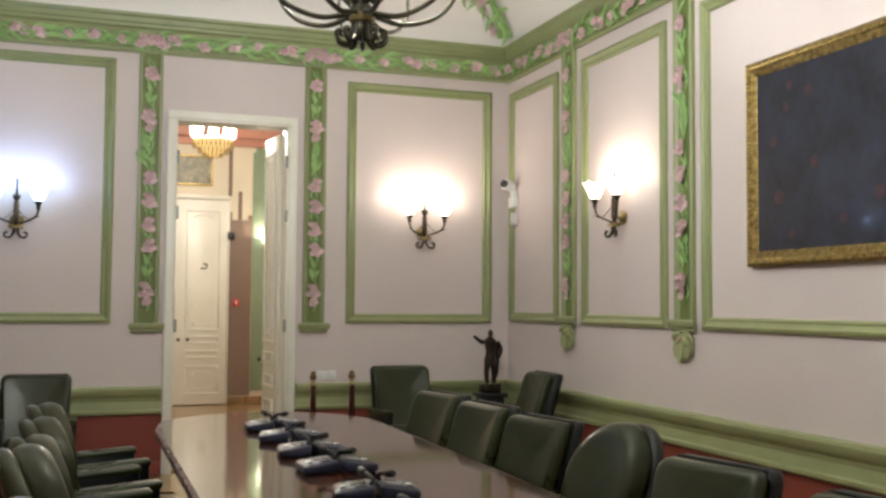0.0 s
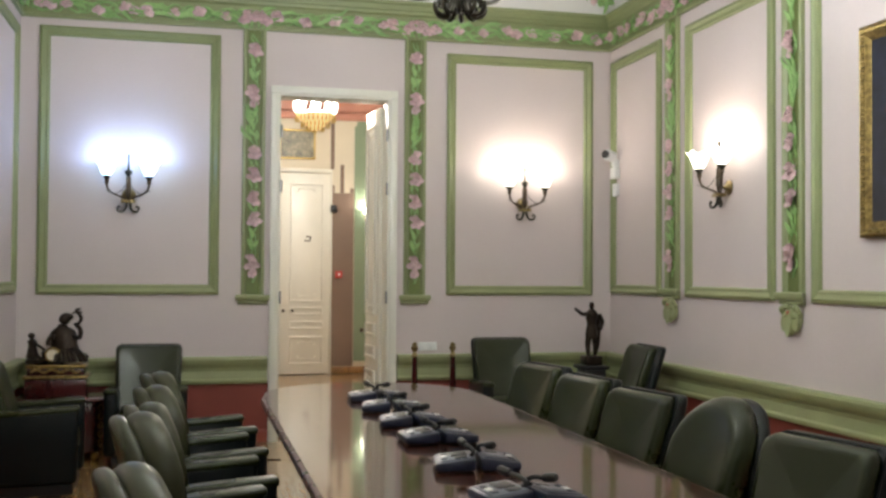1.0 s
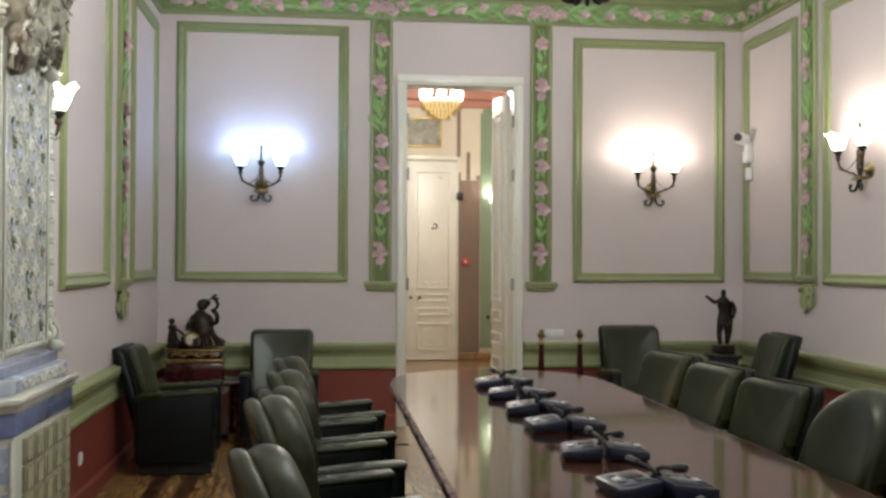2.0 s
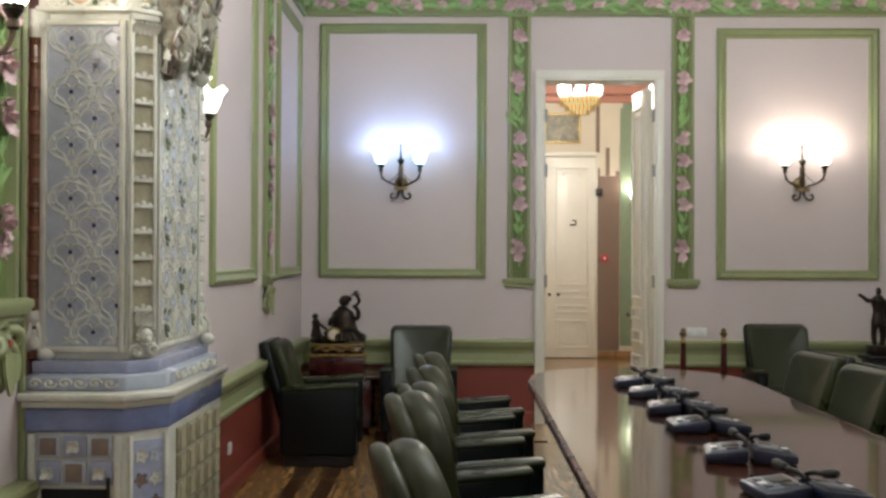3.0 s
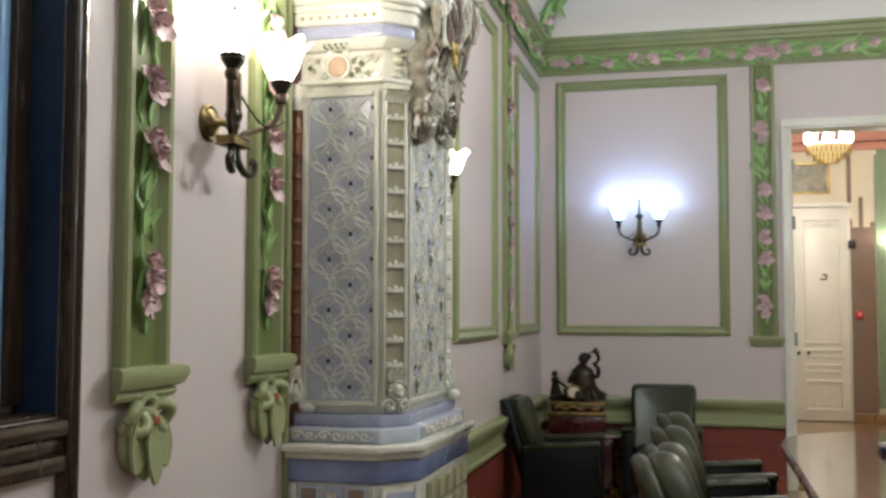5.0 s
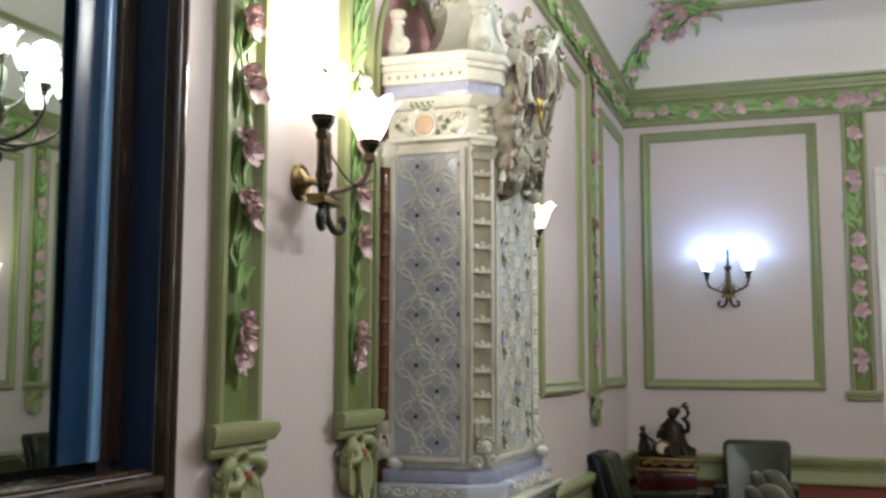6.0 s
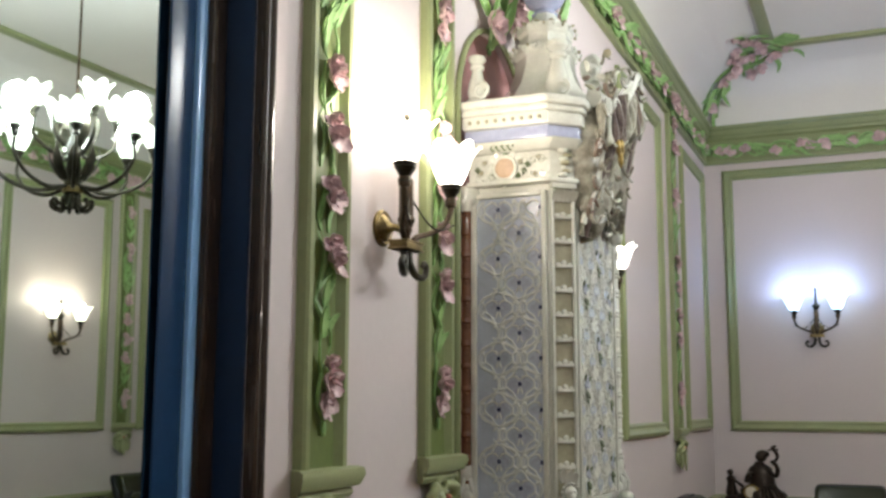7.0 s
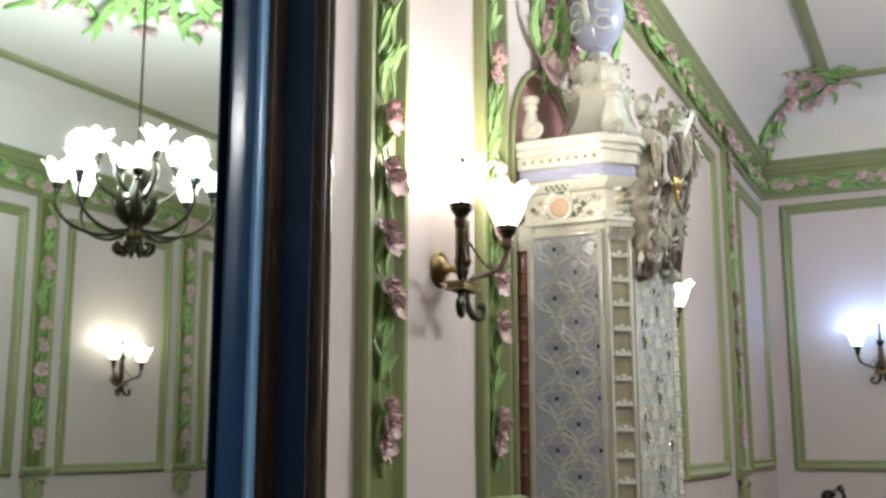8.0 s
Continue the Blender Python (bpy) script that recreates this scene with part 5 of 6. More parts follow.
    cap = bmesh.new()
    for j in range(5):
        petal(cap, 0.06, 0.014, 1.1, Matrix.Translation((0.01 + (cl - 0.02) * j / 4, 2.42, 0.01)) @ pose(0, 0, 0, 15), n=4)
    box(cap, -0.004, cl + 0.004, 2.47, 2.495, 0.0, 0.03, 0.006)
    part("capital", cap, M_CREAM_GLAZE, colp)
    column(0.392, 0.745, M_CREAM_GLAZE)
    column(-0.012, 0.005, M_BROWN_GLAZE)

    # frieze over the shaft, then the crown
    part("frieze", prism(bmesh.new(), plan(0.015), 2.501, 2.625, 0.008), M_CREAM_GLAZE, root)
    part("lip", prism(bmesh.new(), plan(0.045), 2.492, 2.512, 0.006), M_CREAM_GLAZE, root)
    bm = bmesh.new()
    lathe(bm, [(0.002, 0), (0.034, 0.002), (0.042, 0.010), (0.036, 0.016), (0.002, 0.018)], 20, Matrix.Translation((0.16, -0.016, 2.562)) @ pose(0, 0, 0, 90))
    part("medallion", bm, M_PEACH_GLAZE, root, "peach medallion")
    part("medallion_ring", tube(bmesh.new(), [(0.16 + 0.046 * math.cos(k * 0.35), -0.022, 2.562 + 0.046 * math.sin(k * 0.35)) for k in range(19)], 0.009, 6), M_CREAM_GLAZE, root)
    for k in range(12):
        f = bmesh.new()
        petal(f, 0.032, 0.012, 0.8, Matrix.Translation((0.16, -0.016, 2.562)) @ pose(0, 0, 0, 90) @ pose(0, 0, 0, 0, 0, 30 * k) @ Matrix.Translation((0, 0.048, 0)) @ Matrix.Diagonal((1, 1, 0.6, 1)), n=3)
        part("frieze_leaf", f, M_CREAM_GLAZE if k % 4 else M_GREEN_GLAZE, root)
    for cx2 in (0.05, 0.085, 0.24, 0.275, 0.31):
        for up2 in (-1, 1):
            part("frieze_scroll", tube(bmesh.new(), [(cx2 + (0.022 - 0.0016 * i) * math.cos(0.6 * i), -0.019, 2.562 + up2 * (0.026 + (0.022 - 0.0016 * i) * math.sin(0.6 * i))) for i in range(12)], 0.006, 5), M_CREAM_GLAZE, root)
    for k in range(9):
        yy = 0.13 + 0.07 * k
        part("frieze_scroll", tube(bmesh.new(), [(0.428, yy + (0.030 - 0.002 * i) * math.cos(0.6 * i), 2.562 + (0.036 - 0.0022 * i) * math.sin(0.6 * i)) for i in range(12)], 0.008, 5), M_CREAM_GLAZE, root)
    for k in range(10):
        f = bmesh.new()
        x = (0.045, 0.075, 0.105, 0.225, 0.255, 0.285, 0.315, 0.06, 0.24, 0.30)[k]
        zc = 2.562 + 0.036 * math.sin(2.3 * k)
        for j in range(4):
            petal(f, 0.015, 0.005, 0.7, Matrix.Translation((x, -0.018, zc)) @ pose(0, 0, 0, 90) @ pose(0, 0, 0, 15, 0, 90 * j + 20 * k), n=3)
        part("frieze_flower", f, (M_GREEN_GLAZE, M_BUFF_GLAZE, M_CREAM_GLAZE, M_BUFF_GLAZE)[k % 4], root)
    for k in range(8):
        part("crown_drop", tube(bmesh.new(), [(0.12 + 0.012 * k + 0.010 * math.cos(t), -0.046, 2.642 + 0.012 * math.sin(t)) for t in [j * 0.6 for j in range(10)]], 0.004, 5), (M_GREEN_GLAZE, M_CREAM_GLAZE)[k % 2], root)
    for k in range(7):
        part("corner_carving", blob(bmesh.new(), (0.385 + 0.012 * (k % 2), 0.015 + 0.012 * (k % 3), 2.525 + 0.016 * k), (0.022, 0.020, 0.014), 1), (M_CREAM_GLAZE, M_BUFF_GLAZE)[k % 2], root)
    part("crown_cove", prism(bmesh.new(), plan(0.03), 2.626, 2.665, 0.004, grow=0.03), M_CREAM_GLAZE, root)
    part("crown_lilac_band", prism(bmesh.new(), plan(0.062), 2.666, 2.715, 0.006), M_LILAC_GLAZE, root, "lilac glazed band")
    part("crown_dentil_band", prism(bmesh.new(), plan(0.085), 2.716, 2.765, 0.004), M_CREAM_GLAZE, root)
    for k in range(9):
        part("dentil", boxed(0.03 + 0.036 * k, 0.042 + 0.036 * k, -0.094, -0.084, 2.733, 2.748, 0.002), M_BUFF_GLAZE, root)
    for k in range(4):
        part("dentil", boxed(0.4605, 0.470, 0.16 + 0.04 * k, 0.172 + 0.04 * k, 2.733, 2.748, 0.002), M_BUFF_GLAZE, root)
    bm = prism(bmesh.new(), plan(0.10), 2.766, 2.79, 0.006)
    prism(bm, plan(0.12), 2.791, 2.825, 0.010)
    part("crown_top", bm, M_CREAM_GLAZE, root)
    # bell-shaped roof with a vase
    cx, cy = 0.22, 0.34
    bm = bmesh.new()
    lathe(bm, [(0.36, 2.826), (0.33, 2.85), (0.25, 2.90), (0.19, 2.97), (0.155, 3.05), (0.15, 3.10), (0.165, 3.115), (0.165, 3.145), (0.135, 3.155), (0.13, 3.20), (0.145, 3.215), (0.15, 3.24), (0.11, 3.255), (0.075, 3.29), (0.06, 3.31)], 8,
          Matrix.Translation((cx, cy, 0)) @ pose(0, 0, 0, 0, 0, 22.5), squash=(0.85, 1.0))
    part("roof", bm, M_CREAM_GLAZE, root, smooth=25)
    for k in range(16):
        a = k * math.pi / 8
        part("roof_bead", blob(bmesh.new(), (cx + 0.135 * math.cos(a), cy + 0.158 * math.sin(a), 3.13), (0.012, 0.012, 0.014), 1), M_CREAM_GLAZE, root)
    vase = part("vase", lathe(bmesh.new(), [(0.05, 3.30), (0.058, 3.315), (0.042, 3.335), (0.075, 3.36), (0.11, 3.42), (0.125, 3.49), (0.12, 3.55), (0.10, 3.585), (0.115, 3.61), (0.10, 3.62)], 20, Matrix.Translation((cx, cy, 0))), M_LILAC_GLAZE, root, "lilac vase with cream scrolls")
    for s in (-1, 1):
        part("vase_handle", tube(bmesh.new(), curve_pts([(cx, cy + s * 0.10, 3.57), (cx, cy + s * 0.165, 3.57), (cx, cy + s * 0.165, 3.48), (cx, cy + s * 0.115, 3.43)], 6), 0.012, 6), M_CREAM_GLAZE, vase)
        for z in (3.42, 3.50):
            part("vase_scroll", tube(bmesh.new(), [(cx + 0.06 * s + 0.03 * math.cos(t), cy - math.sqrt(max(0.0, 0.0144 - (0.06 * s + 0.03 * math.cos(t)) ** 2)) - 0.002, z + 0.028 * math.sin(t)) for t in [j * 0.5 for j in range(12)]], 0.006, 5), M_CREAM_GLAZE, vase)

    for bx, by, az in ((cx + 0.10, cy - 0.20, -60), (cx + 0.17, cy + 0.02, 0)):
        m2 = Matrix.Translation((bx, by, 2.90)) @ pose(0, 0, 0, 0, 0, az)
        bm = tube(bmesh.new(), [m2 @ Vector(p) for p in curve_pts([(0.02, 0, 0.0), (0.065, 0, 0.02), (0.055, 0, 0.07), (0.010, 0, 0.12), (0.000, 0, 0.17), (0.035, 0, 0.20), (0.055, 0, 0.17), (0.035, 0, 0.155)], 5)], 0.022, 8)
        for dz, rr in ((0.045, 0.030), (0.10, 0.026), (0.15, 0.032)):
            blob(bm, m2 @ Vector((0.035, 0, dz)), (rr, rr, rr), 2)
        for s2 in (-1, 1):
            tube(bm, [m2 @ Vector((0.040 + (0.022 - 0.0016 * i) * math.cos(0.7 * i), s2 * 0.034, 0.05 + (0.022 - 0.0016 * i) * math.sin(0.7 * i))) for i in range(11)], 0.008, 5)
        part("roof_console", bm, M_CREAM_GLAZE, root, "scrolled cream console on the roof")
    for z, rad, n2 in ((3.13, 0.178, 22), (3.228, 0.158, 20)):
        for k in range(n2):
            a = 2 * math.pi * k / n2
            part("roof_dot", blob(bmesh.new(), (cx + 0.85 * rad * math.cos(a), cy + rad * math.sin(a), z), (0.008, 0.008, 0.010), 1), (M_BUFF_GLAZE, M_CREAM_GLAZE)[k % 2], root)
    for k in range(12):
        a = 2 * math.pi * k / 12
        f = bmesh.new()
        petal(f, 0.075, 0.022, 0.9, Matrix.Translation((cx, cy, 3.25)) @ pose(0, 0, 0, 0, 0, 30 * k) @ Matrix.Translation((0, 0.060, 0.0)) @ pose(0, 0, 0, -25), n=4)
        part("roof_leaf", f, M_BUFF_GLAZE, root)

    def urn(x, y, k=1.0):
        bm = lathe(bmesh.new(), [(0.045, 0), (0.045, 0.018), (0.034, 0.024), (0.040, 0.05), (0.036, 0.085), (0.026, 0.12), (0.020, 0.145), (0.030, 0.152), (0.030, 0.162), (0.022, 0.168), (0.036, 0.185), (0.036, 0.20), (0.014, 0.206)], 14, Matrix.Translation((x, y, 2.826)) @ Matrix.Scale(k, 4))
        tube(bm, [(x + 0.03 + (0.02 + 0.006 * t) * math.cos(2 * t) * 0.8, y - 0.040, 2.875 + (0.02 + 0.003 * t) * math.sin(2 * t)) for t in [j * 0.3 for j in range(14)]], 0.008, 5)
        part("urn", bm, M_CREAM_GLAZE, root)

    urn(0.05, -0.04)
    urn(0.36, 0.05, 1.25)

    # carved wing on the room side: drapery folds, scrolls and gilt drops
    r = random.Random(3)
    bm = tube(bmesh.new(), curve_pts([(0.49, 0.10, 2.845), (0.52, 0.30, 2.86), (0.535, 0.48, 2.95), (0.54, 0.62, 3.07), (0.53, 0.74, 3.11), (0.52, 0.80, 3.06), (0.52, 0.76, 3.01)], 8), [0.036 - 0.0003 * k for k in range(49)], 8)
    part("wing_scroll", bm, M_CREAM_GLAZE, root)
    mats = (M_WING, M_CREAM_GLAZE, M_WING, M_UMBER_GLAZE, M_WING, M_CREAM_GLAZE, M_WING)
    edge = [(0.10, 2.84), (0.30, 2.86), (0.46, 2.93), (0.62, 3.05), (0.74, 3.08), (0.79, 3.0), (0.79, 2.82), (0.70, 2.58), (0.57, 2.34), (0.47, 2.50), (0.34, 2.44), (0.15, 2.27), (0.07, 2.45), (0.05, 2.66)]
    body = bmesh.new()
    shells = [[body.verts.new((x, 0.42 + (y - 0.42) * k, 2.70 + (z - 2.70) * k)) for y, z in edge] for x, k in ((0.412, 1.0), (0.46, 0.98), (0.495, 0.90), (0.515, 0.70))]
    for lo, hi in zip(shells, shells[1:]):
        for k in range(len(edge)):
            body.faces.new((lo[k], lo[(k + 1) % len(edge)], hi[(k + 1) % len(edge)], hi[k]))
    body.faces.new(shells[0])
    body.faces.new(shells[-1])
    bmesh.ops.recalc_face_normals(body, faces=body.faces)
    part("wing_body", body, M_WING, root, smooth=60)
    for k in range(22):                      # long folds that gather in two tails
        t = k / 21
        y0, z0 = 0.12 + 0.66 * t, 2.84 + 0.22 * t
        y1, z1 = (0.09 + 0.12 * t, 2.29 + 0.05 * (k % 3)) if k < 13 else (0.48 + 0.12 * (t - 0.6), 2.36 + 0.06 * (k % 3))
        out = 0.045 * math.sin(math.pi * (0.15 + 0.7 * t)) + 0.016 * (k % 2)
        ctrl = [(0.49 + out, y0, z0), (0.505 + out, y0 - 0.02, z0 - 0.16), (0.48 + out, 0.6 * y0 + 0.4 * y1 + 0.02, 0.6 * z0 + 0.4 * z1), (0.45 + 0.7 * out, 0.25 * y0 + 0.75 * y1, 0.28 * z0 + 0.72 * z1), (0.425 + 0.4 * out, y1, z1)]
        pts = curve_pts(ctrl, 7)
        part("drapery_fold", tube(bmesh.new(), pts, [0.015 + 0.006 * math.sin(0.7 * i + k) - 0.006 * i / len(pts) for i in range(len(pts))], 7), M_DRAPE if 3 <= k <= 7 or k in (14, 15) else mats[k % 7], root)
    for k in range(64):                      # small curls over the folds
        t = k / 63
        z = 3.04 - 0.70 * t
        y = (0.46 - 0.24 * t) + (0.33 - 0.17 * t) * math.sin(k * 2.4)
        x = 0.535 - 0.055 * t + 0.018 * math.cos(k * 1.7)
        f = bmesh.new()
        t0, turn2 = r.uniform(0, 6), r.choice((-1, 1))
        big = r.uniform(0.55, 1.0)
        tube(f, [(x + 0.005 * i, y + big * (0.036 - 0.003 * i) * math.cos(t0 + turn2 * 0.7 * i), z + big * (0.042 - 0.0035 * i) * math.sin(t0 + turn2 * 0.7 * i)) for i in range(9)], [big * (0.012 - 0.0008 * i) for i in range(9)], 6)
        part("wing_curl", f, mats[(k * 3) % 7], root)
    for k in range(70):                      # pointed leaves that stand out of the wing and its front edge
        t = k / 69
        z = 3.02 - 0.68 * t + r.uniform(-0.03, 0.03)
        y = 0.06 + (0.30 - 0.14 * t) * r.random() if k % 3 else 0.30 + 0.40 * (1 - t) * r.random()
        f = bmesh.new()
        petal(f, r.uniform(0.034, 0.058), 0.017, 1.2, Matrix.Translation((0.50 - 0.05 * t + r.uniform(-0.03, 0.05), y, z)) @ pose(0, 0, 0, r.uniform(40, 130), r.uniform(-40, 40), r.uniform(0, 360)), n=4)
        part("wing_leaf", f, (M_CREAM_GLAZE, M_WING, M_CREAM_GLAZE, M_UMBER_GLAZE, M_BUFF_GLAZE)[k % 5], root)
    for k in range(9):                       # scalloped outer edge
        t = k / 8
        part("scallop", blob(bmesh.new(), (0.475 - 0.02 * t, 0.775 - 0.20 * t + 0.02 * (k % 2), 3.02 - 0.66 * t), (0.034, 0.030, 0.044), 2), mats[k % 7], root)
    for k, (yy, zz) in enumerate(((0.20, 2.66), (0.235, 2.62), (0.255, 2.67))):
        part("gilt_drop", blob(bmesh.new(), (0.565, yy, zz), (0.013, 0.015, 0.040), 1), M_GOLD, root, "gilt drop")

    # base: picture tiles round the fire opening
    fx0, fx1 = 0.075, 0.325
    for row, (z0, z1) in enumerate(((0.895, 0.975), (0.80, 0.885))):
        for c in range(3):
            x0 = 0.06 + 0.092 * c
            brown = (row == 0 and c != 1) or (row == 1 and c == 1)
            t = part("tile", boxed(x0, x0 + 0.084, -0.142, -0.129, z0, z1, 0.004), M_PALE_GLAZE if brown else M_LILAC_GLAZE, root)
            if brown:
                part("taupe_inset", boxed(x0 + 0.012, x0 + 0.072, -0.146, -0.1425, z0 + 0.010, z1 - 0.010, 0.002), M_TILE_BROWN, t, "taupe glazed inset")
            if not brown:
                f = bmesh.new()
                for k in range(4):
                    petal(f, 0.034, 0.012, 0.9, Matrix.Translation((x0 + 0.042, -0.142, (z0 + z1) / 2)) @ pose(0, 0, 0, 90) @ pose(0, 0, 0, 12, 0, 45 + 90 * k), n=3)
                part("tile_relief", f, M_CREAM_GLAZE, t)
    # solid slab: the shade inside the opening is put into its black colour
    part("fire_opening", boxed(0.075, 0.315, -0.138, -0.126, 0.12, 0.785, 0.004), M_VOID, root, "black slab in place of the dark fire opening")
    for a, b in ((0.03, 0.055), (0.335, 0.36)):
        part("base_stile", boxed(a, b, -0.146, -0.128, 0.02, 0.98, 0.005), M_CREAM_GLAZE, root)
    part("poker", tube(bmesh.new(), [(0.315, -0.155, 0.10), (0.32, -0.155, 0.83)], 0.008, 6), M_IRON, root)
    # chamfer and side panels of the base
    a, b = Vector(base[1]), Vector(base[2])
    d = (b - a).normalized()
    nrm = Vector((d.y, -d.x))
    m = Matrix(((d.x, 0, nrm.x, a.x), (d.y, 0, nrm.y, a.y), (0, 1, 0, 0), (0, 0, 0, 1)))
    L = (b - a).length
    pan = part("chamfer_panel", boxed(0.025, L - 0.025, 0.08, 0.95, 0.0, 0.01, 0.003), M_LILAC_GLAZE, root, at=m)
    for k in range(10):
        z = 0.13 + 0.085 * k
        for q in range(2):
            f = bmesh.new()
            x = L * (0.34 + 0.32 * q)
            for j in range(5):
                petal(f, 0.030, 0.010, 0.6, Matrix.Translation((x, z, 0.008)) @ pose(0, 0, 0, 0, 0, 72 * j + 30 * k) @ Matrix.Diagonal((1, 1, 0.6, 1)), n=3)
            blob(f, (x, z, 0.012), (0.008, 0.008, 0.005), 1)
            part("relief_flower", f, (M_CREAM_GLAZE, M_PALE_GLAZE, M_TILE_BROWN)[(k + q) % 3], pan)
    for x0, x1 in ((0.012, 0.026), (L - 0.026, L - 0.012)):
        part("panel_edge", boxed(x0, x1, 0.06, 0.97, 0.0, 0.018, 0.004), M_CREAM_GLAZE, pan)
    for row in range(9):
        for c in range(5):
            y0, z0 = 0.09 + 0.135 * c, 0.06 + 0.101 * row
            t = part("side_tile", boxed(0.488, 0.497, y0, y0 + 0.128, z0, z0 + 0.096, 0.004), M_BUFF_GLAZE, root)
            f = bmesh.new()
            for k in range(4):
                petal(f, 0.052, 0.022, 0.45, Matrix.Translation((0.497, y0 + 0.064, z0 + 0.048)) @ pose(0, 0, 0, 90, 0, 90) @ pose(0, 0, 0, 0, 0, 45 + 90 * k) @ Matrix.Diagonal((1, 1, 0.4, 1)), n=3)
            part("tile_relief", f, M_STRAW_GLAZE, t)


stove()


# ================= furniture =================
def leaned(bm, z0, k):
    for v in bm.verts:
        if v.co.z > z0:
            v.co.x -= (v.co.z - z0) * k
    return bm


def back_outline(hw, z0, z1, arch):
    if arch:
        c = z1 - hw * 0.95
        return [(-hw, z0)] + [(-hw * math.cos(math.pi * k / 18), c + hw * 0.95 * math.sin(math.pi * k / 18)) for k in range(19)] + [(hw, z0)]
    r = 0.05
    pts = [(-hw * 0.94, z0), (-hw, z1 - r)]
    pts += [(-hw + r - r * math.cos(a), z1 - r + r * math.sin(a)) for a in (0.5, 1.0, 1.45)]
    return pts + [(-p[0], p[1]) for p in reversed(pts)]


def pillow_x(hw, z0, z1, x0, x1, puff, arch=True):
    """A back cushion, fully rounded from its seam to its face."""
    bm = bmesh.new()
    rings = []
    for i in range(13):
        a = math.pi * i / 12
        d = puff * (1 - math.sin(a) ** 0.75) if 0 < i < 12 else puff
        rings.append([bm.verts.new((x0 + (x1 - x0) * (1 - math.cos(a)) / 2, y, z)) for y, z in back_outline(hw - d, z0 + 0.3 * d, z1 - d, arch)])
    n = len(rings[0])
    for lo, hi in zip(rings, rings[1:]):
        for k in range(n):
            bm.faces.new((lo[k], lo[(k + 1) % n], hi[(k + 1) % n], hi[k]))
    zc = (z0 + z1) / 2
    for k2 in (0.8, 0.6, 0.4, 0.2):          # the face runs on inwards, slightly domed
        src = rings[12]
        rings.append([bm.verts.new((x1 + 0.012 * (1 - k2), v.co.y * k2, zc + (v.co.z - zc) * k2)) for v in src])
        lo, hi = rings[-2], rings[-1]
        for k in range(n):
            bm.faces.new((lo[k], lo[(k + 1) % n], hi[(k + 1) % n], hi[k]))
    bm.faces.new(rings[0])
    bm.faces.new(rings[-1])
    for v in bm.verts:                       # the back wraps round the sitter
        v.co.x += 0.55 * v.co.y ** 2
    bmesh.ops.recalc_face_normals(bm, faces=bm.faces)
    return bm


def armchair(m, label, arch=False, top=0.96, sheen=False, group="conference armchairs", lean=0.34):
    """A padded leather armchair that faces +x, standing on its origin."""
    root = thing("armchair", m, label, "armchair", group)
    part("plinth", boxed(-0.27, 0.27, -0.27, 0.27, 0.0, 0.085, 0.015), M_BLACK, root, "black plinth")
    bm = box(bmesh.new(), -0.22, 0.27, -0.235, 0.235, 0.26, 0.45, 0.055, 4)
    for v in bm.verts:
        if v.co.z > 0.4:
            v.co.z += 0.03 * (1 - (v.co.y / 0.24) ** 2)
    part("seat", bm, M_LEATHER, root)
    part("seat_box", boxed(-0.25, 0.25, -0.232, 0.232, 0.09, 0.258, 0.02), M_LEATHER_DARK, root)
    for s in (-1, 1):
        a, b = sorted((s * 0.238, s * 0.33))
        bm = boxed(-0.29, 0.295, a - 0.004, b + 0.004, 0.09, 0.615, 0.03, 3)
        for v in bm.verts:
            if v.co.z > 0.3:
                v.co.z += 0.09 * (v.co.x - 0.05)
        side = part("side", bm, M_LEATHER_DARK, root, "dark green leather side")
        pad = boxed(-0.28, 0.305, a - 0.009, b + 0.009, 0.595, 0.642, 0.022, 4)
        for v in pad.verts:
            v.co.z += 0.09 * (v.co.x - 0.05)
            if v.co.x > 0.25:
                v.co.z -= 0.018
        part("arm_pad", pad, M_LEATHER, side, "olive leather arm pad")
    hw = 0.285 if not arch else 0.275
    if arch:
        front = pillow_x(hw - 0.004, 0.40, top, -0.262, -0.100, 0.075)
        shell = pillow_x(hw, 0.30, top - 0.012, -0.318, -0.240, 0.042)
    else:
        front = pillow_x(hw - 0.006, 0.40, top - 0.004, -0.246, -0.150, 0.036, False)
        shell = pillow_x(hw, 0.30, top, -0.325, -0.240, 0.034, False)
    for v in front.verts:
        if v.co.x > -0.18:
            v.co.x -= 0.016 * max(0.0, 1 - (v.co.y / hw) ** 2) * math.sin(min(1, max(0, (v.co.z - 0.4) / (top - 0.4))) * math.pi)
    back = part("backrest", leaned(front, 0.42, lean), M_LEATHER_SHEEN if sheen else M_LEATHER, root, smooth=80)
    part("back_shell", leaned(shell, 0.42, lean), M_LEATHER_SHEEN if sheen else M_LEATHER_DARK, root, "green leather back shell", smooth=80)
    welt = back_outline(hw - (0.045 if arch else 0.006), 0.42, top - (0.045 if arch else 0.004), arch)
    pts = [((-0.250 if arch else -0.2435) + 0.55 * y * y - (max(z, 0.42) - 0.42) * lean, y, z) for y, z in welt]
    part("piping", tube(bmesh.new(), pts, 0.008, 6), M_LEATHER_DARK, back)
    return root


ROW = "dark olive leather armchair drawn up to the conference table"
ROUND = "olive leather armchair with arched double-layered back at the table"
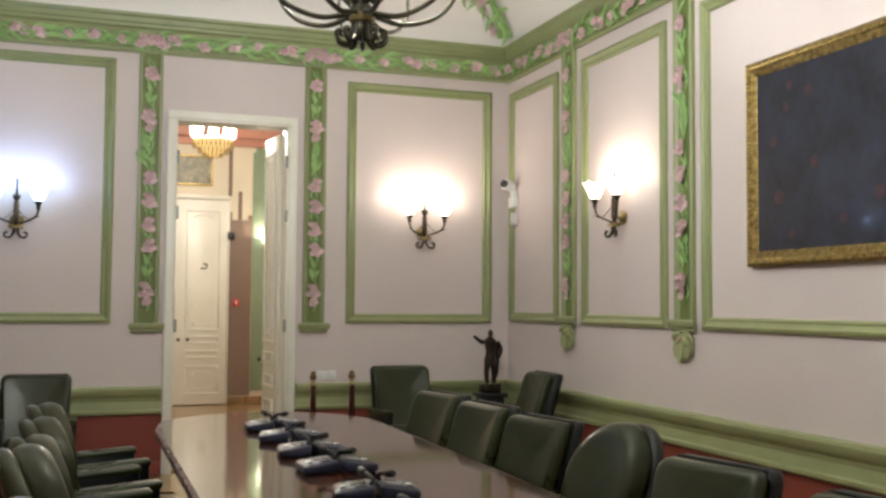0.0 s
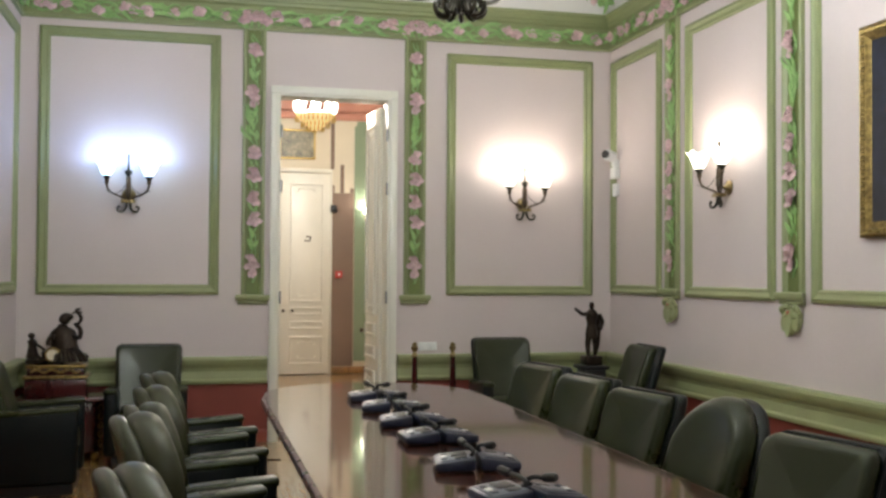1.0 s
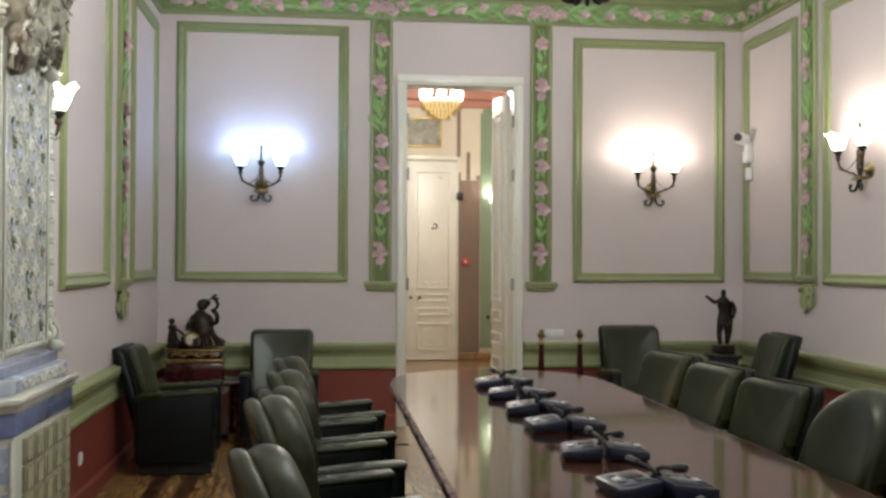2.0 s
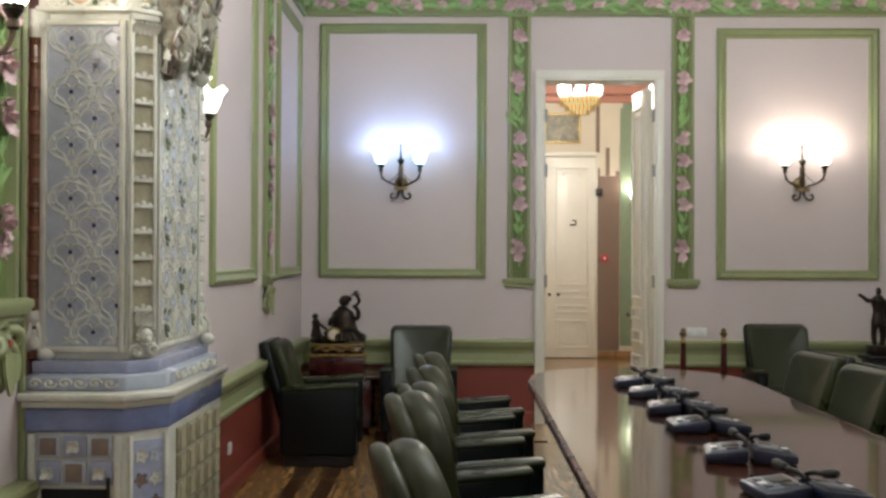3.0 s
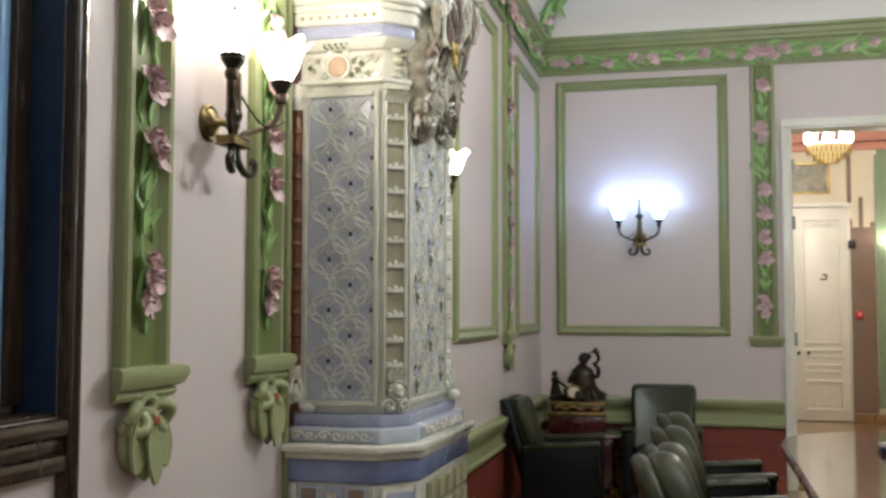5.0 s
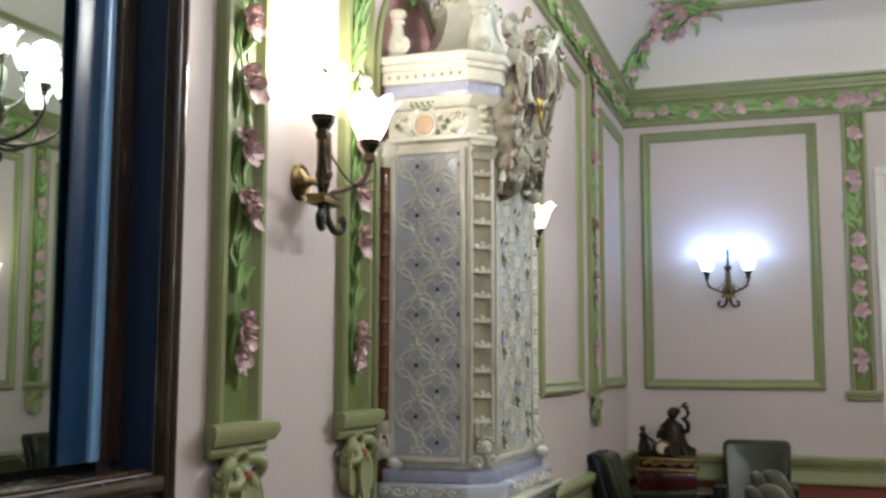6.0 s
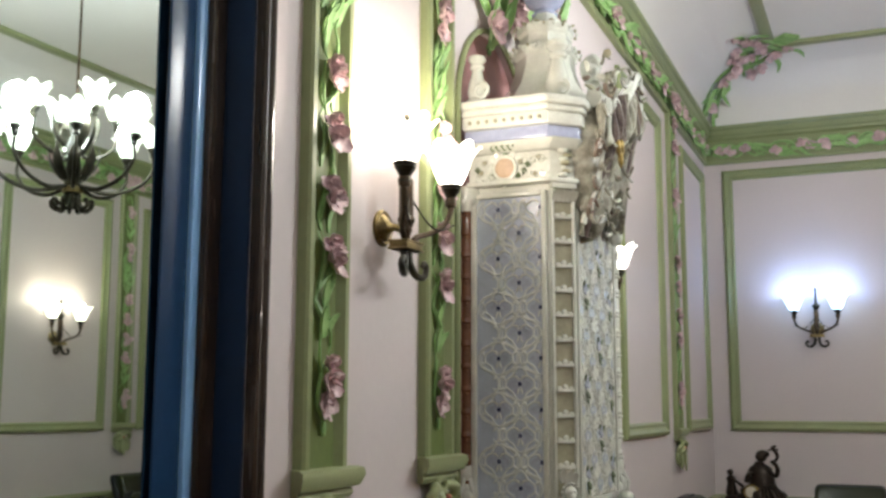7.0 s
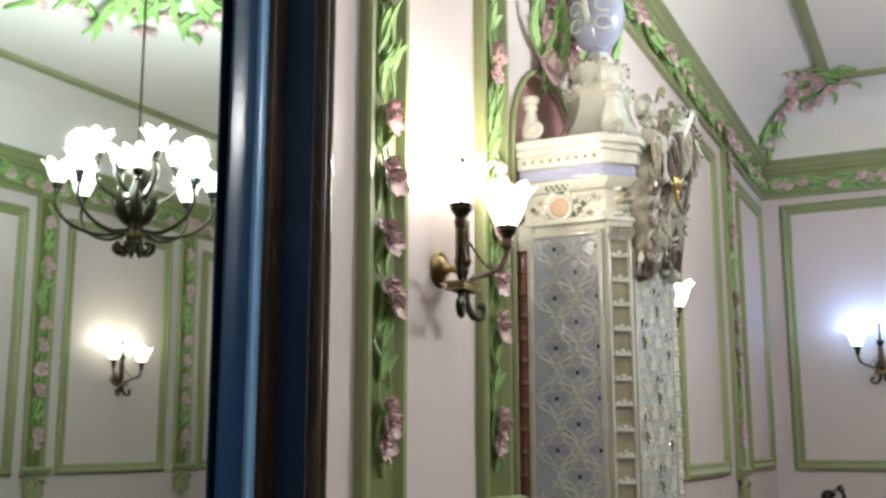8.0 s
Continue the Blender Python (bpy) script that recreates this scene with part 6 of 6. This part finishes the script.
# right-hand row, backs to the window-less wall
for y, arch, dx, rz in ((6.93, False, 0, 11), (6.08, False, 0, 8), (5.22, False, 0, 10), (4.36, True, 0.0, 6), (3.50, False, -0.02, 12), (2.65, False, 0, 6)):
    armchair(pose(2.09 + dx, y, 0, 0, 0, 180 + rz), ROUND if arch else ROW, arch, 1.04 if arch else 0.97)
# left-hand row, its backs in the leather with painted sheen
for y, arch, rz in ((6.85, True, 6), (6.03, True, 8), (5.22, True, 6), (4.42, True, 9), (3.60, True, 12)):
    armchair(pose(0.085, y, 0, 0, 0, rz), ROUND if arch else ROW, arch, 0.97 if not arch else (1.04 if y == 4.42 else 0.98), arch, lean=0.15)
SPARE = "dark olive leather armchair standing against the wall"
armchair(pose(-0.355, 9.18, 0, 0, 0, -90), SPARE, top=0.97)
armchair(pose(2.90, 9.18, 0, 0, 0, -92), SPARE, top=1.0)
armchair(pose(-1.08, 8.13, 0, 0, 0, 1), SPARE, top=0.95)
armchair(pose(3.50, 8.40, 0, 0, 0, 176), SPARE, top=1.0)


def conference_table():
    root = thing("conference_table", Matrix.Translation((1.265, 5.0, 0)), "long polished mahogany conference table with curved end", "conference table")
    hw = 0.765
    far = [(hw, 2.20)] + [(hw * math.cos(a), 2.20 + 0.90 * math.sin(a) ** 0.9) for a in [math.pi * k / 28 for k in range(1, 26)]] + [(-hw + 0.03, 2.26), (-hw, 2.20)]
    out = [(-hw, -2.7), (hw, -2.7)] + far
    top = bmesh.new()
    prism(top, out, 0.7465, 0.75, 0.0015)
    part("tabletop", top, M_TABLE, root, smooth=0)
    edge = bmesh.new()
    prism(edge, [(x * 1.030, y * 1.008) for x, y in out], 0.698, 0.7455, 0.014)
    part("edge_band", edge, M_TABLE_DARK, root, "darker moulded edge", smooth=30)
    for y in (-1.9, 0.0, 1.7):
        bm = bmesh.new()
        box(bm, -0.30, 0.30, y - 0.28, y + 0.28, 0.0, 0.08, 0.015)
        box(bm, -0.24, 0.24, y - 0.22, y + 0.22, 0.081, 0.62, 0.02)
        box(bm, -0.34, 0.34, y - 0.32, y + 0.32, 0.621, 0.671, 0.01)
        part("pedestal", bm, M_TABLE_DARK, root)


conference_table()


def mic_unit(m, dark):
    """A low conference unit: sloped case, key field and a short microphone."""
    root = thing("conference_unit", m, ("navy" if dark else "blue-grey") + " plastic conference microphone unit on the table", "conference unit", "conference units along the table")
    bm = bmesh.new()
    outline = [(-0.105, -0.085), (0.105, -0.085), (0.115, -0.03), (0.10, 0.085), (-0.10, 0.085), (-0.115, -0.03)]
    prism(bm, [(1.12 * a, 1.05 * b) for a, b in outline], 0.004, 0.042, 0.012)
    for v in bm.verts:
        if v.co.z > 0.025:
            v.co.z += 0.02 * (v.co.y + 0.085) / 0.17
    body = part("case", bm, M_NAVY_PL, root)
    slope = Matrix.Translation((0, 0, 0.0535)) @ pose(0, 0, 0, 6.6)
    part("top_plate", boxed(-0.098, 0.098, -0.068, 0.07, -0.004, 0.0025, 0.002), M_NAVY_PL if dark else M_GREY, body, at=slope)
    part("speaker_grille", boxed(-0.075, 0.02, -0.015, 0.055, 0.0, 0.006, 0.003), M_GREY if dark else M_BLACK, body, at=slope)
    part("display", boxed(0.032, 0.085, 0.0, 0.05, 0.0, 0.006, 0.002), M_BLACK, body, at=slope)
    for k in range(3):
        part("key", boxed(-0.07 + 0.05 * k, -0.035 + 0.05 * k, -0.06, -0.035, 0.0, 0.007, 0.002), M_PLATE if k == 1 else M_NAVY_PL, body, at=slope)
    part("base_strip", boxed(-0.095, 0.095, -0.08, 0.08, 0.0, 0.0045), M_BLACK, root)
    pts = curve_pts([(0.05, 0.07, 0.06), (0.055, 0.080, 0.080), (0.030, 0.068, 0.096), (-0.020, 0.050, 0.100)], 6)
    mic = part("microphone", tube(bmesh.new(), pts, 0.010, 8), M_BLACK, root, "black bent microphone")
    part("mic_head", lathe(bmesh.new(), [(0.012, 0), (0.018, 0.006), (0.018, 0.055), (0.012, 0.064)], 10, Matrix.Translation((-0.018, 0.050, 0.10)) @ pose(0, 0, 0, 0, -80, 20)), M_BLACK, mic)
    return root


rnd = random.Random(12)
for y in (6.96, 6.40, 5.76, 5.16, 4.42, 3.72, 3.05):
    mic_unit(Matrix.Translation((1.14, y, 0.7515)) @ pose(0, 0, 0, 0, 0, -90 + rnd.uniform(-14, 10)), False)
    mic_unit(Matrix.Translation((1.335, y + rnd.uniform(-0.05, 0.02), 0.7515)) @ pose(0, 0, 0, 0, 0, 90 + rnd.uniform(-12, 12)), True)


# ---- left corner: console with a figure clock ----
def console():
    root = thing("console_cabinet", Matrix.Translation((-1.12, 9.55, 0)), "low maroon lacquered console with gilt mounts in the corner", "console")
    part("body", prism(bmesh.new(), [(-0.29, -0.27), (0.33, -0.27), (0.38, -0.16), (0.38, 0.40), (-0.29, 0.40)], 0.06, 0.50, 0.02), M_MAROON, root)
    part("top", boxed(-0.33, 0.42, -0.31, 0.42, 0.501, 0.535, 0.012), M_MAROON, root)
    for x, y in ((-0.25, -0.23), (0.33, -0.2), (-0.25, 0.35), (0.33, 0.35)):
        part("leg", lathe(bmesh.new(), [(0.02, 0), (0.035, 0.02), (0.03, 0.06)], 10, Matrix.Translation((x, y, 0))), M_GOLD, root, "gilt foot")
    for k in range(5):
        z = 0.14 + 0.075 * k
        part("gilt_mount", tube(bmesh.new(), [(0.375 + 0.012 * math.cos(t), -0.20 + 0.03 * math.cos(t), z + 0.03 * math.sin(t)) for t in [j * 0.55 for j in range(12)]], 0.007, 5), M_GOLD, root, "gilt mount")


console()


def figure_clock():
    root = thing("mantel_clock", Matrix.Translation((-1.12, 9.50, 0.5355)), "bronze figure mantel clock with gilt dial on a stepped plinth", "clock")
    part("plinth", boxed(-0.25, 0.25, -0.15, 0.15, 0.0, 0.155, 0.012), M_MAROON, root, "maroon plinth")
    part("gilt_ledge", boxed(-0.265, 0.265, -0.165, 0.165, 0.156, 0.185, 0.008), M_GILT_DARK, root)
    part("upper_plinth", boxed(-0.235, 0.235, -0.135, 0.135, 0.186, 0.245, 0.01), M_MAROON, root)
    bm = bmesh.new()
    for k in range(15):
        blob(bm, (-0.19 + 0.027 * k, -0.137, 0.225 + 0.012 * math.sin(k * 1.3)), (0.02, 0.012, 0.016), 1)
    part("gilt_relief", bm, M_GILT_DARK, root)
    part("gilt_top", boxed(-0.245, 0.245, -0.145, 0.145, 0.246, 0.275, 0.008), M_GILT_DARK, root)
    bm = bmesh.new()
    r = random.Random(4)
    for k in range(22):                      # rocky mound
        x = r.uniform(-0.18, 0.19)
        blob(bm, (x, r.uniform(-0.04, 0.08), 0.285 + (0.10 - 0.25 * abs(x)) * r.random()), (0.040, 0.036, 0.032), 1, pose(0, 0, 0, r.uniform(0, 90), r.uniform(0, 90), 0))
    lathe(bm, [(0.085, 0.29), (0.105, 0.36), (0.088, 0.44), (0.092, 0.51), (0.080, 0.56), (0.040, 0.595), (0.026, 0.62)], 14, Matrix.Translation((0.075, 0.01, 0.0)) @ pose(0, 0, 0, 0, -4, 0), squash=(1, 0.7))
    tube(bm, curve_pts([(0.0, 0.02, 0.56), (-0.03, 0.03, 0.48), (-0.01, 0.03, 0.38), (-0.05, 0.02, 0.30)], 6), 0.034, 8)
    blob(bm, (0.050, 0.0, 0.660), (0.042, 0.042, 0.050), 2)
    blob(bm, (0.062, 0.012, 0.682), (0.048, 0.044, 0.038), 2)
    for k in range(7):                       # skirt folds down to the seat
        a = -0.9 + 0.3 * k
        tube(bm, curve_pts([(0.075, 0.0, 0.42), (0.08 + 0.09 * math.sin(a), -0.06, 0.38), (0.10 + 0.13 * math.sin(a), -0.085, 0.30)], 5), [0.022 - 0.0006 * j for j in range(11)], 7)
    tube(bm, curve_pts([(0.09, -0.01, 0.535), (0.145, -0.04, 0.50), (0.160, -0.06, 0.57), (0.125, -0.05, 0.63)], 6), 0.017, 7)
    tube(bm, curve_pts([(0.02, -0.02, 0.53), (-0.04, -0.05, 0.50), (-0.05, -0.07, 0.44)], 6), 0.017, 7)
    for y2 in (-0.03, 0.0, 0.03):            # lyre beside the head
        tube(bm, curve_pts([(0.13, -0.05 + y2, 0.60), (0.165, -0.05 + y2, 0.67), (0.135, -0.05 + y2, 0.74), (0.16, -0.05 + y2, 0.755)], 5), 0.010, 6)
    tube(bm, [(0.105, -0.05, 0.72), (0.175, -0.05, 0.725)], 0.009, 6)
    lathe(bm, [(0.030, 0.29), (0.040, 0.36), (0.026, 0.43), (0.034, 0.47), (0.014, 0.495)], 10, Matrix.Translation((-0.165, 0.0, 0.0)))
    blob(bm, (-0.168, -0.005, 0.520), (0.024, 0.024, 0.028), 2)
    tube(bm, curve_pts([(-0.15, -0.02, 0.46), (-0.11, -0.04, 0.43), (-0.075, -0.05, 0.40)], 5), 0.012, 6)
    for v in bm.verts:
        v.co.x, v.co.y = 1.25 * v.co.x, 1.35 * v.co.y
        if v.co.z > 0.33:
            v.co.x -= 0.03 * (v.co.z - 0.33)
    part("figure", bm, M_FIGURE, root, "dark bronze figure group")
    dial = part("dial", lathe(bmesh.new(), [(0.002, 0), (0.062, 0.0), (0.068, 0.012), (0.058, 0.022), (0.002, 0.020)], 24, Matrix.Translation((-0.03, -0.085, 0.36)) @ pose(0, 0, 0, 90)), M_GILT_DARK, root, "gilt dial")
    part("dial_face", lathe(bmesh.new(), [(0.002, 0.0225), (0.048, 0.0225), (0.048, 0.025), (0.002, 0.026)], 24, Matrix.Translation((-0.03, -0.085, 0.36)) @ pose(0, 0, 0, 90)), M_CREAM, dial)


figure_clock()


# ---- right corner: bronze statuette on a pedestal ----
def statuette():
    ped = thing("pedestal", Matrix.Translation((3.83, 9.5, 0)), "black square pedestal in the corner", "pedestal")
    bm = bmesh.new()
    box(bm, -0.16, 0.16, -0.16, 0.16, 0, 0.10, 0.01)
    box(bm, -0.11, 0.11, -0.11, 0.11, 0.101, 0.69, 0.008)
    part("shaft", bm, M_BLACK, ped)
    part("cap", boxed(-0.14, 0.14, -0.14, 0.14, 0.691, 0.73, 0.012), M_BLACK, ped)
    bm = bmesh.new()
    box(bm, -0.085, 0.085, -0.085, 0.085, 0.0, 0.09, 0.01)
    tube(bm, curve_pts([(-0.03, 0, 0.09), (-0.035, 0.01, 0.20), (-0.02, 0, 0.32)], 6), [0.020 + 0.0013 * k for k in range(13)], 8)
    tube(bm, curve_pts([(0.045, 0.02, 0.09), (0.04, 0, 0.20), (0.025, 0, 0.32)], 6), [0.020 + 0.0013 * k for k in range(13)], 8)
    lathe(bm, [(0.062, 0.27), (0.066, 0.30), (0.054, 0.36), (0.046, 0.40), (0.060, 0.46), (0.068, 0.50), (0.040, 0.535), (0.022, 0.55)], 14, Matrix(), squash=(1, 0.72))
    tube(bm, curve_pts([(0.07, 0.03, 0.50), (0.09, 0.05, 0.36), (0.085, 0.06, 0.20), (0.06, 0.06, 0.12)], 6), [0.022] * 6 + [0.026] * 13, 8)
    blob(bm, (0.0, -0.005, 0.582), (0.026, 0.030, 0.036), 2)
    tube(bm, curve_pts([(-0.065, -0.02, 0.50), (-0.12, -0.06, 0.50), (-0.17, -0.09, 0.53), (-0.215, -0.11, 0.555)], 6), [0.024 - 0.0006 * k for k in range(19)], 7)
    tube(bm, curve_pts([(0.075, -0.01, 0.50), (0.105, -0.02, 0.42), (0.07, -0.06, 0.36)], 6), 0.022, 7)
    st = part("statuette", bm, M_FIGURE, at=Matrix.Translation((3.83, 9.5, 0.7305)))
    tagged(st, "dark bronze statuette with one arm stretched out on a pedestal", "statuette")


statuette()


def stand_post(x, y):
    root = thing("rope_post", Matrix.Translation((x, y, 0)), "maroon tapered post with brass head beside the doorway", "barrier post", "posts beside the doorway")
    part("base", lathe(bmesh.new(), [(0.13, 0), (0.13, 0.015), (0.10, 0.03), (0.035, 0.05)], 20), M_BRASS, root)
    part("shaft", lathe(bmesh.new(), [(0.042, 0.05), (0.036, 0.40), (0.024, 0.84)], 14), M_MAROON, root, "maroon lacquered shaft")
    part("head", lathe(bmesh.new(), [(0.026, 0.84), (0.032, 0.855), (0.022, 0.87), (0.018, 0.895), (0.034, 0.92), (0.036, 0.935), (0.020, 0.95), (0.026, 0.962), (0.012, 0.978)], 14), M_BRASS, root, "turned brass head")


stand_post(2.02, 9.35)
stand_post(2.385, 9.35)


# ---- things on the walls ----
def painting():
    root = thing("framed_painting", on_wall("right", 5.10, 2.54), "dark flower painting in a heavy carved gilt frame", "painting")
    hw, hh = 0.70, 0.68
    part("canvas", boxed(-hw + 0.09, hw - 0.09, -hh + 0.09, hh - 0.09, 0.012, 0.03), M_CANVAS, root, "dark canvas with faint flowers", smooth=0)
    for sgn in (1, -1):
        for vert in (0, 1):
            L = hh if vert else hw
            bm = bmesh.new()
            prof = [(0, 0), (0, 0.05), (0.02, 0.065), (0.045, 0.05), (0.07, 0.045), (0.10, 0.03), (0.10, 0)]
            ends = []
            for s in (-1, 1):
                ends.append([bm.verts.new((sgn * (hw - a), s * (hh - a), o) if vert else (s * (hw - a), sgn * (hh - a), o)) for a, o in prof])
            for k in range(len(prof)):
                bm.faces.new((ends[0][k], ends[0][(k + 1) % len(prof)], ends[1][(k + 1) % len(prof)], ends[1][k]))
            n = int(L / 0.028)
            for k in range(-n, n + 1):
                c = k * L / n * 0.97
                blob(bm, (sgn * (hw - 0.035), c, 0.052) if vert else (c, sgn * (hh - 0.035), 0.052), (0.022 if vert else 0.012, 0.012 if vert else 0.022, 0.016), 1)
            part("frame_side", bm, M_GILT_DARK, root, "carved gilt moulding")
    r = random.Random(8)
    for k in range(9):
        f = bmesh.new()
        x, y = r.uniform(-0.5, 0.5), r.uniform(-0.5, 0.5)
        lathe(f, [(0.002, 0.0), (0.03 + 0.02 * r.random(), 0.001), (0.002, 0.002)], 9, Matrix.Translation((x, y, 0.0302)))
        part("painted_flower", f, M_FLOWER_PAINT, root)


M_FLOWER_PAINT = material("muted_rose_oil_paint", (0.055, 0.022, 0.026), 0.4, var=0.3, scale=20)
painting()

bm_pic = thing("hall_painting", Matrix.Translation((1.63, HY, 3.69)), "small landscape painting in a gilt frame over the hall door", "painting")
part("canvas", boxed(-0.26, 0.26, -0.025, -0.015, -0.21, 0.21), M_CANVAS_HALL, bm_pic)
for p in ((-0.29, 0.29, 0.211, 0.24), (-0.29, 0.29, -0.24, -0.211), (-0.29, -0.261, -0.21, 0.21), (0.261, 0.29, -0.21, 0.21)):
    part("frame_side", boxed(p[0], p[1], -0.04, -0.002, p[2], p[3], 0.006), M_GOLD, bm_pic)

cctv = thing("security_camera", Matrix.Translation((XR - 0.01, 9.80, 2.55)), "small white dome security camera on a wall bracket", "security camera")
part("bracket", boxed(-0.05, 0.01, -0.04, 0.04, 0.17, 0.25, 0.008), M_PLATE, cctv)
part("housing", tube(bmesh.new(), [(-0.04, 0, 0.27), (-0.14, -0.05, 0.29)], 0.055, 14), M_PLATE, cctv)
part("lens", tube(bmesh.new(), [(-0.138, -0.049, 0.29), (-0.16, -0.06, 0.292)], 0.042, 14), M_BLACK, cctv, "black lens")
part("junction_box", boxed(-0.055, 0.01, -0.06, 0.06, 0.05, 0.165, 0.008), M_PLATE, cctv)
part("cable_cover", boxed(-0.035, 0.01, -0.045, 0.045, -0.13, 0.0, 0.008), M_PLATE, cctv)

sw = thing("switch_plate", on_wall("far", 2.29, 0.895), "white double light switch above the chair rail", "light switch")
part("plate", boxed(-0.095, 0.095, -0.042, 0.042, 0, 0.012, 0.004), M_PLATE, sw)
for k in (-1, 1):
    part("rocker", boxed(k * 0.045 - 0.03, k * 0.045 + 0.03, -0.028, 0.028, 0.0121, 0.017, 0.003), M_PLATE, sw)
so = thing("wall_socket", on_wall("left", 6.88, 0.32), "white wall socket on the red lower wall", "socket")
part("plate", boxed(-0.04, 0.04, -0.04, 0.04, 0, 0.012, 0.004), M_PLATE, so)
part("socket_well", lathe(bmesh.new(), [(0.026, 0.012), (0.026, 0.016), (0.018, 0.0165)], 16), M_PLATE, so)

call = thing("fire_call_point", Matrix.Translation((2.31, HY - 0.012, 1.60)), "red fire alarm call point on the hall wall", "call point")
part("case", boxed(-0.055, 0.055, -0.05, 0, -0.055, 0.055, 0.01), M_RED, call)
part("button", lathe(bmesh.new(), [(0.02, 0), (0.022, 0.01), (0.016, 0.016)], 14, Matrix.Translation((0, -0.05, 0)) @ pose(0, 0, 0, 90)), M_PLATE, call)
for x, z in ((2.215, 2.66),):
    hs = thing("hall_sensor", Matrix.Translation((x, HY - 0.03, z)), "small dark camera beside the hall door", "security camera")
    part("case", boxed(-0.05, 0.05, -0.08, 0, -0.06, 0.06, 0.015), M_BLACK, hs)
hw_l = thing("hall_wall_lamp", Matrix.Translation((2.76, HY - 0.02, 2.55)), "lit white wall lamp in the hall", "wall lamp")
part("plate", boxed(-0.03, 0.03, -0.02, 0.0, -0.14, 0.02, 0.006), M_BRASS, hw_l)
part("shade", tulip(bmesh.new(), Matrix.Translation((0, -0.09, -0.02)), 0.055, 0.15), M_SHADE_WARM, hw_l)
part("arm", tube(bmesh.new(), curve_pts([(0, -0.01, -0.10), (0, -0.06, -0.12), (0, -0.09, -0.03)], 5), 0.008, 6), M_BRASS, hw_l)


# ================= parquet =================
def parquet():
    """Oak strips with two dark inlay lines; those nearest the camera's side are single pieces."""
    root = thing("floor", Matrix(), "glossy oak strip parquet with dark inlaid lines", "floor", kind="structure")
    wd, L = 0.11, 1.05
    meshes = []
    for mat in (M_FLOOR, M_FLOOR_DARK):
        meshes.append(finish(box(bmesh.new(), 0.001, wd - 0.001, 0.001, L - 0.001, -0.02, 0.0), mat, "plank", 0))
    verts, faces = [], []
    n = 0
    cols = int((XR - XL) / wd) + 1
    for c in range(cols):
        x = XL + c * wd
        shift = (c % 3) * 0.35
        for r in range(-1, int((YF - YB) / L) + 1):
            y = YB + r * L + shift
            if y + L > YF or y < YB:
                y = max(YB, min(y, YF - L))
            near = x < 0.75 and y > 3.1 and n < 290
            if near:
                dark = c in (3, 5)
                part("plank", meshes[1 if dark else 0], None, root, at=Matrix.Translation((x, y, -0.001 * (r % 2))))
                n += 1
            else:
                k = len(verts)
                z = -0.0015 * (r % 2) - 0.0005
                x1 = min(x + wd - 0.001, XR + 0.02)
                verts += [(x + 0.001, y, z), (x1, y, z), (x1, y + L - 0.002, z), (x + 0.001, y + L - 0.002, z)]
                verts += [(a, b, -0.02) for a, b, _ in verts[-4:]]
                faces += [(k, k + 1, k + 2, k + 3), (k, k + 4, k + 5, k + 1), (k + 1, k + 5, k + 6, k + 2), (k + 2, k + 6, k + 7, k + 3), (k + 3, k + 7, k + 4, k)]
    me = bpy.data.meshes.new("plank_field")
    me.from_pydata(verts, [], faces)
    me.materials.append(M_FLOOR)
    ob = new("plank_field", me)
    ob.parent = root
    tagged(ob, kind="stuff")


parquet()
